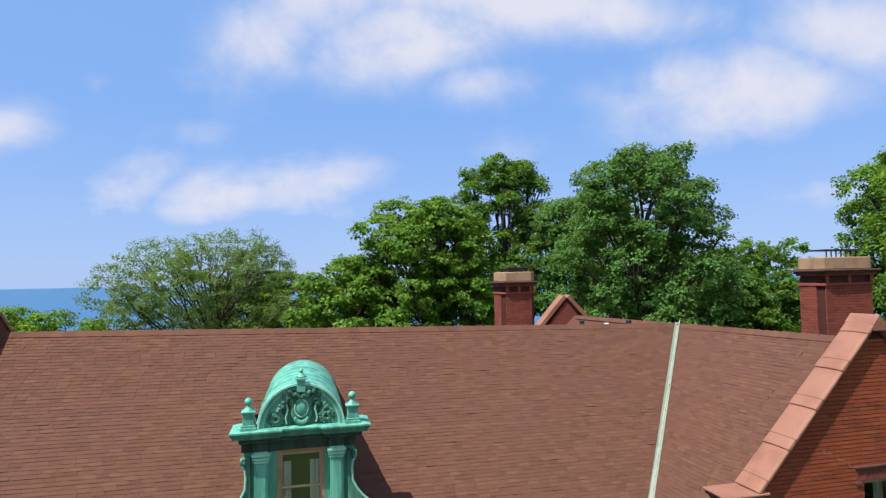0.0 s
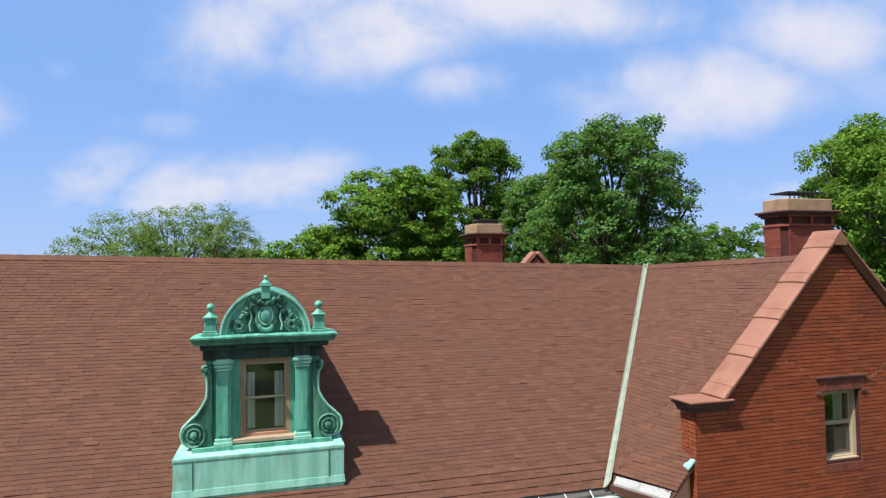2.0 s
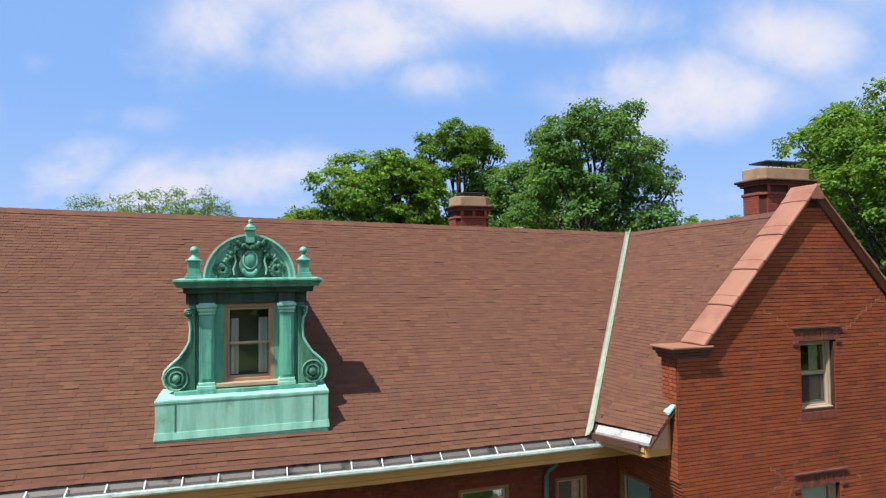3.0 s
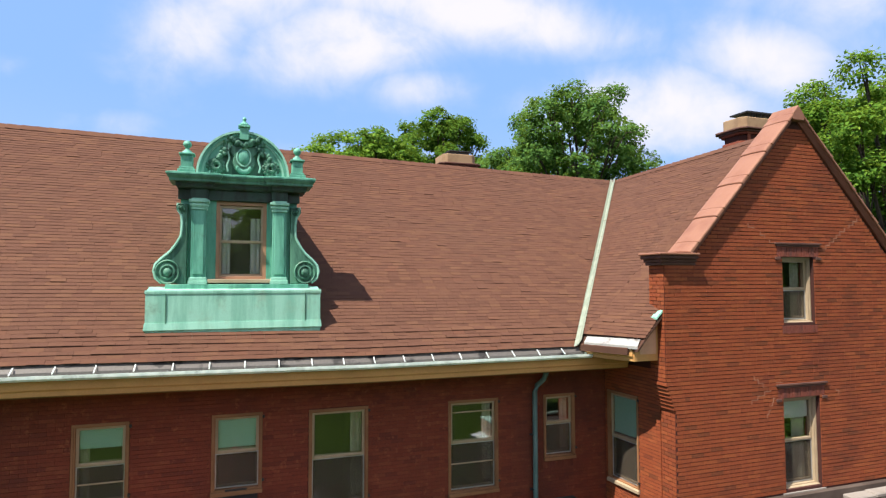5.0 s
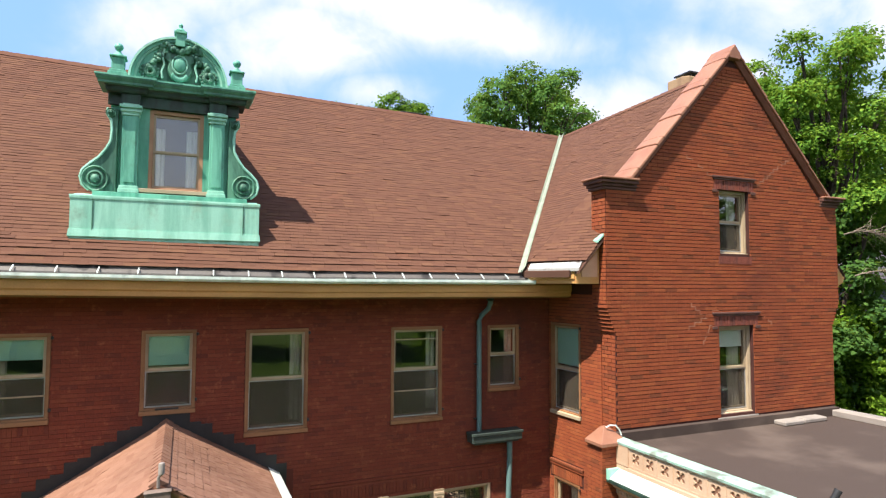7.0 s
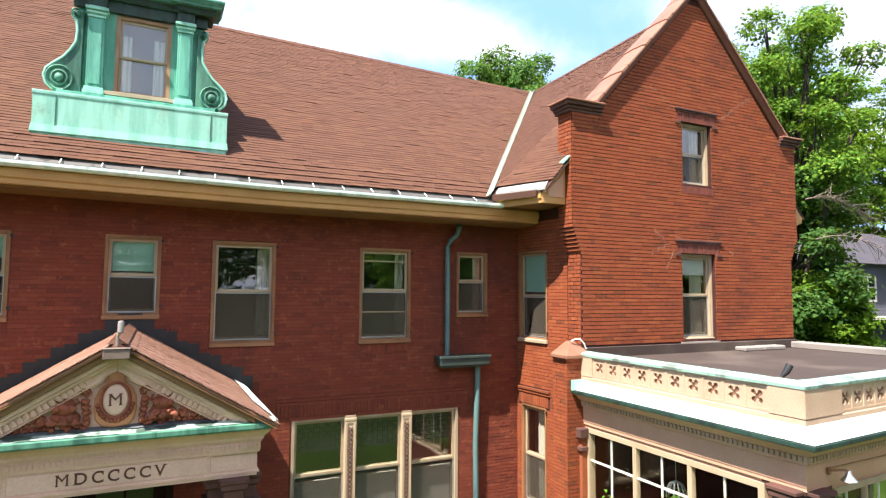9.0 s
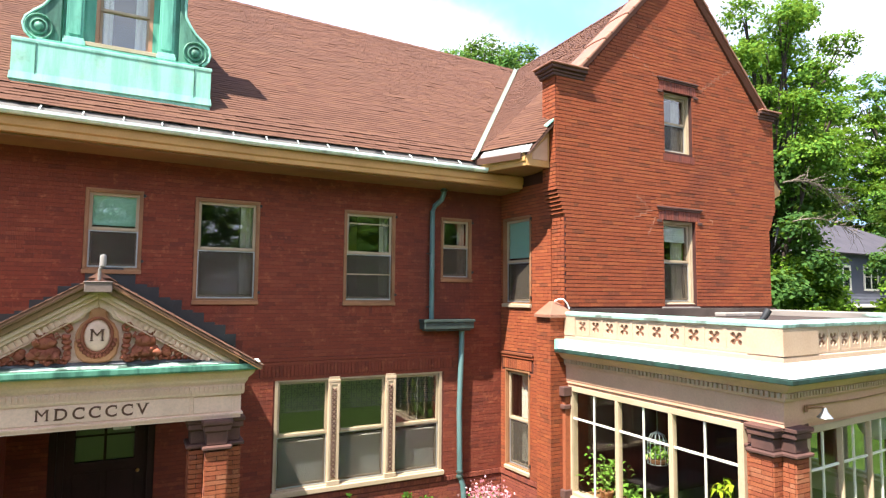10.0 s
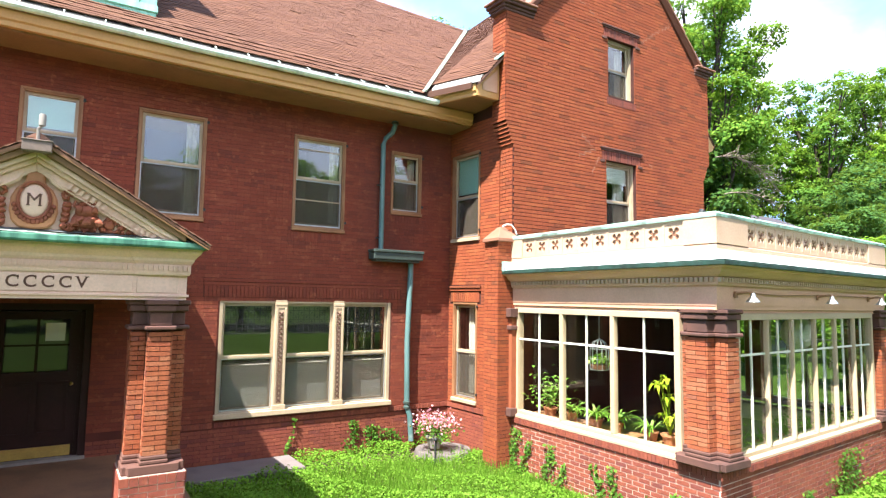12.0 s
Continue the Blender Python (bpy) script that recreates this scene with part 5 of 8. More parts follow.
def cross(s, x0, x1, y0, y1, z0, z1, r=0.17):
    s.slab([(x0 + r, y0), (x1 - r, y0), (x1 - r, y0 + r), (x1, y0 + r), (x1, y1 - r), (x1 - r, y1 - r), (x1 - r, y1), (x0 + r, y1), (x0 + r, y1 - r), (x0, y1 - r), (x0, y0 + r), (x0 + r, y0 + r)], z0, z1)


PIERS = []
for x0, x1 in ((1.15, 1.74), (2 * PC - 1.74, 2 * PC - 1.15)):
    pr = thing("brick_pier", ((x0 + x1) / 2, PY + 0.3, 1.0), "orange-red brick porch pier with rebated corners and stone cap", "pier", "porch piers")
    sh = pier(pr, x0, x1, 8.24, 8.92, 1.36, 2.84, BRICK_PIER)
    s = Shape()
    s.box(x0 - 0.055, x1 + 0.055, 8.185, 8.975, GROUND - 0.2, 1.158)
    pl = part("plinth", s, MORTAR_PALE, pr)
    PIERS.append((x0, x1, 8.24, 8.92, sh, pl))

# entablature
path = [(PC - PR, FY - 0.02), (PC - PR, PY), (PC + PR, PY), (PC + PR, FY - 0.02)]
s = Shape()
s.sweep([(-0.5, 3.20), (0.0, 3.20), (0.0, 3.235), (0.025, 3.24), (0.025, 3.265), (0.0, 3.27), (0.0, 3.50), (-0.5, 3.50)], path)
pp("frieze", s, PORCH_CREAM, bevel=0)
for x0, x1 in ((PC - 1.02, PC + 1.02), (PC + 1.06, PC + 1.52), (PC - 1.52, PC - 1.06)):
    s = Shape()
    s.box(x0, x1, PY - 0.012, PY, 3.285, 3.485)
    pp("frieze_panel", s, PORCH_CREAM, "pale cream frieze panel")
cpath = [(PC - PR, FY - 0.02), (PC - PR, PY - 0.03), (PC - 1.06, PY - 0.03), (PC - 1.06, PY), (PC + 1.06, PY), (PC + 1.06, PY - 0.03), (PC + PR, PY - 0.03), (PC + PR, FY - 0.02)]
s = Shape()
s.sweep([(-0.4, 3.50), (0.02, 3.50), (0.03, 3.53), (0.03, 3.545), (0.03, 3.63), (0.045, 3.65), (0.06, 3.67), (0.065, 3.70), (0.09, 3.73), (0.12, 3.76), (0.135, 3.79), (0.135, 3.82), (-0.4, 3.82)], cpath)
pp("cornice", s, PORCH_CREAM, bevel=0)
den = Shape()
den.box(-0.015, 0.015, -0.028, 0.0, 0.0, 0.055)
dme = den.mesh("dentil")
dme.materials.append(PORCH_CREAM)
rme = Shape().box(-0.019, 0.019, -0.035, 0.0, 0.01, 0.08).mesh("dentil")
rme.materials.append(PORCH_CREAM)


def shared(name, me, loc, parent, rot=None):
    ob = new(name, me)
    ob.parent = parent
    root = parent
    while root.parent is not None:
        root = root.parent
    ob.matrix_parent_inverse = Matrix.Translation(-root.location) if parent is root else Matrix()
    ob.matrix_basis = Matrix.Translation(loc) @ (rot or Matrix())
    return ob


x = PC - 1.62
while x < PC + 1.64:
    f = 0.03 if abs(x - PC) > 1.06 else 0.0
    shared("dentil", dme, (x, PY - 0.03 - f, 3.56), porch)
    x += 0.055
# copper shelf over the cornice
s = Shape()
s.sweep([(-0.1, 3.82), (0.25, 3.82), (0.26, 3.84), (0.26, 3.89), (0.24, 3.90), (-0.1, 3.955)], [(PC - PR + 0.06, PY + 0.4), (PC - PR + 0.06, PY - 0.02), (PC + PR - 0.06, PY - 0.02), (PC + PR - 0.06, PY + 0.4)])
pp("copper_shelf", s, COPPER_WEAR, "green copper weathering strip", bevel=0)
for xa, xb, dz in ((PC - 1.80, PC - 0.93, 0.0), (PC - 0.93, PC + 0.05, 0.006), (PC + 0.05, PC + 1.0, 0.0), (PC + 1.0, PC + 1.80, 0.006)):
    s = Shape()
    s.add([(xa, 8.05, 3.905 + dz), (xb, 8.05, 3.905 + dz), (xb, 8.19, 3.932 + dz), (xa, 8.19, 3.932 + dz)], [(0, 1, 2, 3)])
    pp("shelf_sheet", s, WORN_SHELF, "worn whitish metal sheet", bevel=0)
s = Shape()
n_ = 40
for q in range(n_):
    xa, xb = PC - 1.66 + 3.32 * q / n_, PC - 1.66 + 3.32 * (q + 1) / n_
    da, db = 0.02 * math.sin(q * 1.9) + 0.015 * math.sin(q * 0.7), 0.02 * math.sin((q + 1) * 1.9) + 0.015 * math.sin((q + 1) * 0.7)
    s.add([(xa, 8.165 + da, 3.94), (xb, 8.165 + db, 3.94), (xb, 8.31, 3.985), (xa, 8.31, 3.985)], [(0, 1, 2, 3)])
pp("lead_flashing", s, plain("grey_lead", (0.13, 0.14, 0.15), (0.06, 0.065, 0.07), 5.0, 0.6, 30), "dull grey lead flashing", bevel=0)
# unseen wall on the left, added to keep light out of the porch
s = Shape()
s.box(PC - PR + 0.02, PC - PR + 0.36, 8.98, FY, GROUND - 0.2, 3.2)
pp("porch_side_wall", s, BRICK_BASE)
# roof and raking cornice
RZ, EZ, EH = 4.94, 3.86, 1.82
s = Shape()
for sx in (-1, 1):
    q = [(PC, RZ), (PC + sx * EH, EZ), (PC + sx * EH, EZ - 0.03), (PC, RZ - 0.03)]
    s.prism(q if sx < 0 else q[::-1], 8.0, FY)
pp("roof_deck", s, TERRACOTTA, bevel=0)
slope = (RZ - EZ) / EH
for sx in (-1, 1):
    for nm, d0, d1, y0, y1, m in (("barge_board", 0.048, 0.13, 8.03, 8.14, SOFFIT), ("raking_moulding", 0.13, 0.19, 8.08, 8.3, PORCH_CREAM), ("raking_moulding", 0.19, 0.24, 8.13, 8.3, PORCH_CREAM), ("raking_moulding", 0.24, 0.345, 8.19, 8.3, PORCH_CREAM), ("raking_fillet", 0.345, 0.365, 8.175, 8.3, PORCH_CREAM)):
        s = Shape()
        e = EH - 0.12 - d1 * 1.2
        st = 0.22 if d0 > 0.25 else 0.0
        q = [(PC + sx * st, RZ - slope * st - d0), (PC + sx * st, RZ - slope * st - d1), (PC + sx * e, RZ - slope * e - d1), (PC + sx * e, RZ - slope * e - d0)]
        s.prism(q if sx > 0 else q[::-1], y0, y1)
        pp(nm, s, m, bevel=0.008)
    s = Shape()
    q = [(PC, RZ - 0.03), (PC, RZ - 0.048), (PC + sx * (EH - 0.02), EZ - 0.048), (PC + sx * (EH - 0.02), EZ - 0.03)]
    s.prism(q if sx > 0 else q[::-1], 8.0, FY)
    pp("roof_soffit", s, SOFFIT, bevel=0)
    k = 0.30
    rot = Matrix.Rotation(math.atan(slope) * sx, 4, "Y")
    while k < EH - 0.56:
        shared("dentil", rme, (PC + sx * k, 8.195, RZ - slope * k - 0.338), porch, rot)
        k += 0.058
s = Shape()
s.prism([(PC - EH + 0.2, EZ + 0.02), (PC + EH - 0.2, EZ + 0.02), (PC, RZ - 0.06)], PY - 0.045, PY + 0.12)
pp("tympanum", s, PORCH_CREAM, bevel=0)
# cartouche with its monogram, and scrolling relief
s = Shape()
half = [(0.0, 3.955), (0.13, 3.97), (0.20, 4.04), (0.225, 4.16), (0.215, 4.30), (0.17, 4.40), (0.10, 4.46), (0.085, 4.52), (0.10, 4.57), (0.05, 4.60)]
s.prism([(PC - x, z) for x, z in half[:0:-1]] + [(PC + x, z) for x, z in half], PY - 0.11, PY)
car = pp("cartouche", s, plain("cartouche_paint", (0.50, 0.22, 0.105), (0.38, 0.16, 0.075), 3, 0.6), "brown cartouche with a white oval", 0.02)
s = Shape()
s.blob((PC, PY - 0.105, 4.27), (0.135, 0.035, 0.185), 20, 8)
pp("oval", s, PORCH_CREAM, parent=car, bevel=0, smooth=True)
s = Shape()
s.tube([(PC + 0.15 * math.cos(t), PY - 0.12, 4.27 + 0.20 * math.sin(t)) for t in [2 * math.pi * i / 28 for i in range(29)]], 0.018, 6)
pp("oval_rim", s, ORNAMENT, parent=car, bevel=0, smooth=True)
s = Shape()
for k in range(13):
    t = math.pi * (1.08 + 0.84 * k / 12)
    s.blob((PC + 0.185 * math.cos(t), PY - 0.115, 4.27 + 0.235 * math.sin(t)), (0.028, 0.03, 0.028), 6, 5)
pp("leaf_spray", s, ORNAMENT, parent=car, bevel=0, smooth=True)


def scroll(shape, cx, cz, r, sx, turns, thick, y):
    """A curl of relief winding inwards."""
    n = 18
    shape.tube([(PC + sx * (cx + r * (1 - 0.75 * i / n) * math.cos(turns * i / n)), y, cz + r * (1 - 0.75 * i / n) * math.sin(turns * i / n)) for i in range(n + 1)],
               [thick * (1 - 0.55 * i / n) for i in range(n + 1)], 7)


rnd = random.Random(9)
for sx in (-1, 1):
    # pale horn curling down from the top of the cartouche
    g = Shape()
    g.tube([(PC + sx * x, PY - 0.09, z) for x, z in ((0.03, 4.61), (0.12, 4.57), (0.17, 4.49), (0.25, 4.44), (0.33, 4.42), (0.36, 4.38))], [0.02, 0.028, 0.032, 0.03, 0.024, 0.012], 7)
    scroll(g, 0.17, 4.535, 0.05, sx, 5.5, 0.018, PY - 0.10)
    pp("horn", g, PORCH_CREAM, parent=car, bevel=0, smooth=True)
    # beaded stalk with a curled head beside the shield
    g = Shape()
    scroll(g, 0.30, 4.31, 0.058, sx, 6.5, 0.03, PY - 0.09)
    for k in range(5):
        g.blob((PC + sx * (0.305 - 0.006 * k), PY - 0.08, 4.225 - 0.052 * k), (0.052 - 0.003 * k, 0.055, 0.034), 9, 6)
    # rounded grotesque: body, brow, cheeks and a leafy crest
    g.blob((PC + sx * 0.50, PY - 0.06, 4.075), (0.155, 0.085, 0.085), 14, 8)
    g.blob((PC + sx * 0.50, PY - 0.075, 4.165), (0.115, 0.085, 0.075), 14, 8)
    for dx, dz, r in ((-0.075, 0.015, 0.042), (0.075, 0.015, 0.042), (0.0, 0.0, 0.032), (-0.055, -0.085, 0.04), (0.055, -0.085, 0.04), (0.0, -0.11, 0.05), (-0.11, -0.12, 0.045), (0.12, -0.11, 0.05)):
        g.blob((PC + sx * (0.50 + dx), PY - 0.14, 4.165 + dz), (r, r * 0.8, r * 0.8), 8, 6)
    for k in range(6):
        x = 0.435 + 0.03 * k
        g.tube([(PC + sx * x, PY - 0.07, 4.20), (PC + sx * (x + 0.012), PY - 0.10, 4.25), (PC + sx * (x + 0.035 - 0.008 * k), PY - 0.085, 4.285 + 0.022 * (k % 3))], [0.026, 0.024, 0.008], 6)
    scroll(g, 0.395, 4.245, 0.042, sx, -5.5, 0.02, PY - 0.09)
    scroll(g, 0.625, 4.205, 0.045, sx, 5.5, 0.022, PY - 0.08)
    # tail of curls and buds dwindling into the corner
    for cx, cz, r in ((0.735, 4.055, 0.075), (0.86, 4.025, 0.052), (0.955, 4.005, 0.038)):
        g.blob((PC + sx * cx, PY - 0.05, cz), (r * 0.85, 0.06, r * 0.8), 10, 7)
        scroll(g, cx, cz, r, sx, 5.8, r * 0.36, PY - 0.085)
    for k in range(7):
        g.blob((PC + sx * (0.68 + 0.065 * k), PY - 0.05, 3.985 - 0.002 * k), (0.042 - 0.003 * k, 0.05, 0.026), 8, 5)
    for k in range(14):
        g.blob((PC + sx * rnd.uniform(0.27, 0.66), PY - rnd.uniform(0.05, 0.10), rnd.uniform(3.97, 4.02)), (rnd.uniform(0.03, 0.045), 0.045, rnd.uniform(0.02, 0.035)), 7, 5)
    # carved unevenness
    g.v = [(x + 0.007 * math.sin(95 * z + 40 * x), y - 0.009 * math.sin(80 * x + 3 * sx) * math.sin(90 * z), 3.96 + (z - 3.96) * 1.12 + 0.007 * math.sin(105 * x)) for x, y, z in g.v]
    tagged(pp("scrollwork", g, ORNAMENT, bevel=0, smooth=True), "brown scrolling foliage relief", kind="stuff")


def letters(text, size, at_, mat, parent, name, spacing=1.0, depth=0.006, label=""):
    cu = bpy.data.curves.new(name, "FONT")
    cu.body, cu.size, cu.extrude, cu.align_x, cu.align_y, cu.space_character = text, size, depth, "CENTER", "CENTER", spacing
    cu.offset = 0.0 if text == "M" else size * 0.014
    ob = new(name, cu)
    ob.matrix_world = Matrix.Translation(at_) @ Matrix.Rotation(radians(90), 4, "X")
    bpy.context.view_layer.update()
    me = bpy.data.meshes.new_from_object(ob.evaluated_get(bpy.context.evaluated_depsgraph_get()))
    me.transform(ob.matrix_world)
    bpy.data.objects.remove(ob)
    xs, zs = [v.co.x for v in me.vertices], [v.co.z for v in me.vertices]
    xa, xb, za, zb, h_ = min(xs), max(xs), min(zs), max(zs), size * 0.055
    feet = {"M": ((xa, za), (xb, za), (xa, zb - h_), (xb, zb - h_)), "V": ((xa, zb - h_), (xb, zb - h_)), "D": ((xa, za), (xa, zb - h_))}.get(text, ())
    bars, wide = Shape(), 0.085 if text == "M" else 0.11
    for fx, fz in feet:
        fx += size * 0.05 if fx == xa else -size * 0.05
        bars.box(fx - size * wide, fx + size * wide, at_[1] - depth * 1.1, at_[1] + depth, fz, fz + h_)
    if text == "C":
        bars.box(xb - size * 0.075, xb - size * 0.02, at_[1] - depth * 1.1, at_[1] + depth, zb - size * 0.26, zb - size * 0.02)
    bm = bmesh.new()
    bm.from_mesh(me)
    extra = bars.mesh("serif")
    bm.from_mesh(extra)
    bm.to_mesh(me)
    bm.free()
    bpy.data.meshes.remove(extra)
    me.materials.clear()
    me.materials.append(mat)
    o = new(name, me)
    o.parent = parent
    root = parent
    while root.parent is not None:
        root = root.parent
    o.matrix_parent_inverse = Matrix.Translation(-root.location) if parent is root else Matrix()
    return tagged(o, label)


for ch, x in zip("MDCCCCV", (-0.42, -0.24, -0.07, 0.09, 0.255, 0.42, 0.58)):
    letters(ch, 0.185, (x + 0.02, PY - 0.012, 3.385), LETTER, porch, "letter", label="dark brown raised Roman numeral")
letters("M", 0.20, (PC, PY - 0.142, 4.27), LETTER, car, "monogram")
# ceiling and eaves flashing
s = Shape()
s.box(PC - PR + 0.4, PC + PR - 0.4, PY + 0.4, FY, 3.30, 3.36)
pp("porch_ceiling", s, DARK_WOOD)
s = Shape()
s.add([(PC + EH - 0.16, 9.1, EZ + 0.145), (PC + EH + 0.03, 8.1, EZ + 0.03), (PC + EH + 0.03, FY - 0.02, EZ + 0.03), (PC + EH - 0.16, FY - 0.02, EZ + 0.145)], [(0, 1, 2, 3)])
pp("eave_flashing", s, METAL_WHITE, "white metal flashing strip", bevel=0)
# stepped black flashing on the wall above the porch roof
st = thing("stepped_flashing", (PC, FY, 4.5), "black tarred stepped flashing on the brick above the porch", "flashing")
for sx in (-1, 1):
    for k in range(11):
        x = k * 0.18
        z = RZ + 0.17 - slope * x
        s = Shape(FRONT)
        a, b = sorted((PC + sx * x, PC + sx * (x + 0.18)))
        s.box(a, b, -0.022, 0.0, z - 0.42, z + 0.06 * (k % 2) - (0.0 if k else -0.05))
        part("flashing_step", s, IRON, st)
# lamp on the peak
lamp = thing("security_lamp", (PC, 7.98, 4.98), "small grey metal flood lamp on the porch peak", "lamp")
s = Shape()
s.box(PC - 0.135, PC + 0.135, 7.88, 8.0, 4.765, 4.875).box(PC - 0.145, PC + 0.145, 7.87, 8.0, 4.875, 4.887)
part("tray", s, plain("weathered_tray", (0.20, 0.145, 0.12), (0.13, 0.095, 0.08), 5.0, 0.7, 30), lamp, bevel=0.006)
s = Shape()
s.tube([(PC, 8.0, 4.9), (PC, 7.98, 5.02), (PC + 0.02, 7.96, 5.05)], 0.018, 8)
part("stem", s, CONCRETE, lamp, smooth=True)
s = Shape()
s.lathe([(0.022, 0.0), (0.034, 0.01), (0.034, 0.12), (0.028, 0.135), (0.010, 0.14)], (PC + 0.03, 7.96, 5.05), 12)
part("lamp_head", s, CONCRETE, lamp, "grey cylindrical head", smooth=True)
# entrance door
COUNT["door"] = 1
door = thing("door_1", (0.14, FY + 0.1, 0.72), "dark brown entrance door with a small-paned window and brass kick plate", "door", kind="structure")
M = FRONT
s = ring(Shape(M), DOORWAY[0], DOORWAY[1], 0.70, 3.10, 0.10, 0.02, 0.25, 0.02)
part("door_frame", s, DARK_WOOD, door)
s = Shape(M)
holed(s, -0.42, 0.70, 0.73, 2.98, [(-0.28, 0.56, 2.05, 2.86)], 0.12, 0.17)
leaf = part("door_leaf", s, DARK_WOOD, door)
for x0, x1 in ((-0.52, -0.42), (0.70, 0.76)):
    s = Shape(M)
    s.box(x0, x1, 0.10, 0.2, 0.72, 3.0)
    part("jamb", s, DARK_WOOD, door)
for i in range(2):
    for k in range(2):
        x0, z0 = -0.28 + 0.42 * i, 2.05 + 0.405 * k
        pane(leaf, M, x0 + 0.015, x0 + 0.405, 0.14, z0 + 0.015, z0 + 0.39, GLASS_SUN)
s = Shape(M)
s.box(0.14 - 0.02, 0.14 + 0.02, 0.125, 0.165, 2.05, 2.86)
s.box(-0.28, 0.56, 0.128, 0.162, 2.44, 2.47)
part("glazing_bar", s, DARK_WOOD, leaf)
for x0, x1 in ((-0.30, 0.10), (0.18, 0.58)):
    part("door_panel", ring(Shape(M), x0, x1, 1.10, 1.90, 0.035, 0.105, 0.12), DARK_WOOD, leaf, bevel=0.004)
s = Shape(M)
s.box(-0.40, 0.66, 0.108, 0.12, 0.75, 0.91)
part("kick_plate", s, BRASS, leaf, "dull brass kick plate")
s = Shape(M)
s.blob((0.62, 0.08, 1.85), 0.03, 10, 6).tube([(0.62, 0.12, 1.85), (0.62, 0.08, 1.85)], 0.012)
part("knob", s, BRASS, leaf, "brass knob", smooth=True)
s = Shape(M)
s.box(DOORWAY[0], DOORWAY[1], -0.06, 0.3, 0.68, 0.74)
part("threshold", s, CONCRETE, door)
# white sheet standing in for the bright sky light in one door pane
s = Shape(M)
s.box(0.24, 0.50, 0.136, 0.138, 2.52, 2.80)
solid("paper_notice", s, WHITE_BLIND, "white sheet standing in for bright light in the door window", "notice")
# stone slab beside the porch
s = Shape()
s.box(1.95, 4.12, 10.42, 11.30, 0.28, 0.37)
slab_ = solid("stone_slab", s, SLATE, "grey stone slab lying over a basement hatch", "slab", bevel=0.012)
s = Shape()
s.box(2.0, 4.0, 10.50, 11.32, GROUND - 0.1, 0.28)
solid("slab_base", s, CONCRETE, "concrete kerb carrying the stone slab", "kerb")

# ---- sun room ----
CR = tuple((SUN_F @ Vector((SUN_W, 0, 0)))[:2])       # far front corner
CL = (7.55, 4.92)
BACK = (13.95, GY)
OUTLINE = [(7.55, GY - 0.02), CL, CR, BACK]
sunroom = thing("sun_room", (10.5, 7.0, GROUND), "glazed sun room with cream entablature, pierced parapet and brick base", "sun room")


def sp(name, shape, mat, label="", bevel=0.0, smooth=False, parent=None):
    return part(name, shape, mat, parent or sunroom, label, bevel, smooth)


s = Shape()
s.sweep([(0.0, GROUND - 0.3), (0.0, 1.06), (-0.32, 1.06), (-0.32, GROUND - 0.3)], OUTLINE)
base_wall = sp("base_wall", s, MORTAR_PALE)
s = Shape()
s.sweep([(0.02, 1.145), (0.02, 1.18), (-0.04, 1.215), (-0.34, 1.215), (-0.34, 1.145)], OUTLINE)
sp("sill", s, PALE_CREAM, "white painted window sill", bevel=0.0)
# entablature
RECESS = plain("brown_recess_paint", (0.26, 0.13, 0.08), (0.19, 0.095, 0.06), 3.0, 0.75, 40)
TAN_FRIEZE = plain("frieze_paint", (0.66, 0.375, 0.25), (0.60, 0.34, 0.22), 1.2, 0.6, 40, 0.001)
for nm, prof, m in (
        ("architrave", [(-0.25, 3.12), (-0.05, 3.12), (-0.05, 3.17), (-0.02, 3.18), (-0.02, 3.235), (-0.25, 3.235)], TAN_FRIEZE),
        ("frieze", [(-0.25, 3.235), (-0.01, 3.235), (-0.01, 3.50), (-0.25, 3.50)], TAN_FRIEZE),
        ("bed_moulding", [(-0.25, 3.50), (0.02, 3.50), (0.03, 3.52), (0.03, 3.61), (0.07, 3.62), (0.08, 3.64), (-0.25, 3.64)], CREAM),
        ("cornice", [(-0.25, 3.64), (0.10, 3.64), (0.13, 3.68), (0.17, 3.72), (0.22, 3.725), (0.23, 3.745), (-0.25, 3.745)], CREAM),
        ("copper_edge", [(-0.2, 3.745), (0.25, 3.745), (0.26, 3.755), (0.26, 3.80), (0.24, 3.81), (-0.2, 3.83)], COPPER_DARK),
        ("cornice_roof", [(0.245, 3.815), (0.25, 3.82), (0.0, 3.985), (-0.02, 3.985)], METAL_WHITE),
        ("parapet_base", [(-0.14, 3.95), (0.025, 3.95), (0.025, 4.03), (0.0, 4.05), (-0.14, 4.05)], PALE_CREAM),
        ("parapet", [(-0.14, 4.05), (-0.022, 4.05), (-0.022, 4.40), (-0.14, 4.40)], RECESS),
        ("parapet_cap", [(-0.18, 4.40), (0.04, 4.40), (0.045, 4.44), (0.0, 4.47), (-0.16, 4.48), (-0.18, 4.44)], WORN_CAP)):
    s = Shape()
    s.sweep(prof, OUTLINE)
    sp(nm, s, m, smooth=False)
# dentils, panels and quatrefoils
fs = SUN_F.to_3x3().to_4x4()
ls = SUN_L.to_3x3().to_4x4()
big = Shape()
big.box(-0.021, 0.021, -0.034, 0.0, 0.0, 0.062)
bme = big.mesh("dentil")
bme.materials.append(PALE_CREAM)
u = 0.33
while u < SUN_D + 0.02:
    shared("dentil", bme, tuple(SUN_L @ Vector((u, -0.03, 3.545))), sunroom, ls)
    u += 0.074
u = 0.0
while u < SUN_W:
    shared("dentil", bme, tuple(SUN_F @ Vector((u, -0.03, 3.545))), sunroom, fs)
    u += 0.074


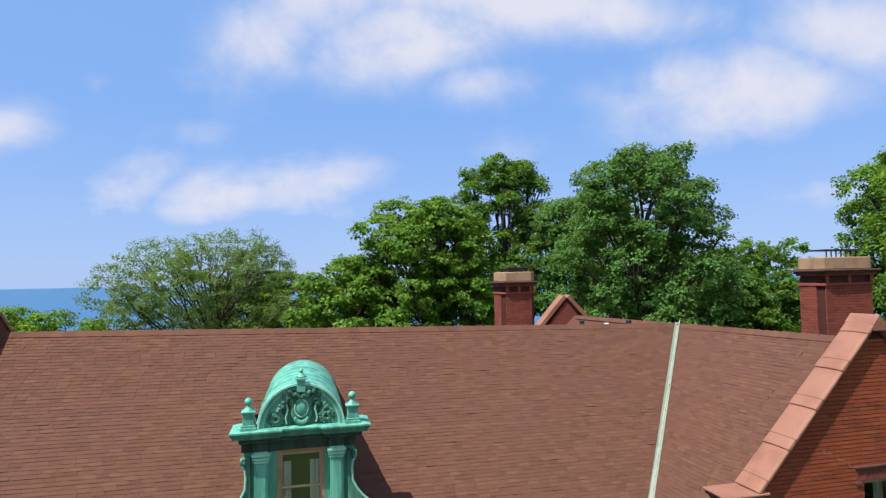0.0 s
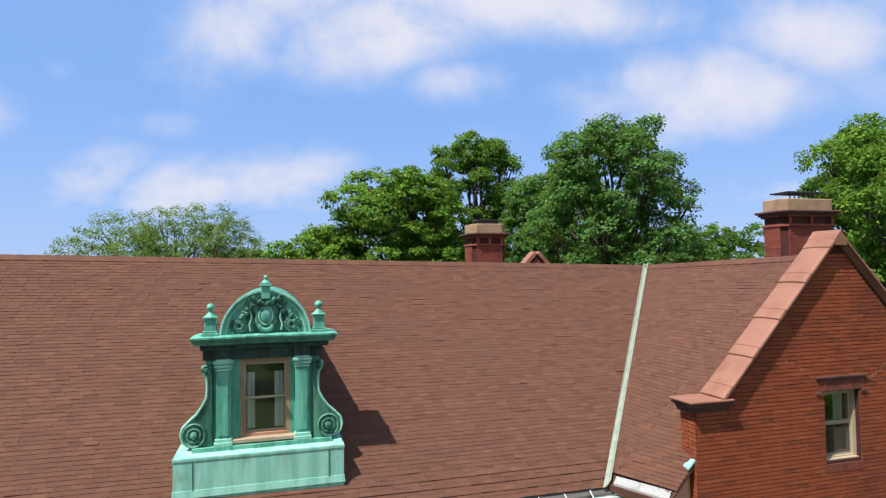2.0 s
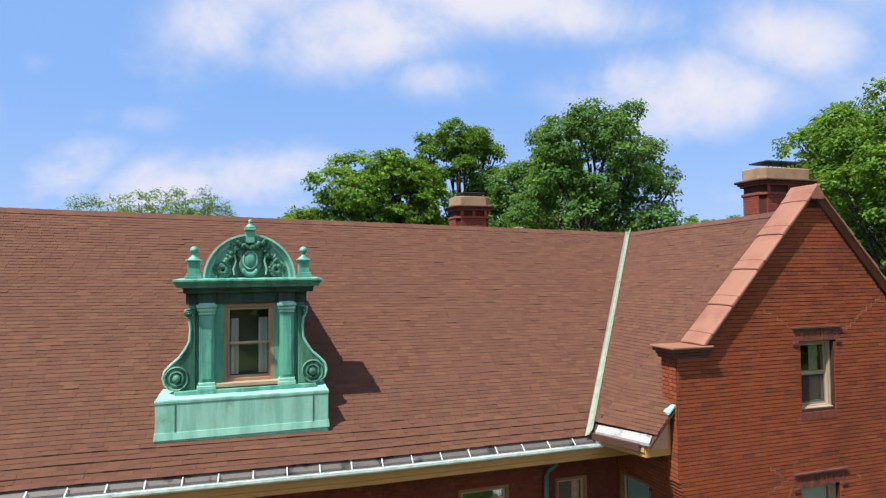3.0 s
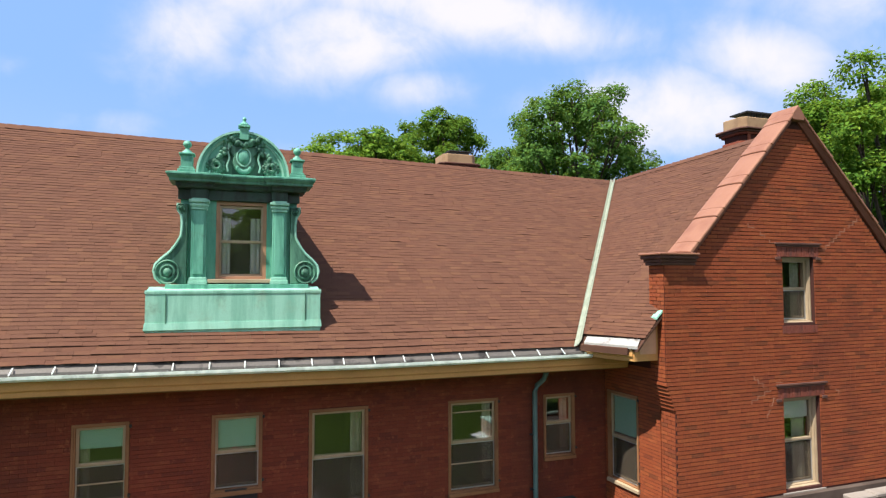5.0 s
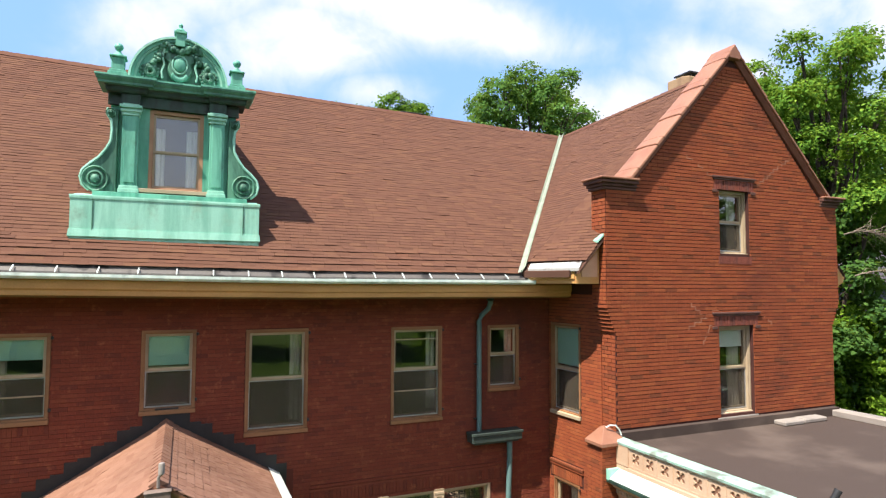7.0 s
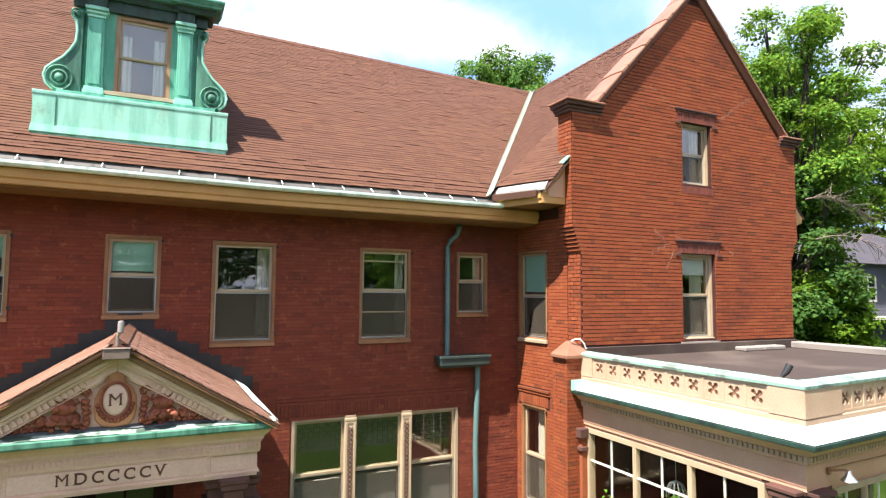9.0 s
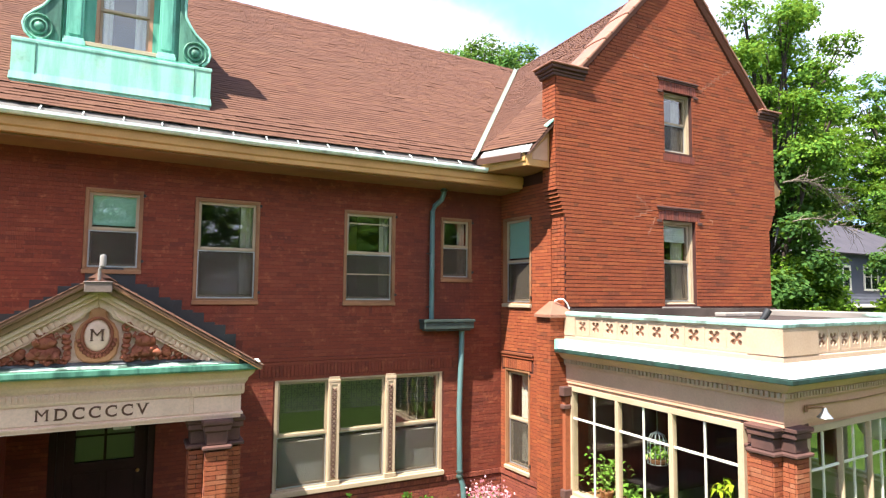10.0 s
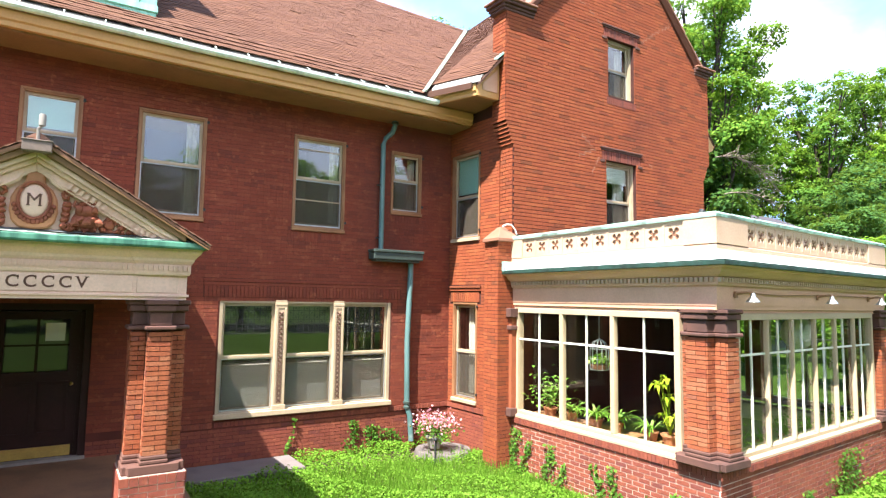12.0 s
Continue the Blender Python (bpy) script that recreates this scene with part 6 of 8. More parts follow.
def pierced_panel(w):
    """A plate with a four-lobed hole through it."""
    z0, z1, zc, d_, r_ = 4.05, 4.40, 4.225, 0.066, 0.039
    q = Shape()
    angs = sorted([2 * math.pi * i / 48 for i in range(48)] + [math.atan2(sz * (z1 - z0), sx * w) % (2 * math.pi) for sx in (-1, 1) for sz in (-1, 1)])
    inner_, outer_ = [], []
    for a_ in angs:
        f_ = (a_ % (math.pi / 2)) - math.pi / 4
        r = d_ * math.cos(f_) + math.sqrt(max(0.0, r_ * r_ - (d_ * math.sin(f_)) ** 2)) if abs(d_ * math.sin(f_)) < r_ else 0.036
        c_, s_ = math.cos(a_), math.sin(a_)
        m_ = min(w / 2 / max(1e-6, abs(c_)), (z1 - zc if s_ > 0 else zc - z0) / max(1e-6, abs(s_)))
        inner_.append((r * c_, zc + r * s_))
        outer_.append((m_ * c_, zc + m_ * s_))
    n_ = len(angs)
    v_ = [(x, -0.002, z) for x, z in outer_] + [(x, -0.002, z) for x, z in inner_] + [(x, 0.026, z) for x, z in inner_]
    f_ = []
    for i in range(n_):
        k = (i + 1) % n_
        f_ += [(i, k, n_ + k, n_ + i), (n_ + i, n_ + k, 2 * n_ + k, 2 * n_ + i)]
    q.add(v_, f_)
    return q


stile = Shape()
stile.box(-0.022, 0.022, -0.012, 0.0, 4.08, 4.365)
sme = stile.mesh("stile")
sme.materials.append(PALE_CREAM)
for M4, R4, first, last, step in ((SUN_L, ls, 0.75, 3.80, 0.339), (SUN_F, fs, 0.95, SUN_W - 0.9, 0.30)):
    pme_ = pierced_panel(step).mesh("pierced_panel")
    pme_.materials.append(PALE_CREAM)
    u = first
    while u < last + 0.05:
        shared("pierced_panel", pme_, tuple(M4 @ Vector((u, 0.0, 0.0))), sunroom, R4)
        shared("stile", sme, tuple(M4 @ Vector((u + step / 2, 0, 0))), sunroom, R4)
        end_u = u + step / 2
        u += step
    for z in (4.05, 4.365):
        s = Shape(M4)
        s.box(first - step / 2, end_u, -0.010, 0.0, z, z + 0.035)
        sp("rail", s, PALE_CREAM)
s = Shape(SUN_F)
s.box(-0.028, 0.80, -0.03, 0.06, 4.05, 4.40).box(SUN_W - 0.85, SUN_W + 0.02, -0.03, 0.06, 4.05, 4.40)
sp("corner_pedestal", s, PALE_CREAM)
s = Shape(SUN_L)
s.box(3.97, SUN_D + 0.028, -0.03, 0.06, 4.05, 4.40).box(0.28, 0.58, -0.03, 0.06, 4.05, 4.40)
sp("corner_pedestal", s, PALE_CREAM)
# flat roof
s = Shape()
s.slab([(7.62, GY), (7.62, 5.02), (CR[0] - 0.06, CR[1] + 0.08), (BACK[0] - 0.08, GY)], 4.22, 4.34)
flat = sp("flat_roof", s, FELT, "dark brown roofing felt with worn patches")
s = Shape()
s.box(7.7, 13.9, GY - 0.14, GY - 0.004, 4.33, 4.52)
sp("roof_upstand", s, FELT)
s = Shape()
s.box(BACK[0] - 0.30, BACK[0] + 0.05, 5.6, GY + 0.1, 4.33, 4.48)
sp("side_parapet", s, CONCRETE, "pale grey parapet kerb", bevel=0.02)
for x0, x1, y0, y1 in ((11.75, 12.35, 8.92, 9.20), (12.40, 13.1, 8.95, 9.25)):
    s = Shape()
    s.box(x0, x1, y0, y1, 4.34, 4.43)
    solid("roof_slab", s, CONCRETE, "broken pale concrete slab lying on the flat roof", "slab", bevel=0.02)
sp_ = thing("roof_spotlight", (8.05, 5.55, 4.34), "black spotlight lying at the corner of the flat roof", "lamp")
s = Shape()
s.box(7.95, 8.13, 5.50, 5.62, 4.34, 4.42)
part("foot", s, IRON, sp_, bevel=0.01)
s = Shape()
s.tube([(8.06, 5.55, 4.45), (8.11, 5.52, 4.51), (8.16, 5.50, 4.60)], [0.025, 0.045, 0.05], 10)
part("lamp_head", s, IRON, sp_, smooth=True)
# ceiling
s = Shape()
s.slab([(7.7, GY), (7.7, 5.1), (CR[0] - 0.1, CR[1] + 0.15), (BACK[0] - 0.1, GY)], 3.16, 3.22)
sp("sun_room_ceiling", s, INNER)
def glazing(M4, u0, u1, bays, name, thin=0.04, deep=0.13):
    """A wall of windows: frame, thick mullions, one transom and a thin upright in each bay."""
    w = thing(name, tuple(M4 @ Vector(((u0 + u1) / 2, 0.1, 1.2))), "cream-framed glazing of the sun room", "window", kind="structure")
    f = Shape(M4)
    f.box(u0, u0 + 0.11, 0.03, 0.16, 1.21, 3.13).box(u1 - 0.09, u1, 0.03, 0.16, 1.21, 3.13).box(u0 + 0.11, u1 - 0.09, 0.03, 0.16, 3.04, 3.13).box(u0 + 0.11, u1 - 0.09, 0.03, 0.16, 1.21, 1.27)
    part("window_frame", f, FRAME_CREAM, w, bevel=0.006)
    a, b = u0 + 0.11, u1 - 0.09
    step = (b - a) / bays
    for i in range(bays):
        x0, x1 = a + i * step, a + (i + 1) * step
        if i:
            m = Shape(M4)
            m.box(x0 - thin, x0 + thin, 0.035, deep, 1.27, 3.04).box(x0 - 0.02, x0 + 0.02, 0.022, 0.04, 1.27, 3.04)
            part("mullion", m, FRAME_CREAM, w, bevel=0.006)
        lo, hi = x0 + (thin if i else 0), x1 - (thin if i < bays - 1 else 0)
        mid = (lo + hi) / 2
        s = Shape(M4)
        s.box(lo, hi, 0.065, 0.09, 2.545, 2.575).box(mid - 0.012, mid + 0.012, 0.065, 0.09, 1.27, 2.545).box(mid - 0.012, mid + 0.012, 0.065, 0.09, 2.575, 3.04)
        part("glazing_bar", s, WHITE_SASH, w)
        for p0, p1 in ((lo, mid - 0.013), (mid + 0.013, hi)):
            pane(w, M4, p0, p1, 0.078, 1.27, 2.545, GLASS_SUN)
            pane(w, M4, p0, p1, 0.078, 2.575, 3.04, GLASS_SUN)
    return w


glazing(SUN_L, 0.30, 3.84, 3, "window_20")
SUN_E = Matrix.Translation((CR[0], CR[1], 0)) @ Matrix.Rotation(math.atan2(BACK[1] - CR[1], BACK[0] - CR[0]), 4, "Z")
east_l = math.hypot(BACK[0] - CR[0], BACK[1] - CR[1])
glazing(SUN_E, 0.62, 2.35, 2, "window_22", 0.026, 0.09)
glazing(SUN_E, 2.72, east_l - 0.05, 1, "window_23", 0.026, 0.09)
s = Shape(SUN_E)
s.box(2.35, 2.72, 0.0, 0.30, 1.215, 3.12)
sp("side_pier", s, BRICK_PIER)
glazing(SUN_F, 0.52, SUN_W - 0.62, 6, "window_21", 0.026, 0.09)
# brick piers of the sun room
SUN_PIERS = []
for cx0, cx1, cy0, cy1 in ((7.47, 8.07, 4.86, 5.50), (CR[0] - 0.62, CR[0] + 0.02, CR[1] - 0.06, CR[1] + 0.54)):
    pr = thing("brick_pier", ((cx0 + cx1) / 2, (cy0 + cy1) / 2, 1.2), "orange-red brick corner pier with rebated corners and dark stone cap", "pier", "sun room piers")
    sh = pier(pr, cx0, cx1, cy0, cy1, 1.36, 2.83, BRICK_PIER)
    SUN_PIERS.append((cx0, cx1, cy0, cy1, sh))
half = thing("half_pier", (7.5, 9.1, 1.2), "narrow sandstone half pier against the brick buttress", "pier")
for nm, a, b, e in (("base_stone", 1.15, 1.30, 0.05), ("necking", 2.72, 2.80, 0.04), ("cap_stone", 2.95, 3.12, 0.06)):
    s = Shape()
    s.box(7.46 - e, 7.7, 8.98 - e * 0.6, 9.1, a, b)
    part(nm, s, SANDSTONE, half, bevel=0.012)
s = Shape()
s.box(7.47, 7.7, 8.99, 9.1, 1.30, 2.95)
part("shaft", s, BRICK_PIER, half)
# buttress with pyramid cap
BUT = (7.20, 7.72, 9.06, 9.50)
but = thing("buttress", (7.45, 9.25, GROUND), "square red brick buttress with a terracotta pyramid cap", "buttress")
s = Shape()
s.box(BUT[0] + 0.02, BUT[1], BUT[2] + 0.02, BUT[3], GROUND - 0.2, 4.38)
but_core = part("core", s, MORTAR, but)
s = Shape()
s.box(BUT[0] - 0.05, BUT[1] + 0.02, BUT[2] - 0.05, BUT[3], 4.36, 4.42)
x0, x1, y0, y1 = BUT[0] - 0.05, BUT[1] + 0.02, BUT[2] - 0.05, BUT[3]
s.add([(x0, y0, 4.42), (x1, y0, 4.42), (x1, y1, 4.42), (x0, y1, 4.42), ((x0 + x1) / 2 - 0.05, y0 + 0.24, 4.66), ((x0 + x1) / 2 + 0.05, y0 + 0.24, 4.66), ((x0 + x1) / 2 + 0.05, y0 + 0.34, 4.66), ((x0 + x1) / 2 - 0.05, y0 + 0.34, 4.66)],
      [(0, 1, 5, 4), (1, 2, 6, 5), (2, 3, 7, 6), (3, 0, 4, 7), (4, 5, 6, 7)])
part("cap", s, TERRACOTTA, but, "terracotta pyramid cap", bevel=0.01)
s = Shape()
s.tube([(7.40, 9.2, 4.66), (7.46, 9.16, 4.70), (7.55, 9.12, 4.70), (7.62, 9.10, 4.62), (7.66, 9.09, 4.52)], 0.014, 6)
part("cable", s, METAL_WHITE, but, smooth=True)
s = Shape()
s.box(7.28, 7.56, 8.99, 9.055, 3.80, 3.98)
part("flashing", s, COPPER_PALE, but, "pale green copper flashing")
# wall lamps under the cornice
for u in (0.55, 3.15, 5.35):
    wl = thing("wall_lamp", tuple(SUN_F @ Vector((u, 0, 3.4))), "white enamel goose-neck wall lamp on the frieze", "lamp", "wall lamps")
    s = Shape(SUN_F)
    s.box(u - 0.12, u - 0.06, -0.03, -0.008, 3.34, 3.43)
    part("back_plate", s, TAN, wl, bevel=0.005)
    s = Shape(SUN_F)
    s.tube([(u - 0.09, -0.02, 3.39), (u - 0.06, -0.10, 3.41), (u, -0.16, 3.42), (u + 0.03, -0.18, 3.40)], 0.016, 8)
    part("arm", s, TAN, wl, smooth=True)
    s = Shape(SUN_F)
    s.lathe([(0.022, 0.0), (0.03, -0.02), (0.035, -0.05), (0.09, -0.12), (0.088, -0.125), (0.03, -0.055), (0.01, -0.05)], (u + 0.03, -0.18, 3.41), 16)
    part("shade", s, STEEL, wl, "dull grey metal shade", smooth=True)
s = Shape(SUN_F)
s.tube([(0.5, -0.015, 3.42), (1.8, -0.015, 3.395), (3.1, -0.015, 3.42), (5.3, -0.015, 3.42)], 0.008, 5)
solid("lamp_cable", s, TAN, "thin painted cable joining the wall lamps", "cable")

# ---- chimneys ----
def chimney(x0, x1, y0, y1, z0, z1, label, rail=False):
    ch = thing("chimney", ((x0 + x1) / 2, (y0 + y1) / 2, z0), label, "chimney", "chimneys")

    def octo(e, a, b, c=0.16):
        s = Shape()
        X0, X1, Y0, Y1 = x0 - e, x1 + e, y0 - e, y1 + e
        s.slab([(X0 + c, Y0), (X1 - c, Y0), (X1, Y0 + c), (X1, Y1 - c), (X1 - c, Y1), (X0 + c, Y1), (X0, Y1 - c), (X0, Y0 + c)], a, b)
        return s
    core = part("shaft", octo(-0.02, z0, z1 - 0.42), MORTAR, ch)
    part("band", octo(0.03, z1 - 0.80, z1 - 0.72), BRICK_BASE, ch, bevel=0.01)
    part("band", octo(0.05, z1 - 0.52, z1 - 0.46), BRICK_BASE, ch, bevel=0.01)
    part("cornice", octo(0.10, z1 - 0.46, z1 - 0.40), SANDSTONE, ch, bevel=0.01)
    part("cornice", octo(0.16, z1 - 0.40, z1 - 0.34), SANDSTONE, ch, bevel=0.015)
    part("crown", octo(0.0, z1 - 0.34, z1), plain("buff_stone", (0.36, 0.24, 0.14), (0.27, 0.17, 0.10), 3, 0.85), ch, "buff stone crown", bevel=0.02)
    # bricks of the stack, one mesh for each face that shows
    z = max(z0, z1 - 3.5)
    rr = random.Random(int(x0 * 10))
    faces = Shape()
    while z < z1 - 0.86:
        for a, b, fixed, axis in ((x0 + 0.16, x1 - 0.16, y0, 0), (y0 + 0.16, y1 - 0.16, x0, 1)):
            n = max(2, int((b - a) / 0.22))
            off = 0.5 * (round(z / 0.075) % 2)
            for i in range(-1, n + 1):
                p, q = max(a, a + (i + off) * (b - a) / n), min(b, a + (i + 1 + off) * (b - a) / n) - 0.01
                if q - p < 0.03:
                    continue
                d = rr.uniform(0.0, 0.004)
                faces.box(p, q, fixed - d, fixed + 0.03, z, z + 0.065) if axis == 0 else faces.box(fixed - d, fixed + 0.03, p, q, z, z + 0.065)
        z += 0.075
    tagged(part("bricks", faces, BRICK_BASE, ch), kind="stuff")
    for x in (x0 + 0.2, (x0 + x1) / 2, x1 - 0.2):
        s = Shape()
        s.box(x - 0.05, x + 0.05, y0 - 0.03, y0, z1 - 0.72, z1 - 0.52)
        part("strip", s, BRICK_BASE, ch)
    if rail:
        s = Shape()
        for x in [x0 + 0.45 + i * (x1 - x0 - 0.9) / 6 for i in range(7)]:
            s.box(x - 0.012, x + 0.012, y0 + 0.2, y0 + 0.224, z1, z1 + 0.18)
        s.box(x0 + 0.3, x1 - 0.3, y0 + 0.12, y1 - 0.12, z1 + 0.18, z1 + 0.22)
        part("rain_cap", s, IRON, ch, "black metal rain cap")
    else:
        s = Shape()
        s.box(x0 + 0.35, x1 - 0.2, y0 + 0.25, y1 - 0.25, z1, z1 + 0.13).box(x0 + 0.28, x1 - 0.13, y0 + 0.18, y1 - 0.18, z1 + 0.13, z1 + 0.17)
        part("rain_cap", s, IRON, ch, "black metal rain cap", bevel=0.01)
    return ch


chimney(14.05, 15.95, 13.6, 14.5, GROUND - 0.3, 13.60, "broad red brick chimney with moulded bands and iron rain cap", True)
chimney(7.12, 8.42, 20.4, 21.5, GROUND - 0.3, 13.40, "red brick chimney with a buff stone crown")
# coping of the far gable behind the ridge, and small roof vents
far_c = thing("far_gable_coping", (10.6, 22.5, 11.5), "red terracotta coping on the far gable", "coping")
s = Shape()
slanted(s, (8.2, 9.9), (10.45, 12.35), [(22.2, 0.0), (22.2, 0.16), (22.7, 0.16), (22.7, 0.0)], [(22.2, 0.0), (22.2, 0.16), (22.7, 0.16), (22.7, 0.0)])
part("rake", s, TERRACOTTA, far_c, bevel=0.01)
s = Shape()
slanted(s, (12.7, 9.9), (10.45, 12.35), [(22.2, 0.0), (22.2, 0.16), (22.7, 0.16), (22.7, 0.0)], [(22.2, 0.0), (22.2, 0.16), (22.7, 0.16), (22.7, 0.0)])
part("rake", s, TERRACOTTA, far_c, bevel=0.01)
s = Shape()
s.prism([(8.4, 9.8), (12.5, 9.8), (10.45, 12.2)], 22.25, 22.6)
part("gable_brick", s, BRICK_BASE, far_c)
for nm, x, y, h, m in (("roof_vent", 10.3, 20.6, 0.16, IRON), ("roof_vent", 10.45, 19.0, 0.12, METAL_WHITE), ("roof_vent", 10.6, 17.8, 0.28, IRON)):
    s = Shape()
    s.lathe([(0.09, 0.0), (0.09, h), (0.07, h + 0.02)], (x, y, wing_ridge_z(y) - 0.25), 10)
    solid(nm, s, m, "small round roof vent near the ridge" if m is IRON else "small white roof vent near the ridge", "vent", smooth=True)

# ---- trees ----
def leaf_mesh(name, centres, normals, size, rng, mat, slim=0.62):
    """Many small leaves in one mesh: a folded rhombus each."""
    n = len(centres)
    nrm = normals / (np.linalg.norm(normals, axis=1, keepdims=True) + 1e-9)
    ref = rng.normal(size=(n, 3))
    a = np.cross(nrm, ref)
    a /= np.linalg.norm(a, axis=1, keepdims=True) + 1e-9
    b = np.cross(nrm, a)
    s = size * rng.uniform(0.6, 1.25, size=(n, 1))
    fold = nrm * s * 0.12
    v = np.stack([centres - a * s * 0.5, centres - b * s * slim * 0.5 + fold, centres + a * s * 0.5, centres + b * s * slim * 0.5 + fold], axis=1).reshape(-1, 3)
    me = bpy.data.meshes.new(name)
    me.vertices.add(4 * n)
    me.vertices.foreach_set("co", v.astype(np.float32).ravel())
    me.loops.add(4 * n)
    me.loops.foreach_set("vertex_index", np.arange(4 * n, dtype=np.int32))
    me.polygons.add(n)
    me.polygons.foreach_set("loop_start", np.arange(0, 4 * n, 4, dtype=np.int32))
    me.polygons.foreach_set("loop_total", np.full(n, 4, dtype=np.int32))
    me.update(calc_edges=True)
    me.materials.append(mat)
    return me


def tree(x, y, height, radius, mat, label, seed, leaves=24000, size=0.27, low=0.25, lobes=26, clump=0.55, squash=1.0, bare=0.0, category="tree", trunk_r=None, lobe=(0.22, 0.36)):
    rng = np.random.default_rng(seed)
    rr = random.Random(seed)
    t = thing("tree", (x, y, GROUND), label, category)
    z0, ztop = GROUND + height * low, GROUND + height
    mid, hz = (z0 + ztop) / 2, (ztop - z0) / 2
    # limbs
    w = Shape()
    tr = trunk_r or height * 0.018
    lean = (rr.uniform(-0.4, 0.4), rr.uniform(-0.4, 0.4))
    spine = [(x + lean[0] * k / 5 + rr.uniform(-0.1, 0.1), y + lean[1] * k / 5, GROUND - 0.2 + (height * 0.8) * k / 5) for k in range(6)]
    w.tube(spine, [tr, tr * 0.85, tr * 0.7, tr * 0.52, tr * 0.34, tr * 0.15], 9)
    centres = []
    for k in range(lobes):
        g = 2.399963 * k + rr.uniform(-0.4, 0.4)
        f = (k + 0.5) / lobes
        zz = -0.9 + 1.85 * f
        ring_r = math.sqrt(max(0.05, 1 - (zz * zz if zz < 0 else abs(zz) ** 3.4))) * (rr.uniform(0.55, 0.86) if k % 4 else rr.uniform(0.1, 0.5))
        c = Vector((x + radius * ring_r * math.cos(g), y + radius * ring_r * math.sin(g), mid + hz * zz * 0.86))
        centres.append((c, radius * rr.uniform(*lobe)))
        base = Vector(spine[min(4, 1 + int(3.2 * f))])
        m1 = base.lerp(c, 0.45) + Vector((rr.uniform(-0.4, 0.4), rr.uniform(-0.4, 0.4), rr.uniform(-0.2, 0.5)))
        w.tube([tuple(base), tuple(m1), tuple(base.lerp(c, 0.8) + Vector((0, 0, rr.uniform(-0.2, 0.3)))), tuple(c)], [tr * 0.32, tr * 0.22, tr * 0.12, tr * 0.05], 6)
        for q in range(3):
            e = c + Vector((rr.gauss(0, 1), rr.gauss(0, 1), rr.gauss(0.2, 0.8))) * min(0.5, radius * 0.1)
            w.tube([tuple(base.lerp(c, 0.75)), tuple(c.lerp(e, 0.5) + Vector((0, 0, 0.1))), tuple(e)], [tr * 0.1, tr * 0.07, tr * 0.03], 5)
    part("trunk", w, BARK, t, smooth=True)
    # leaves in clumps on each lobe's shell, thick above and thin below
    wts = np.array([r ** 2 for _, r in centres])
    wts /= wts.sum()
    C = np.array([tuple(c) for c, _ in centres])
    Rr = np.array([r for _, r in centres])
    per = 30
    nclump = int(leaves / per)
    pick = rng.choice(len(centres), size=nclump, p=wts)
    d = rng.normal(size=(nclump, 3))
    d[:, 2] += 0.35
    d /= np.linalg.norm(d, axis=1, keepdims=True)
    cc = C[pick] + d * (Rr[pick] * rng.uniform(0.72, 1.04, nclump))[:, None] * np.array([1, 1, squash * 0.8])
    keep = rng.random(nclump) > bare
    cc, d = cc[keep], d[keep]
    off = np.clip(rng.normal(size=(len(cc) * per, 3)), -1.7, 1.7) * clump * np.array([0.5, 0.5, 0.26])
    P = np.repeat(cc, per, axis=0) + off
    N = np.repeat(d, per, axis=0) * 0.7 + rng.normal(size=(len(cc) * per, 3)) * 0.4 + np.array([0, 0, 0.6])
    me = leaf_mesh("crown", P, N, size, rng, mat)
    ob = new("crown", me)
    ob.parent = t
    ob.matrix_parent_inverse = Matrix.Translation(-t.location)
    return t


tree(-7.8, 55, 17.0, 10.0, LEAF_GREY, "spreading grey-green tree with thin feathery branches near the lake", 11, 70000, 0.20, 0.35, 90, 0.55, 1.0, 0.15, lobe=(0.14, 0.26))
tree(-26.0, 55, 13.4, 2.4, LEAF_DARK, "dark green tree at the lake edge", 12, 9000, 0.30, 0.3, 16)
tree(-18.8, 50, 11.6, 4.4, LEAF_BRIGHT, "low light green tree below the bank", 13, 16000, 0.28, 0.3, 26, 0.6, 0.8)
tree(-2.2, 60, 14.6, 3.6, LEAF_BRIGHT, "slim light green tree near the lake", 14, 18000, 0.30, 0.25, 26)
tree(-5.6, 63, 13.6, 4.2, LEAF, "low green tree near the lake", 39, 18000, 0.30, 0.2, 26)
tree(8.3, 38.5, 19.0, 5.2, LEAF_MAPLE, "dense bright green maple behind the house", 15, 80000, 0.25, 0.25, 80, 0.45, lobe=(0.17, 0.30))
tree(3.0, 39, 15.2, 3.6, LEAF_MAPLE, "smaller green maple behind the house", 16, 26000, 0.28, 0.28, 30, 0.5)
tree(17.6, 50, 24.4, 5.0, LEAF, "tall narrow green oak with an open crown", 17, 60000, 0.27, 0.3, 56, 0.55, 1.0, 0.04, lobe=(0.17, 0.28))
tree(33.0, 52, 17.0, 5.0, LEAF, "green tree behind the large oak", 40, 30000, 0.32, 0.1, 36, 0.6)
tree(21.3, 34, 22.0, 6.7, LEAF_OAK, "large dark green oak with gaps in its crown", 18, 84000, 0.23, 0.22, 66, 0.50, 1.0, 0.10, lobe=(0.15, 0.25))
tree(22.0, 43, 20.6, 4.8, LEAF_OAK, "dark green oak standing among taller trees", 19, 44000, 0.28, 0.2, 46)
tree(54.0, 62, 17.0, 6.5, LEAF, "green tree far behind the house", 20, 26000, 0.36, 0.2, 34)
tree(44.5, 60, 16.0, 5.6, LEAF_DARK, "dark green tree far behind the house", 21, 22000, 0.36, 0.2, 28)
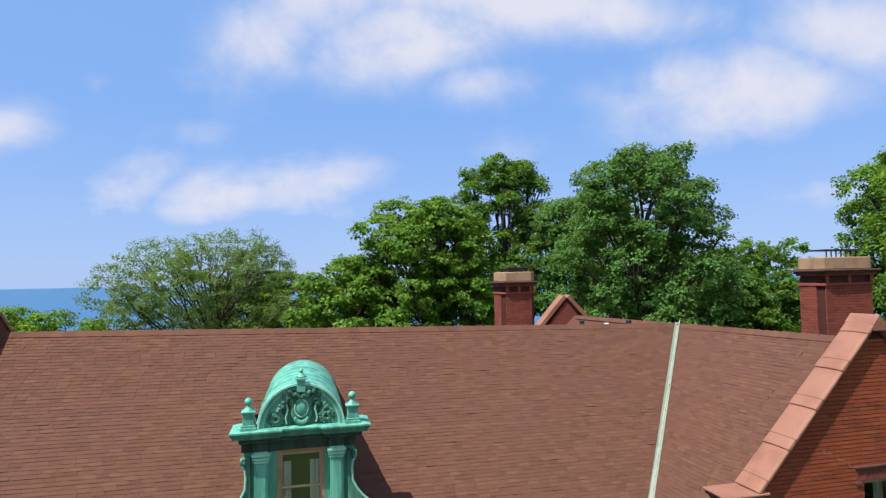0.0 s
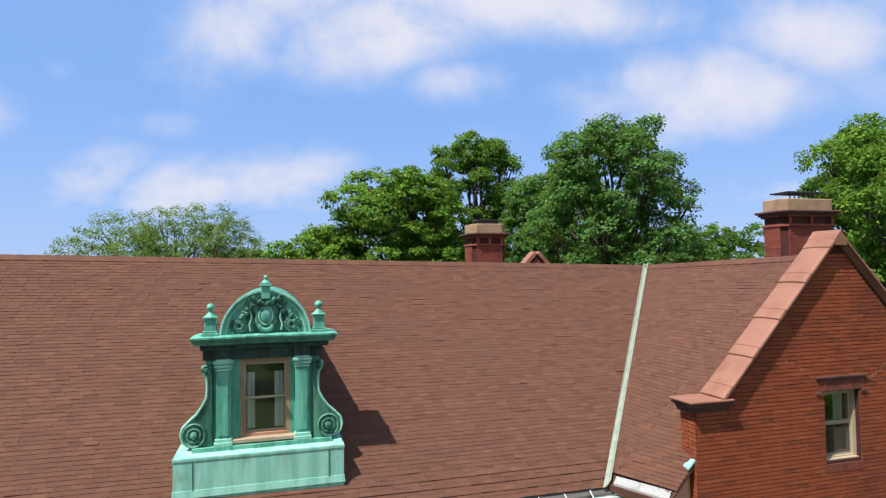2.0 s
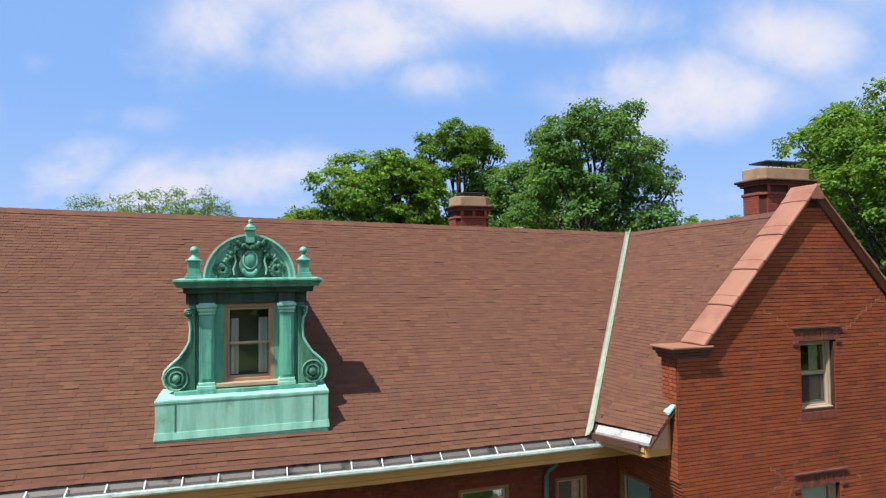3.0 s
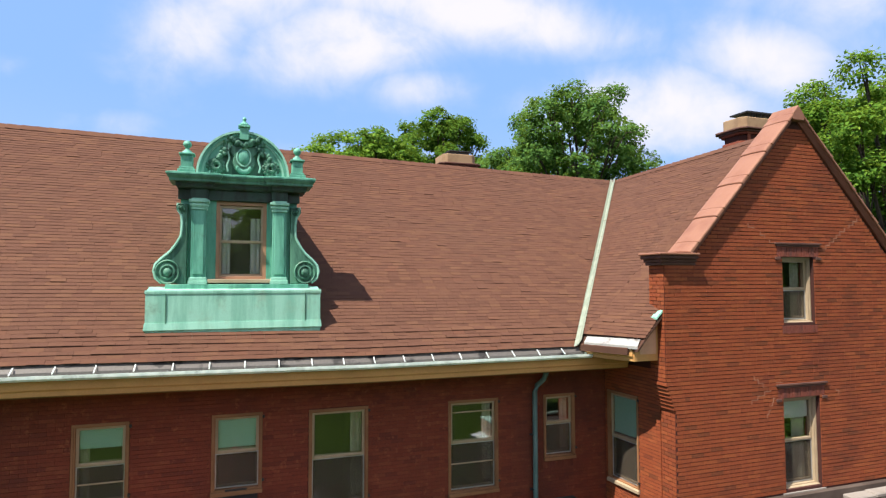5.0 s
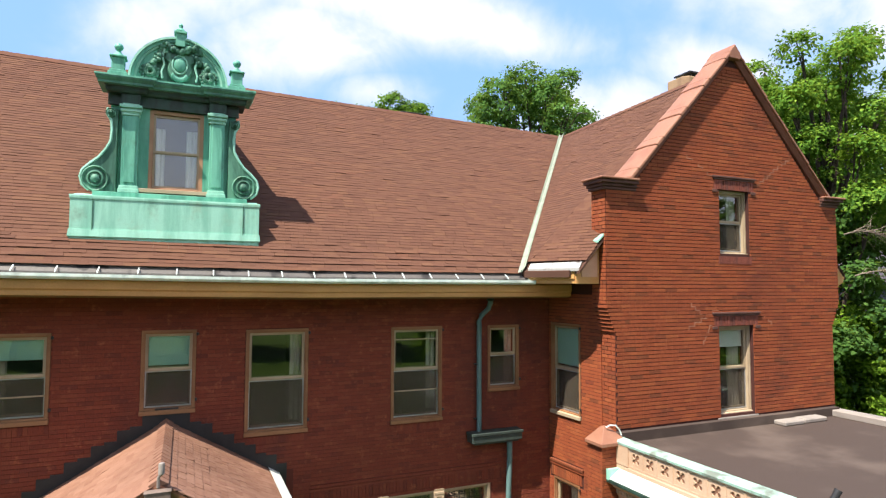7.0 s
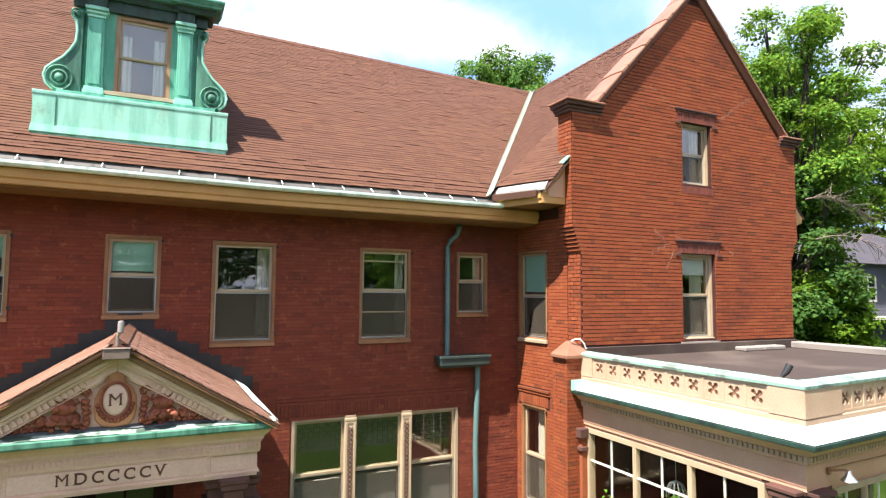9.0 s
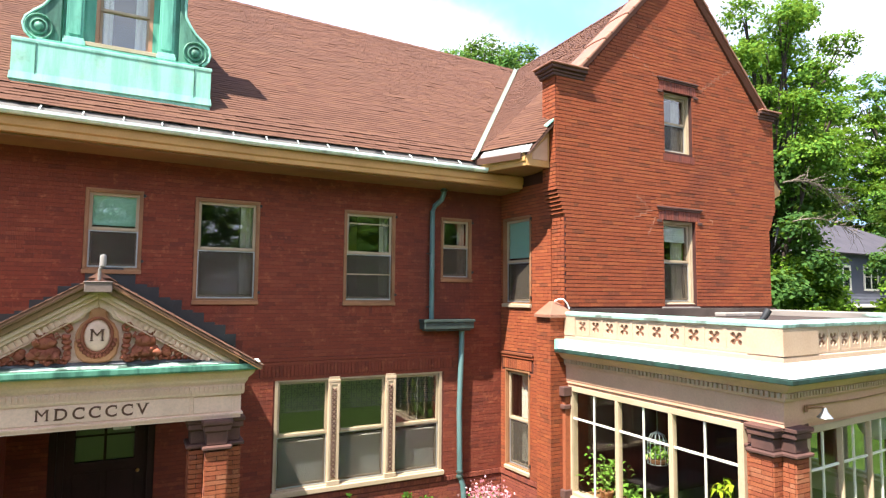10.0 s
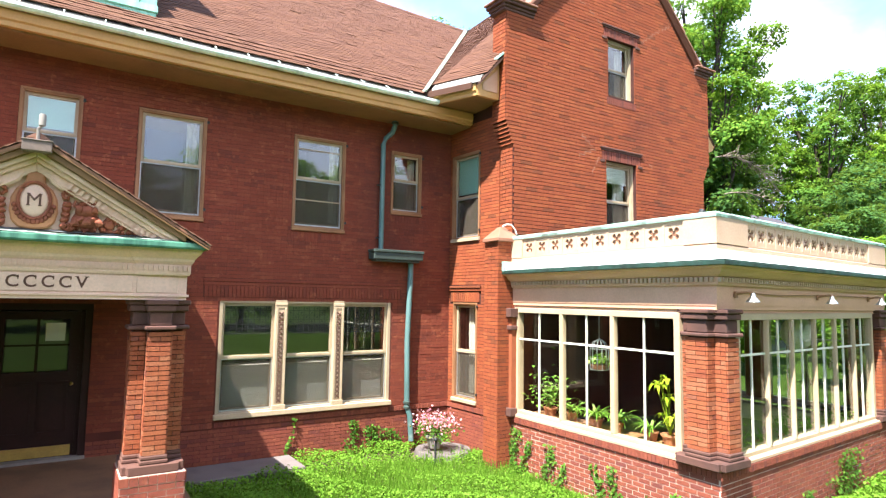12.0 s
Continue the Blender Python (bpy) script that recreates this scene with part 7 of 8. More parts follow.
tree(41.0, 56, 14.5, 5.0, LEAF_DARK, "dark green tree in the row behind the house", 36, 20000, 0.34, 0.08, 28)
tree(49.5, 57, 13.5, 5.0, LEAF, "green tree in the row behind the house", 37, 20000, 0.34, 0.08, 28)
tree(35.5, 52, 12.5, 4.2, LEAF_DARK, "low dark green tree under the oak", 38, 16000, 0.32, 0.06, 24)
tree(25.6, 17.4, 18.7, 4.0, LEAF_MAPLE, "tall leafy tree with an open crown beside the gable", 22, 50000, 0.19, 0.40, 40, 0.45, 1.0, 0.2, lobe=(0.15, 0.25))
tree(37.0, 28.5, 21.5, 5.6, LEAF_MAPLE, "dense green maple beyond the gabled wing", 46, 60000, 0.26, 0.25, 60, 0.50, lobe=(0.17, 0.30))
tree(24.6, 17.2, 11.0, 3.0, LEAF_DARK, "smaller dark green tree beside the gable", 23, 18000, 0.24, 0.12, 24)
tree(25.6, 15.9, 6.5, 1.75, LEAF_BRIGHT, "broad bright green bush in front of the grey house", 24, 26000, 0.20, 0.04, 36, 0.4, category="bush")
tree(58.0, 36, 26.5, 8.0, LEAF_BRIGHT, "tall green tree behind the grey house", 25, 46000, 0.34, 0.08, 52, 0.6)
tree(66.0, 31, 27.5, 7.5, LEAF, "tall green tree beyond the grey house", 41, 36000, 0.34, 0.08, 44, 0.6)
tree(49.0, 34, 17.5, 6.0, LEAF, "green tree close behind the grey house", 42, 30000, 0.30, 0.1, 40, 0.6)
tree(73.0, 28, 29.0, 8.0, LEAF_BRIGHT, "tall light green tree in the row", 26, 36000, 0.38, 0.12, 44)
tree(86.0, 37, 26.5, 8.0, LEAF, "tall green tree in the row", 27, 32000, 0.40, 0.12, 40)
tree(45.0, 17.0, 9.6, 4.2, LEAF_DARK, "low dark green tree with drooping branches", 28, 30000, 0.25, 0.06, 40)
tree(53.0, 20.5, 14.5, 5.2, LEAF_DARK, "dark green tree at the garden edge", 29, 30000, 0.30, 0.08, 38)
tree(36.5, 15.5, 8.2, 3.0, LEAF_DARK, "dark green tree at the corner of the grey house", 43, 26000, 0.22, 0.05, 34, 0.45)
tree(25.6, 10.4, 5.6, 2.7, LEAF_BRIGHT, "bright green garden shrub beyond the sun room", 44, 16000, 0.20, 0.04, 30, 0.4, category="bush")
tree(28.5, 6.4, 5.2, 2.8, LEAF, "green garden shrub beyond the sun room", 45, 16000, 0.20, 0.04, 30, 0.4, category="bush")
# garden trees to the side, mirrored in the sun room
tree(20.6, 1.2, 4.4, 2.4, LEAF, "rounded green bush on the side lawn", 47, 16000, 0.18, 0.03, 30, 0.4, category="bush")
tree(25.0, -1.8, 5.4, 2.7, LEAF_DARK, "dark green bush on the side lawn", 48, 16000, 0.20, 0.03, 30, 0.4, category="bush")
tree(21.0, -7.0, 10.5, 4.2, LEAF_BRIGHT, "light green garden tree beside the lawn", 32, 22000, 0.28, 0.08, 30)
tree(29.0, -1.5, 9.0, 4.2, LEAF, "green garden tree beside the lawn", 33, 20000, 0.28, 0.06, 30)
tree(16.5, -13.0, 12.0, 4.6, LEAF, "green garden tree by the footpath", 34, 22000, 0.30, 0.12, 30)
tree(33.0, -13.0, 13.0, 5.2, LEAF_DARK, "dark green garden tree by the lawn", 35, 22000, 0.32, 0.08, 30)
# the row of trees across the lawn, mirrored in the panes
far_tree = tree(-14, -44, 15.5, 8.6, LEAF, "green street tree behind the lawn", 31, 42000, 0.36, 0.08, 44, 0.7)
far_tree["group"] = "trees behind the lawn"
for i, (x, y, a, s_) in enumerate(((1, -42, 40, 1.05), (16, -40, 110, 1.15), (31, -43, 200, 1.0), (-29, -41, 290, 1.1), (46, -40, 20, 1.15), (-44, -42, 75, 1.0), (-59, -40, 150, 1.1), (61, -42, 250, 1.1))):
    copy_thing(far_tree, pose(x, y, GROUND, 0, 0, a) @ Matrix.Diagonal((s_, s_, s_, 1)))
# bare twigs of the tree beside the gable
rr = random.Random(77)
DEAD = ((22.1, 14.2, 9.1, 4.2, 2.2, 75), (22.3, 14.0, 7.6, 4.0, 1.6, 36))
DRY = plain("dry_twig", (0.26, 0.20, 0.155), (0.17, 0.13, 0.10), 6, 0.9)
for x, y, z, reach, drop, k in DEAD:
    db = thing("dead_branch", (x, y, z), "bare dry branch arching out of the trees", "branch")
    limb = [Vector((x + reach * q, y - 0.3 * q, z + 0.55 * q * reach * 0.5 - drop * q * q)) for q in [i / 10 for i in range(11)]]
    b = Shape()
    b.tube([tuple(p) for p in limb], [0.028 - 0.0024 * i for i in range(11)], 6)
    part("limb", b, DRY, db, smooth=True)
    for i in range(k):
        q = rr.uniform(0.05, 0.9)
        j = int(q * 10)
        p = limb[j].lerp(limb[j + 1], q * 10 - j)
        d = (limb[j + 1] - limb[j]).normalized() + Vector((rr.uniform(-0.3, 0.5), rr.uniform(-0.5, 0.4), rr.uniform(-0.5, 0.8)))
        pts = [tuple(p)]
        for w in range(5):
            d = (d.normalized() + Vector((rr.uniform(-0.3, 0.3), rr.uniform(-0.3, 0.3), rr.uniform(-0.4, 0.2)))).normalized()
            p = p + d * rr.uniform(0.12, 0.32)
            pts.append(tuple(p))
        b = Shape()
        b.tube(pts, [0.010, 0.009, 0.007, 0.005, 0.004, 0.002], 4)
        part("twig", b, DRY, db, smooth=True)

# ---- grey house beyond the garden ----
gh = thing("house", (46.0, 23.0, GROUND), "grey clapboard house with white-framed windows half hidden by trees", "house")
s = Shape()
s.box(39.5, 54.0, 21.0, 29.0, GROUND - 1.0, 7.2)
part("wall", s, GREY_SIDING, gh)
s = Shape()
for i in range(34):
    z = 0.4 + i * 0.2
    s.add([(39.48, 20.97, z), (54.02, 20.97, z), (54.02, 20.99, z + 0.19), (39.48, 20.99, z + 0.19)], [(0, 1, 2, 3)])
    s.add([(39.47, 29.0, z), (39.47, 20.98, z), (39.49, 20.98, z + 0.19), (39.49, 29.0, z + 0.19)], [(0, 1, 2, 3)])
tagged(part("clapboards", s, GREY_SIDING, gh), kind="stuff")
s = Shape()
s.add([(38.9, 20.4, 7.1), (54.6, 20.4, 7.1), (54.6, 29.6, 7.1), (38.9, 29.6, 7.1), (43.0, 25, 9.6), (50.6, 25, 9.6)],
      [(0, 1, 5, 4), (1, 2, 5), (2, 3, 4, 5), (3, 0, 4), (3, 2, 1, 0)])
part("roof", s, GREY_ROOF, gh)
s = Shape()
s.box(39.4, 54.1, 20.0, 21.0, 3.9, 4.05)
part("balcony", s, WHITE_SASH, gh, "white balcony edge")
for (x, z, w, h, face) in ((41.4, 4.9, 1.6, 1.5, "f"), (44.4, 4.9, 1.6, 1.5, "f"), (41.2, 2.0, 1.4, 1.4, "f"), (44.8, 2.0, 1.4, 1.4, "f"), (47.6, 4.9, 1.6, 1.5, "f"), (22.5, 4.7, 1.2, 1.5, "s"), (25.5, 4.7, 1.2, 1.5, "s"), (22.5, 1.4, 1.2, 1.4, "s")):
    M4 = Matrix.Translation((0, 20.98, 0)) if face == "f" else Matrix.Translation((39.48, 0, 0)) @ Matrix.Rotation(radians(-90), 4, "Z") @ Matrix.Diagonal((-1, 1, 1, 1))
    wn = part("window", ring(Shape(M4), x, x + w, z, z + h, 0.12, -0.06, 0.02), WHITE_SASH, gh)
    s = Shape(M4)
    s.box(x + w / 2 - 0.05, x + w / 2 + 0.05, -0.05, 0.01, z + 0.1, z + h - 0.1).box(x + 0.1, x + w - 0.1, -0.04, 0.01, z + h * 0.55, z + h * 0.55 + 0.05)
    part("glazing_bar", s, WHITE_SASH, wn)
    s = Shape(M4)
    s.box(x + 0.1, x + w - 0.1, -0.02, -0.012, z + 0.1, z + h - 0.1)
    part("pane", s, plain("dark_pane", (0.03, 0.035, 0.04), (0.02, 0.025, 0.03), 1, 0.1), wn)

gh.location.x -= 4.2
gh.location.z += 0.3

# ---- ground cover by the house ----
rng = np.random.default_rng(5)


def hump(x, y):
    return 0.10 + 0.10 * np.sin(x * 1.3 + 0.5) * np.sin(y * 1.1) + 0.05 * np.sin(x * 4.1 + y * 3.0) + 0.10 * np.clip((y - 9.5) / 2.0, 0, 1)


n = 60000
gx, gy = rng.uniform(1.9, 7.5, n), rng.uniform(5.2, 11.34, n)
okp = ~((gx < 4.15) & (gy > 10.38) & (gx > 1.9)) & ~(((gx - 6.95) ** 2 + (gy - 10.55) ** 2) < 0.42) & ~((gx > 7.1) & (gy > 8.95) & (gy < 9.6))
gx, gy = gx[okp], gy[okp]
gz = GROUND + np.maximum(0.03, hump(gx, gy)) * rng.uniform(0.35, 1.15, len(gx)) + 0.03
N = rng.normal(size=(len(gx), 3)) * 0.45 + np.array([0, -0.1, 0.9])
me = leaf_mesh("ground_ivy", np.stack([gx, gy, gz], 1), N, 0.05, rng, LEAF_GROUND, 0.7)
ob = new("ground_ivy", me)
tagged(ob, "bright green ground ivy covering the bed by the house", "ground cover", kind="stuff")
bed = Shape()
bed.box(1.9, 7.5, 5.0, 11.36, GROUND, GROUND + 0.012)
solid("planting_bed", bed, EARTH, "dark earth of the planting bed under the ivy", "bed", kind="structure")
pn = 9000
pu, pd = rng.uniform(1.6, 7.0, pn), rng.gamma(2.0, 0.28, pn)
ph = GROUND + (0.10 + 0.42 * np.clip(pu - 2.2, 0, 1) * np.exp(-((pd - 0.6) / 0.6) ** 2) * (0.6 + 0.4 * np.sin(pu * 3.1))) * rng.uniform(0.15, 1.0, pn)
F3 = np.array(SUN_F)
PP = np.stack([pu, -0.12 - pd, ph], 1) @ F3[:3, :3].T + F3[:3, 3]
tagged(new("border_plants", leaf_mesh("border_plants", PP, rng.normal(size=(pn, 3)) * 0.5 + np.array([0, -0.2, 0.9]), 0.075, rng, LEAF_GROUND, 0.6)), "leafy green border plants along the sun room base", "border plants", kind="stuff")
# grass tufts among the ivy and on the near lawn
tn = 26000
tx, ty = rng.uniform(-2.0, 7.4, tn), rng.uniform(4.5, 10.3, tn)
okp = (tx > 1.95) & (ty > 5.2)
tx, ty = tx[okp], ty[okp]
tn = len(tx)
h = rng.uniform(0.10, 0.30, tn)
dx, dy = rng.normal(size=tn) * 0.06, rng.normal(size=tn) * 0.06
ww = 0.006
zb = np.full(tn, GROUND)
v = np.stack([np.stack([tx - ww, ty, zb], 1), np.stack([tx + ww, ty, zb], 1), np.stack([tx + dx * 0.5 + ww * 0.7, ty + dy * 0.5, zb + h * 0.6], 1), np.stack([tx + dx, ty + dy, zb + h], 1), np.stack([tx + dx * 0.5 - ww * 0.7, ty + dy * 0.5, zb + h * 0.6], 1)], 1).reshape(-1, 3)
g = bpy.data.meshes.new("grass")
g.from_pydata(v.tolist(), [], [tuple(range(5 * i, 5 * i + 5)) for i in range(tn)])
g.materials.append(LEAF_GROUND)
tagged(new("grass", g), "tall grass blades standing among the ivy", "grass", kind="stuff")


def climber(M4, u, z1, width, n_, seed, label):
    r_ = np.random.default_rng(seed)
    zz = GROUND + (z1 - GROUND) * r_.random(n_) ** 1.3
    taper = 1.0 - 0.45 * (zz - GROUND) / (z1 - GROUND)
    uu = u + r_.normal(size=n_) * width * taper * 1.25 + 0.10 * np.sin(zz * 5 + seed)
    yy = -0.02 - r_.random(n_) * 0.05
    P = np.array([tuple(M4 @ Vector((a, b, c))) for a, b, c in zip(uu, yy, zz)])
    nn = np.array(tuple(M4.to_3x3() @ Vector((0, -1, 0.3))))
    m_ = leaf_mesh("climbing_ivy", P, r_.normal(size=(n_, 3)) * 0.4 + nn, 0.06, r_, LEAF, 0.8)
    o = new("climbing_ivy", m_)
    o.location = (0, 0, 0)
    tagged(o, label, "ivy", "climbing ivy", "stuff")


for i, (u, z, w, n_) in enumerate(((0.42, 0.95, 0.10, 260), (0.75, 0.80, 0.06, 130), (1.25, 0.85, 0.07, 160), (1.55, 0.6, 0.05, 80), (2.35, 0.75, 0.06, 110), (2.75, 0.80, 0.07, 130), (3.45, 0.55, 0.05, 80), (3.75, 0.7, 0.05, 80))):
    climber(SUN_L, u, z, w, n_, 40 + i, "thin strand of ivy climbing the sun room base")
for i, (u, z, w, n_) in enumerate(((4.12, 1.0, 0.03, 70), (5.35, 0.85, 0.08, 160), (5.75, 0.75, 0.12, 220), (6.2, 0.62, 0.14, 200))):
    climber(FRONT, u, z, w, n_, 60 + i, "strand of ivy climbing the front wall")
for i, (u, z, w) in enumerate(((0.8, 0.7, 0.05), (2.5, 0.5, 0.12), (4.0, 0.9, 0.3))):
    climber(SUN_F, u, z, w, 140 if i < 2 else 500, 70 + i, "strand of ivy climbing the sun room base")

# ---- potted plants ----
def strap_leaf(s, base, yaw, length, droop, width):
    d = Vector((math.cos(yaw), math.sin(yaw), 0))
    side = Vector((-d.y, d.x, 0)) * width
    pts = []
    for k in range(7):
        t = k / 6
        p = Vector(base) + d * length * t * 0.8 + Vector((0, 0, length * (1.1 * t - droop * t * t)))
        w = side * (math.sin(math.pi * (0.12 + 0.85 * t)))
        pts.append((tuple(p - w), tuple(p + w)))
    s.loft([[a, b] for a, b in pts], closed=False, caps=False)


def potted(x, y, z, kind_, seed, label, r=0.11, h=0.17, scale=1.0, leaf=None):
    rr_ = random.Random(seed)
    t = thing("potted_plant", (x, y, z), label, "plant", "sun room plants")
    s = Shape()
    s.lathe([(r * 0.72, 0.0), (r * 0.98, h * 0.8), (r * 1.1, h * 0.82), (r * 1.1, h), (r * 0.95, h), (r * 0.9, h * 0.85), (0.01, h * 0.84)], (x, y, z), 14)
    part("pot", s, POT, t, smooth=True)
    s = Shape()
    if kind_ == "strap":
        for i in range(42):
            strap_leaf(s, (x, y, z + h * 0.85), rr_.uniform(0, 6.28), rr_.uniform(0.25, 0.46) * scale, rr_.uniform(0.55, 1.25), 0.016 * scale)
    elif kind_ == "broad":
        for i in range(9):
            yaw = rr_.uniform(0, 6.28)
            top = (x + rr_.uniform(-0.16, 0.16) * scale, y + rr_.uniform(-0.2, 0.2) * scale, z + h + rr_.uniform(0.15, 0.85) * scale)
            s.tube([(x, y, z + h * 0.8), ((x + top[0]) / 2, (y + top[1]) / 2, (z + h + top[2]) / 2), top], 0.006, 5)
            for k in range(3):
                strap_leaf(s, top, yaw + k * 0.9 - 0.9, rr_.uniform(0.14, 0.24) * scale, 1.5, 0.034 * scale)
    else:
        for i in range(160):
            c = Vector((max(-0.24, min(0.24, rr_.gauss(0, 0.13))), rr_.gauss(0, 0.18), abs(rr_.gauss(0.20, 0.15)))) * scale + Vector((x, y, z + h))
            strap_leaf(s, tuple(c), rr_.uniform(0, 6.28), 0.085 * scale, 1.0, 0.02 * scale)
        for i in range(9):
            s.tube([(x, y, z + h * 0.8), (x + rr_.gauss(0, 0.15) * scale, y + rr_.gauss(0, 0.15) * scale, z + h + 0.35 * scale)], 0.005, 5)
    part("foliage", s, leaf or LEAF_BRIGHT, t, smooth=True)
    return t


bench = Shape()
bench.box(7.80, 8.30, 5.56, 9.0, 0.72, 1.19)
solid("plant_bench", bench, TAN, "low bench for plants along the sun room windows", "bench", bevel=0.01)
for i, (y, k, lb, sc, lf, r) in enumerate(((8.55, "shrub", "leafy green shrub in a clay pot on the bench", 1.35, LEAF_INDOOR, 0.12), (8.05, "strap", "spider plant with arching leaves in a clay pot", 1.0, LEAF_INDOOR, 0.10),
                                           (7.45, "strap", "arching strap-leaved plant in a clay pot", 1.2, LEAF_INDOOR, 0.12), (7.05, "strap", "spider plant with arching leaves in a clay pot", 1.05, LEAF_INDOOR, 0.10),
                                           (6.35, "strap", "strap-leaved plant in a clay pot", 1.0, LEAF_INDOOR, 0.11), (6.05, "broad", "tall plant with large yellow-green leaves in a clay pot", 1.0, LEAF_YELLOW, 0.13),
                                           (5.75, "broad", "plant with large yellow-green leaves in a clay pot", 0.75, LEAF_YELLOW, 0.13))):
    potted(8.02 + 0.06 * (i % 2), y, 1.19, k, 100 + i, lb, r, 0.15, sc, lf)
for i, u in enumerate((1.2, 2.1, 2.9, 3.8, 4.6)):
    q = SUN_F @ Vector((u, 0.45, 0))
    potted(q.x, q.y, 1.0, "strap" if i % 2 else "shrub", 120 + i, "green plant in a clay pot behind the front glazing", 0.11, 0.17, 0.8, LEAF)
fb = Shape(SUN_F)
fb.box(0.8, 5.2, 0.28, 0.66, 0.72, 1.0)
solid("plant_bench", fb, TAN, "low bench for plants along the front glazing", "bench", bevel=0.01)
# hanging cage basket
hb = thing("hanging_basket", (7.84, 7.2, 2.2), "grey wire cage basket with trailing plants, hanging in the sun room", "basket")
s = Shape()
for i in range(12):
    a = 2 * math.pi * i / 12
    s.tube([(7.84 + 0.15 * math.cos(a), 7.2 + 0.15 * math.sin(a), 2.17), (7.84 + 0.15 * math.cos(a), 7.2 + 0.15 * math.sin(a), 2.50), (7.84 + 0.10 * math.cos(a), 7.2 + 0.10 * math.sin(a), 2.61), (7.84, 7.2, 2.66)], 0.006, 4)
for z in (2.17, 2.34, 2.50):
    s.tube([(7.84 + 0.15 * math.cos(t), 7.2 + 0.15 * math.sin(t), z) for t in [2 * math.pi * i / 20 for i in range(21)]], 0.006, 4)
s.tube([(7.84, 7.2, 2.66), (7.84, 7.2, 3.16)], 0.005, 4)
part("cage", s, STEEL, hb, smooth=True)
s = Shape()
s.lathe([(0.03, 0.0), (0.12, 0.02), (0.145, 0.08), (0.01, 0.08)], (7.84, 7.2, 2.16), 14)
part("bowl", s, POT, hb, smooth=True)
s = Shape()
rr = random.Random(8)
for i in range(120):
    c = (7.84 + rr.gauss(0, 0.07), 7.2 + rr.gauss(0, 0.09), 2.27 + abs(rr.gauss(0, 0.06)))
    strap_leaf(s, c, rr.uniform(0, 6.28), 0.11, 1.4, 0.018)
part("foliage", s, LEAF_INDOOR, hb, smooth=True)
# white paper lantern
s = Shape()
s.blob((11.15, 5.75, 2.79), (0.27, 0.27, 0.28), 20, 12)
solid("paper_lantern", s, WHITE_BLIND, "round white paper lantern hanging in the sun room", "lantern", smooth=True)
s = Shape()
s.tube([(11.15, 5.75, 3.06), (11.15, 5.75, 3.17)], 0.004, 5)
solid("lantern_cord", s, IRON, "thin cord of the paper lantern", "cord")

# flower pot on a round stone by the corner
s = Shape()
s.lathe([(0.55, -0.25), (0.57, 0.05), (0.55, 0.10), (0.02, 0.105)], (7.0, 10.55, 0.20), 24)
solid("round_stone", s, SLATE, "round flat grey stone by the house corner", "stone", smooth=True)
fp = thing("flower_pot", (6.78, 10.52, 0.35), "pot of pink flowers on the round stone", "flowers")
s = Shape()
s.lathe([(0.11, 0.0), (0.17, 0.20), (0.19, 0.21), (0.19, 0.25), (0.16, 0.25), (0.02, 0.22)], (6.78, 10.52, 0.35), 16)
part("pot", s, CONCRETE, fp, smooth=True)
for nm, m, n_, sp_r, zz, sz in (("foliage", LEAF, 500, 0.18, 0.68, 0.06), ("blossom", PETAL, 620, 0.20, 0.84, 0.05)):
    r_ = np.random.default_rng(3 if nm == "foliage" else 4)
    P = r_.normal(size=(n_, 3)) * np.array([sp_r, sp_r, 0.10]) + np.array([6.78, 10.5, zz])
    m_ = leaf_mesh(nm, P, r_.normal(size=(n_, 3)) + np.array([0, -0.4, 0.8]), sz, r_, m, 0.9)
    o = new(nm, m_)
    o.parent = fp
    o.matrix_parent_inverse = Matrix.Translation(-fp.location)
s = Shape()
s.tube([(6.45, 9.95, GROUND - 0.1), (6.45, 9.95, 0.62)], 0.022, 8)
s.blob((6.45, 9.95, 0.65), 0.04, 8, 6)
solid("iron_stake", s, IRON, "short black iron stake with a round knob", "stake", smooth=True)

# ---- bricks, shingles, tiles ----
BRICK_FACES = [(0, 1, 2, 3), (0, 4, 5, 1), (1, 5, 6, 2), (2, 6, 7, 3), (3, 7, 4, 0)]


def spans(x0, x1, holes, z):
    """The stretches of a course that no opening cuts."""
    out = [(x0, x1)]
    for a, b, c, d in holes:
        if c < z < d:
            out = [q for p0, p1 in out for q in ((p0, min(p1, a)), (max(p0, b), p1)) if q[1] - q[0] > 0.02]
    return out


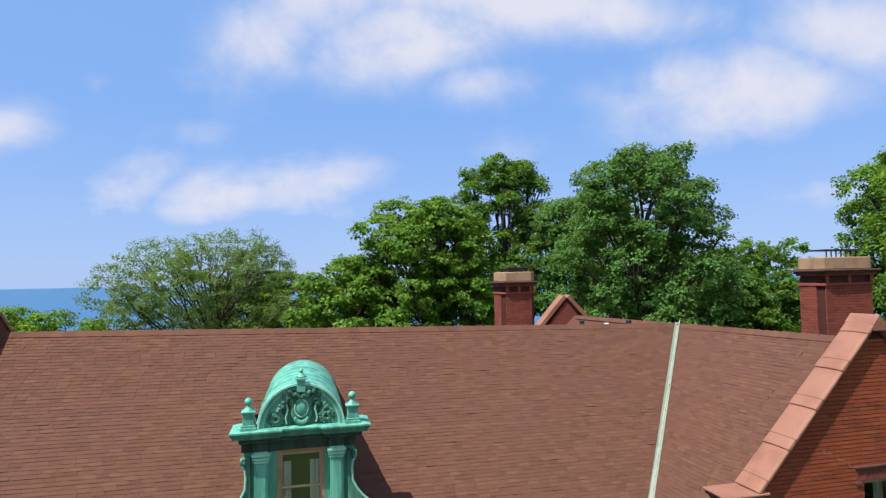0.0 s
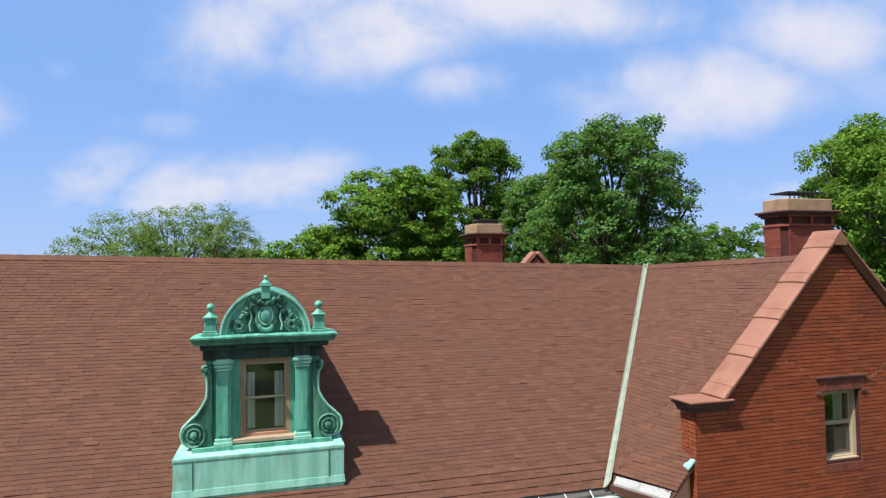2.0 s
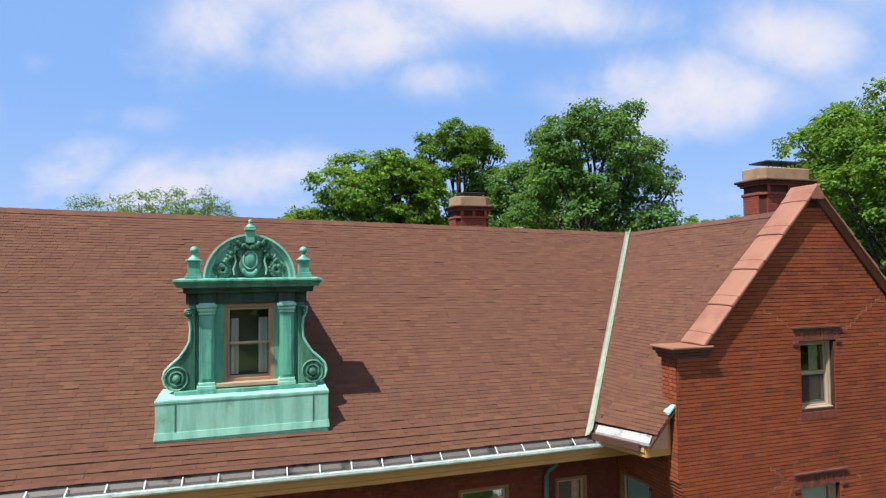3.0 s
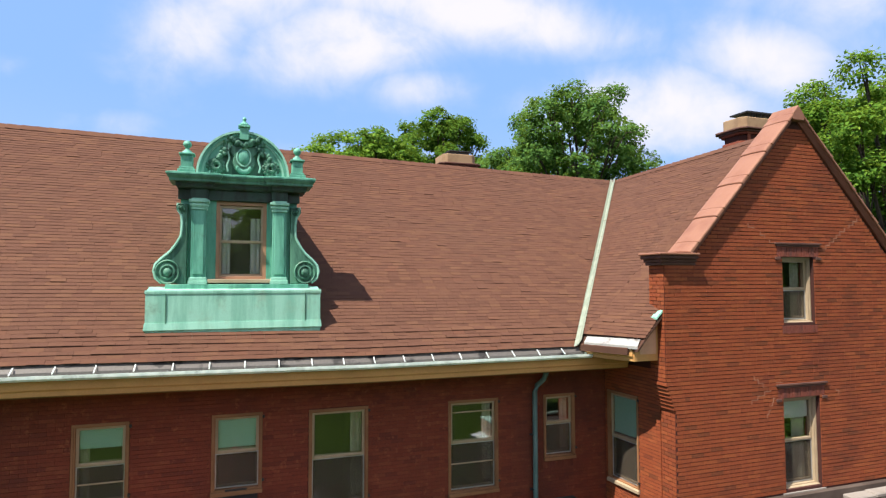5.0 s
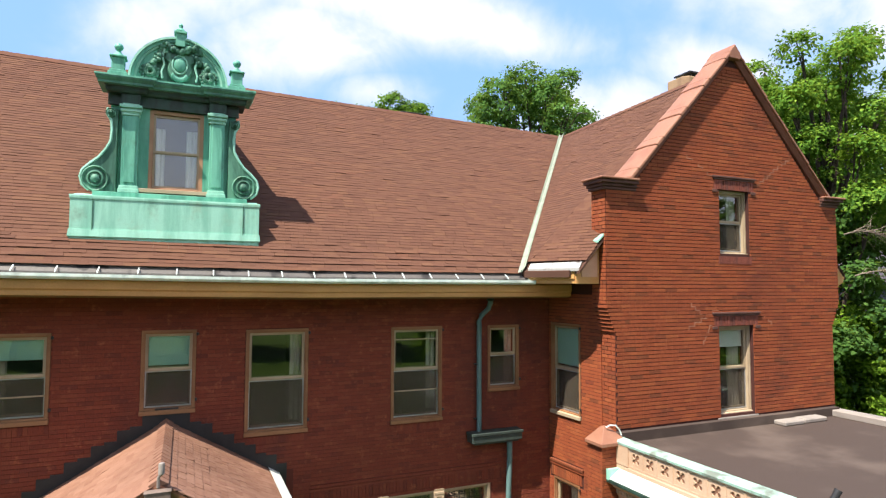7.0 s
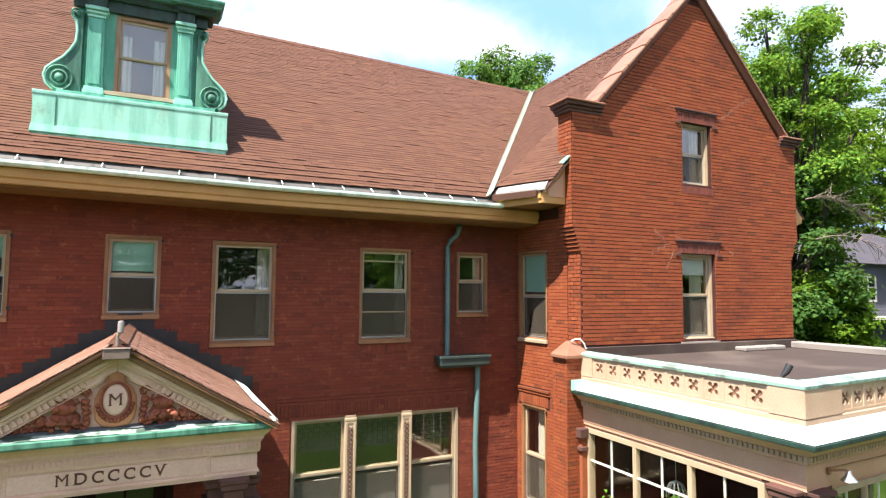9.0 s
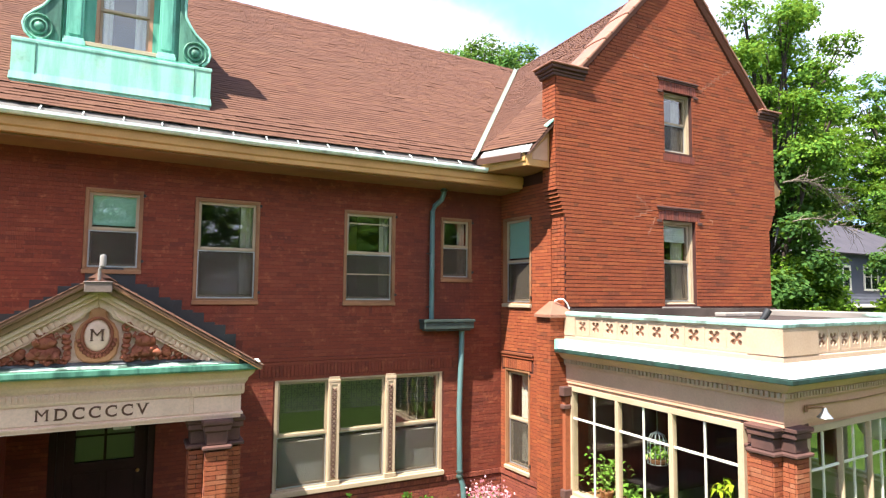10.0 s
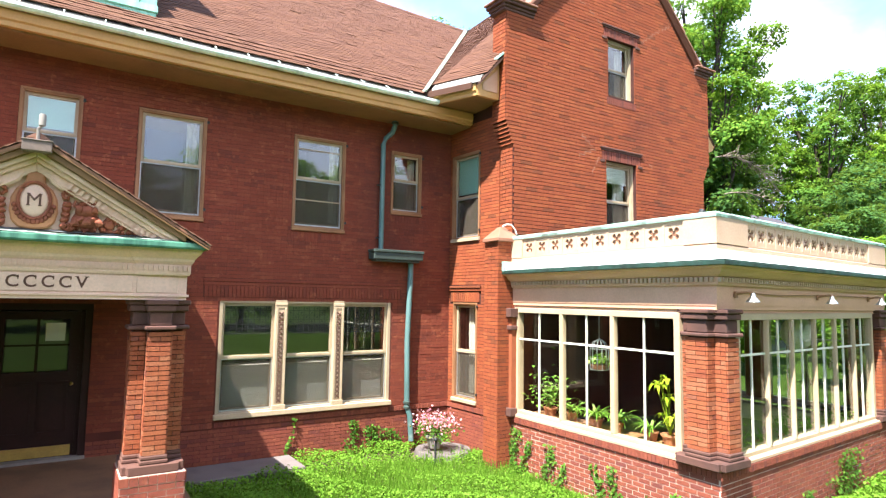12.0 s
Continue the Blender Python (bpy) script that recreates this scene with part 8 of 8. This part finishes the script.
def lay(parent, M4, z0, z1, course, length, edges, holes, mat, near=None, limit=300, seed=1, joint=0.009, proud=0.008, head=None):
    """Lays a wall's face in courses: the nearest bricks are objects of their own, the rest is joined."""
    rnd_ = random.Random(seed)
    head = joint if head is None else head
    rest = Shape()
    me = Shape().box(0, length - head, -proud, 0.01, 0, course - joint).mesh("brick")
    me.materials.append(mat)
    singles = 0
    R = M4.to_3x3().to_4x4()
    k = 0
    z = z0
    while z + course * 0.6 < z1:
        zm = z + course / 2
        lo, hi = edges(zm)
        for a, b in spans(lo, hi, holes, zm):
            n0 = math.floor((a - (k % 2) * length / 2) / length)
            x = n0 * length + (k % 2) * length / 2
            while x < b:
                p, q = max(x, a), min(x + length, b)
                if q - p > 0.035:
                    if near and singles < limit and q - p > length - 0.001 and near(p, z):
                        shared("brick", me, tuple(M4 @ Vector((p, 0, z))), parent, R)
                        singles += 1
                    else:
                        d = proud + rnd_.uniform(-0.003, 0.003)
                        c = [(p, -d, z), (q - head, -d, z), (q - head, -d, z + course - joint), (p, -d, z + course - joint)]
                        rest.v += [tuple(M4 @ Vector(v)) for v in c + [(x_, 0.01, z_) for x_, _, z_ in c]]
                        n = len(rest.v) - 8
                        rest.f += [tuple(n + i for i in f) for f in BRICK_FACES]
                x += length
        z += course
        k += 1
    if rest.v:
        tagged(part("bricks", rest, mat, parent), kind="stuff")


def upright_row(parent, M4, x0, x1, z0, z1, width, mat, proud=0.012):
    """A row of bricks standing on end."""
    n = max(1, round((x1 - x0) / width))
    w = (x1 - x0) / n
    me = Shape().box(0, w - 0.008, -proud, 0.01, 0, z1 - z0 - 0.008).mesh("brick")
    me.materials.append(mat)
    R = M4.to_3x3().to_4x4()
    for i in range(n):
        shared("brick", me, tuple(M4 @ Vector((x0 + i * w, 0, z0))), parent, R)


# front wall: base, water table, main face, band over the triple window
front_holes = [(a - 0.005, b + 0.005, c - 0.05, d + 0.005) for a, b, c, d in FRONT_WINDOWS] + [(TRIPLE[0] - 0.03, TRIPLE[1] + 0.03, TRIPLE[2] - 0.06, TRIPLE[3] + 0.005), DOORWAY,
               (2.50, 6.44, 3.245, 3.56), (-2.0, 2.2, 3.3, 3.9)]
lay(wall_front, FRONT, GROUND, 0.96, 0.066, 0.215, lambda z: (-3.5, RX), front_holes, BRICK_BASE, lambda x, z: 4.2 < x < 7.2 and z > 0.4, seed=2)
upright_row(wall_front, FRONT, 2.0, TRIPLE[0] - 0.04, 0.965, 1.065, 0.07, BRICK_BASE, 0.03)
upright_row(wall_front, FRONT, TRIPLE[1] + 0.04, RX, 0.965, 1.065, 0.07, BRICK_BASE, 0.03)
upright_row(wall_front, FRONT, TRIPLE[0], TRIPLE[1], 0.965, 1.055, 0.07, BRICK_BASE, 0.01)
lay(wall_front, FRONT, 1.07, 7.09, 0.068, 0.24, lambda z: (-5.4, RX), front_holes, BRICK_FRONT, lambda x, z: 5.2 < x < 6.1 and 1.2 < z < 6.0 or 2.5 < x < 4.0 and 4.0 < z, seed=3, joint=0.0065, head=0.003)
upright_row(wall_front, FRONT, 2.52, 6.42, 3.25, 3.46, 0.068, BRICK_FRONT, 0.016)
for z, pr in ((3.455, 0.02), (3.52, 0.03)):
    s = Shape(FRONT)
    s.box(2.50, 6.44, -pr, 0.01, z, z + 0.055)
    part("string_course", s, BRICK_FRONT, wall_front, bevel=0.004)
for i, (a, b, c, d) in enumerate(FRONT_WINDOWS):
    upright_row(wall_front, FRONT, a - 0.02, b + 0.02, c - 0.20, c - 0.06, 0.068, BRICK_FRONT, 0.015)
# side wall
side_holes = [(a - 0.005, b + 0.005, c - 0.05, d + 0.005) for a, b, c, d in SIDE_WINDOWS] + [(0.06, 1.12, 3.21, 3.56)]
lay(wall_side, SIDE, GROUND, 0.96, 0.066, 0.215, lambda z: (0.02, 1.66), side_holes, BRICK_BASE, lambda x, z: z > 0.3, 120, 4)
upright_row(wall_side, SIDE, 0.03, 1.66, 0.965, 1.065, 0.07, BRICK_BASE, 0.03)
lay(wall_side, SIDE, 1.07, 7.09, 0.068, 0.24, lambda z: (0.02, FY - GY - 0.38), side_holes, BRICK, lambda x, z: x > 1.0 and z < 6.5, 300, 5, head=0.004)
upright_row(wall_side, SIDE, 0.10, 1.08, 3.22, 3.44, 0.068, BRICK, 0.02)
for z, pr in ((3.45, 0.04), (3.51, 0.06)):
    s = Shape(SIDE)
    s.box(0.05, 1.14, -pr, 0.01, z, z + 0.05)
    part("string_course", s, BRICK, wall_side, bevel=0.004)


# gable wall
def gable_edges(z):
    if z < 6.36:
        return GL, GR
    if z < 6.885:
        e = (math.floor((z - 6.36) / 0.075) + 1) / 7
        return GL + (GUL - GL) * e, GR + (GUR - GR) * e
    if z < GTOP:
        return GUL, GUR
    return rake(z, -1) + 0.03, rake(z, 1) - 0.03


gable_holes = [(a - 0.005, b + 0.005, c - 0.05, d + 0.005) for a, b, c, d in GABLE_WINDOWS] + [(a - 0.14, b + 0.14, d, d + 0.21) for a, b, c, d in GABLE_WINDOWS] + [(10.45, 11.41, 7.69, 7.85)]
lay(wall_gable, GABLE, 4.56, 11.95, 0.075, 0.30, gable_edges, gable_holes, BRICK, lambda x, z: 7.7 < x < 9.6 and z < 7.4, seed=6, joint=0.013, proud=0.012, head=0.004)
# left flank of the gable wall
FLANK = Matrix.Translation((GUL, GY + 0.42, 0)) @ Matrix.Rotation(radians(-90), 4, "Z")
lay(wall_gable, FLANK, 6.885, GTOP, 0.075, 0.21, lambda z: (0.0, 0.42), [], BRICK, seed=7, joint=0.013, proud=0.012)
FLANK2 = Matrix.Translation((GL, GY + 0.42, 0)) @ Matrix.Rotation(radians(-90), 4, "Z")
lay(wall_gable, FLANK2, GROUND, 6.36, 0.075, 0.21, lambda z: (0.0, 0.42), [], BRICK, seed=8, joint=0.013, proud=0.012)
for i in range(7):
    e = (i + 1) / 7
    x = GL + (GUL - GL) * e
    s = Shape()
    s.box(x - 0.02, x + 0.3, GY - 0.014, GY + 0.42, 6.36 + i * 0.075, 6.36 + i * 0.075 + 0.055)
    part("corbel", s, BRICK, wall_gable)
# base of the sun room
lay(base_wall, SUN_L, GROUND, 1.05, 0.069, 0.21, lambda z: (0.25, SUN_D + 0.0), [], BRICK_BASE, lambda x, z: x > 1.0 and z > 0.3, seed=9, joint=0.014, proud=0.006)
lay(base_wall, SUN_F, GROUND, 1.05, 0.069, 0.21, lambda z: (0.0, SUN_W), [], BRICK_BASE, lambda x, z: x < 4.2 and z > 0.25, seed=10, joint=0.014, proud=0.006)
upright_row(base_wall, SUN_L, 0.30, SUN_D + 0.03, 1.043, 1.142, 0.07, BRICK_BASE, 0.03)
upright_row(base_wall, SUN_F, -0.03, SUN_W, 1.043, 1.142, 0.07, BRICK_BASE, 0.03)


def lay_pier(x0, x1, y0, y1, shaft, z0, z1, seed, r=0.17):
    """Bricks on the two faces and the rebates of a pier that can be seen."""
    n = 0
    ends = [(Matrix.Translation((0, y0, 0)), x0 + r, x1 - r), (Matrix.Translation((0, y0 + r, 0)), x0, x0 + r - 0.01), (Matrix.Translation((0, y0 + r, 0)), x1 - r + 0.01, x1)]
    W = Matrix.Rotation(radians(-90), 4, "Z")
    E = Matrix.Rotation(radians(90), 4, "Z")
    ends += [(Matrix.Translation((x0, 0, 0)) @ W, -(y1 - r), -(y0 + r)), (Matrix.Translation((x0 + r, 0, 0)) @ W, -(y0 + r - 0.01), -y0), (Matrix.Translation((x0 + r, 0, 0)) @ W, -y1, -(y1 - r + 0.01))]
    ends += [(Matrix.Translation((x1, 0, 0)) @ E, y0 + r, y1 - r), (Matrix.Translation((x1 - r, 0, 0)) @ E, y0, y0 + r - 0.01)]
    for i, (M4, a, b) in enumerate(ends):
        w = (b - a)
        lay(shaft, M4 @ Matrix.Translation((a, 0, 0)), z0, z1, 0.058, min(0.42 if w > 0.3 else w + 0.0091, w + 0.0091), lambda z: (0.0, w), [], BRICK_PIER,
            (lambda x, z: True) if i in (0, 1, 3, 4) else None, 300, seed + i, 0.009, 0.012)


for i, (x0, x1, y0, y1, sh, pl) in enumerate(PIERS):
    lay_pier(x0, x1, y0, y1, sh, 1.372, 2.84, 20 + 10 * i)
    for M4, a, b in ((Matrix.Translation((0, 8.185, 0)), x0 - 0.055, x1 + 0.055), (Matrix.Translation((x0 - 0.055, 0, 0)) @ Matrix.Rotation(radians(-90), 4, "Z"), -8.975, -8.185),
                     (Matrix.Translation((x1 + 0.055, 0, 0)) @ Matrix.Rotation(radians(90), 4, "Z"), 8.185, 8.975)):
        lay(pl, M4, GROUND, 1.05, 0.075, 0.20, lambda z, a=a, b=b: (a, b), [], BRICK_BASE, lambda x, z: True, 60, 50 + i, 0.012)
        upright_row(pl, M4, a, b, 1.05, 1.158, 0.10, BRICK_BASE, 0.012)
for i, (x0, x1, y0, y1, sh) in enumerate(SUN_PIERS):
    lay_pier(x0, x1, y0, y1, sh, 1.372, 2.83, 60 + 10 * i)
lay(but_core, Matrix.Translation((0, BUT[2] + 0.02, 0)), GROUND, 4.36, 0.068, 0.26, lambda z: (BUT[0], BUT[1]), [], BRICK, lambda x, z: True, 120, 80)
lay(but_core, Matrix.Translation((BUT[0] + 0.02, BUT[3], 0)) @ Matrix.Rotation(radians(-90), 4, "Z"), GROUND, 4.36, 0.068, 0.22, lambda z: (0.0, BUT[3] - BUT[2]), [], BRICK, lambda x, z: True, 120, 81)


# shingles
def shingle_slope(parent, corner, along, up, edges, rows, exposure, tab, mat, near, limit, seed, skip=None, surf=None, along_at=None, coarse=False):
    """Courses of shingles on a slope: corner at the eave, unit ways along the eave and up the slope, edges(v) gives the stretch."""
    rnd_ = random.Random(seed)
    n_ = along.cross(up).normalized()
    R = Matrix((along, up, n_)).transposed().to_4x4()

    def tabshape(w, lift=0.015):
        g = 0.0012
        t = Shape()
        t.v = [(g, -0.012, lift), (w - g, -0.012, lift * 0.8), (w - g, exposure + 0.01, 0.004), (g, exposure + 0.01, 0.004), (g, 0.010, -0.006), (w - g, 0.010, -0.006)]
        t.f = [(0, 1, 2, 3), (4, 5, 1, 0), (1, 5, 2), (4, 0, 3)]
        return t
    me = tabshape(tab).mesh("shingle")
    me.materials.append(mat)
    rest = Shape()
    count = 0
    for k in range(rows):
        v = k * exposure
        a, b = edges(v + exposure / 2)
        if along_at:
            along = along_at(v)
            n_ = along.cross(up).normalized()
            up = n_.cross(along).normalized()
            R = Matrix((along, up, n_)).transposed().to_4x4()
        u = a - rnd_.uniform(0, tab)
        wob = rnd_.uniform(-0.003, 0.003)
        while u < b:
            w = tab
            p, q = max(u, a), min(u + w, b)
            gap = skip(v) if skip else None
            if gap and p < gap[1] and q > gap[0]:
                if p < gap[0]:
                    q = gap[0]
                elif q > gap[1]:
                    p = gap[1]
                else:
                    q = p
            if q - p > 0.03:
                vv = v + wob + rnd_.uniform(-0.002, 0.002) + 0.004 * math.sin(p * 1.7 + k)
                o = (surf(p, vv) if surf else corner + along * p + up * vv) + n_ * (0.012 + rnd_.uniform(0, 0.003))
                if near(p, v) and count < limit and q - p > tab - 0.001:
                    shared("shingle", me, tuple(o), parent, R @ Matrix.Rotation(rnd_.uniform(-0.008, 0.008), 4, "X"))
                    count += 1
                else:
                    t = tabshape(q - p, (0.022 if k % 2 == 0 else 0.010) + rnd_.uniform(-0.004, 0.008) if coarse and k < 8 else rnd_.uniform(0.010, 0.016) if rnd_.random() < (0.90 if 0 < k < 5 else 0.985) else 0.024)
                    n = len(rest.v)
                    rest.v += [tuple(o + along * x + up * y + n_ * z) for x, y, z in t.v]
                    rest.f += [tuple(n + i for i in f) for f in t.f]
            u += w
    tagged(part("shingles", rest, mat, parent), kind="stuff")


c0 = Vector((0, EAVE_Y, EAVE_Z))
# the front slope twists slightly, as its ridge falls to one side
upv = Vector((0, RIDGE_Y - EAVE_Y, ridge_z(1.0) - EAVE_Z))
ML = upv.length
upv.normalize()


def main_edges(v):
    return -9.4, WEAVE_X + (WRIDGE_X - WEAVE_X) * min(1.0, v / ML) - 0.05


def main_surf(p, v):
    y = EAVE_Y + (RIDGE_Y - EAVE_Y) * (v + 0.03) / ML
    return Vector((p, y, main_z(p, y)))


def in_dormer(v):
    y = EAVE_Y + (RIDGE_Y - EAVE_Y) * v / ML
    return (MX - 0.93, MX + 0.93) if 11.3 < y < 13.6 else None


shingle_slope(roof, c0, Vector((1, 0, 0)), upv, main_edges, int((ML - 0.03) / 0.088), 0.088, 0.23, SHINGLE, lambda u, v: 0.8 < v < 2.6 and -3.4 < u < 6.5, 300, 30, in_dormer, main_surf, None, True)
wl_ = Vector((WRIDGE_X - WEAVE_X, 0, wing_ridge_z(12) - EAVE_Z))
WL = wl_.length
wl_.normalize()


def wing_x(y, v):
    e = wing_eave_x(y)
    return e + (WRIDGE_X - e) * min(1.0, (v + 0.27) / WL)


def wing_edges(v):
    """Along the wing's eave, counted from the gable backwards."""
    y = EAVE_Y + (RIDGE_Y - EAVE_Y) * min(1.0, (v + 0.27) / WL)
    return -(y - 0.06), (-9.60 if wing_x(9.5, v) > GUL + 0.2 else -9.41)


def wing_surf(p, v):
    x = wing_x(-p, v)
    return Vector((x, -p, wing_z(x, -p)))


def wing_along(v):
    """The way of a course: skewed low down, where the eave draws in."""
    return wing_surf(-9.5, v) - wing_surf(-10.5, v)


def wing_slope(a, b, seed, along_at, limit):
    """The wing's courses, in a front strip that draws in and a straight strip behind it."""
    def cut(v):
        lo, hi = wing_edges(v)
        return max(lo, a), min(hi, b)
    shingle_slope(roof, Vector((WEAVE_X, 0, EAVE_Z)), Vector((0, -1, 0)), wl_, cut, int((WL - 0.27) / 0.088), 0.088, 0.23, SHINGLE, lambda u, v: v < 5.0, limit, seed, None, wing_surf, along_at)


wing_slope(-EAVE_Y, -9.0, 40, wing_along, 0)
wing_slope(-40.0, -EAVE_Y, 41, None, 200)
# ridge caps
cap_me = Shape()
cap_me.v = [(0, -0.13, -0.10), (0, 0, 0.022), (0, 0.13, -0.10), (0.30, -0.13, -0.112), (0.30, 0, 0.010), (0.30, 0.13, -0.112), (0, -0.13, -0.12), (0, 0, 0.0), (0, 0.13, -0.12)]
cap_me.f = [(0, 3, 4, 1), (1, 4, 5, 2), (6, 0, 1, 7), (7, 1, 2, 8)]
cme = cap_me.mesh("ridge_cap")
cme.materials.append(SHINGLE)
x = -6.5
while x < WRIDGE_X - 0.2:
    shared("ridge_cap", cme, (x, RIDGE_Y, ridge_z(x) + 0.03), roof, Matrix.Rotation(random.uniform(-0.02, 0.02), 4, "X") @ Matrix.Rotation(0.026, 4, "Y"))
    x += 0.26
y = RIDGE_Y
while y > 9.95:
    shared("ridge_cap", cme, (WRIDGE_X, y, wing_ridge_z(y) + 0.03), roof, Matrix.Rotation(radians(-90), 4, "Z"))
    y -= 0.26
y = RIDGE_Y + 0.2
while y < 22.0:
    shared("ridge_cap", cme, (WRIDGE_X - 0.05, y, wing_ridge_z(y) + 0.03), roof, Matrix.Rotation(radians(-90), 4, "Z"))
    y += 0.26
# porch tiles
for sx in (-1, 1):
    d = Vector((sx * EH, 0, EZ - RZ))
    L = d.length
    d.normalize()
    if sx > 0:
        shingle_slope(porch, Vector((PC + EH, 0, EZ)), Vector((0, 1, 0)), -d, lambda v: (7.98, FY - 0.02), int(L / 0.12), 0.12, 0.135, PORCH_TILE, lambda u, v: True, 150, 90)
    else:
        shingle_slope(porch, Vector((PC - EH, 0, EZ)), Vector((0, -1, 0)), -d, lambda v: (-(FY - 0.02), -7.98), int(L / 0.12), 0.12, 0.135, PORCH_TILE, lambda u, v: True, 150, 91)
y = 8.0
pm = Shape()
pm.v = [(-0.11, 0, -0.045), (0, 0, 0.03), (0.11, 0, -0.045), (-0.11, 0.19, -0.055), (0, 0.19, 0.02), (0.11, 0.19, -0.055)]
pm.f = [(0, 1, 4, 3), (1, 2, 5, 4), (0, 2, 1)]
pme = pm.mesh("ridge_tile")
pme.materials.append(PORCH_TILE)
while y < FY - 0.1:
    shared("ridge_tile", pme, (PC, y, RZ + 0.03), porch)
    y += 0.17

# pale repointed joints stepping up the gable beside its windows
JOINT = plain("pale_repointing", (0.36, 0.17, 0.11), (0.27, 0.11, 0.07), 8.0, 0.95)
for k, (x, z, n, dx, dz) in enumerate(((10.42, 6.72, 5, -0.15, -0.075), (9.98, 6.66, 3, -0.10, 0.075), (10.20, 6.42, 5, -0.04, -0.075), (11.62, 9.42, 9, 0.11, 0.075), (10.30, 9.52, 5, -0.13, 0.075), (11.52, 6.70, 4, 0.10, -0.075))):
    rc = random.Random(k)
    s = Shape(GABLE)
    for i in range(n):
        w = abs(dx) * rc.uniform(0.8, 1.3)
        a, b = sorted((x, x + math.copysign(w, dx)))
        s.box(a, b, -0.0135, 0.0, z - 0.009, z + rc.uniform(0.004, 0.012))
        x += math.copysign(w, dx)
        s.box(x - 0.008, x + 0.008, -0.0135, 0.0, min(z, z + dz), max(z, z + dz))
        z += dz
    part("repointed_joint", s, JOINT, wall_gable, "pale zig-zag of repointed mortar")
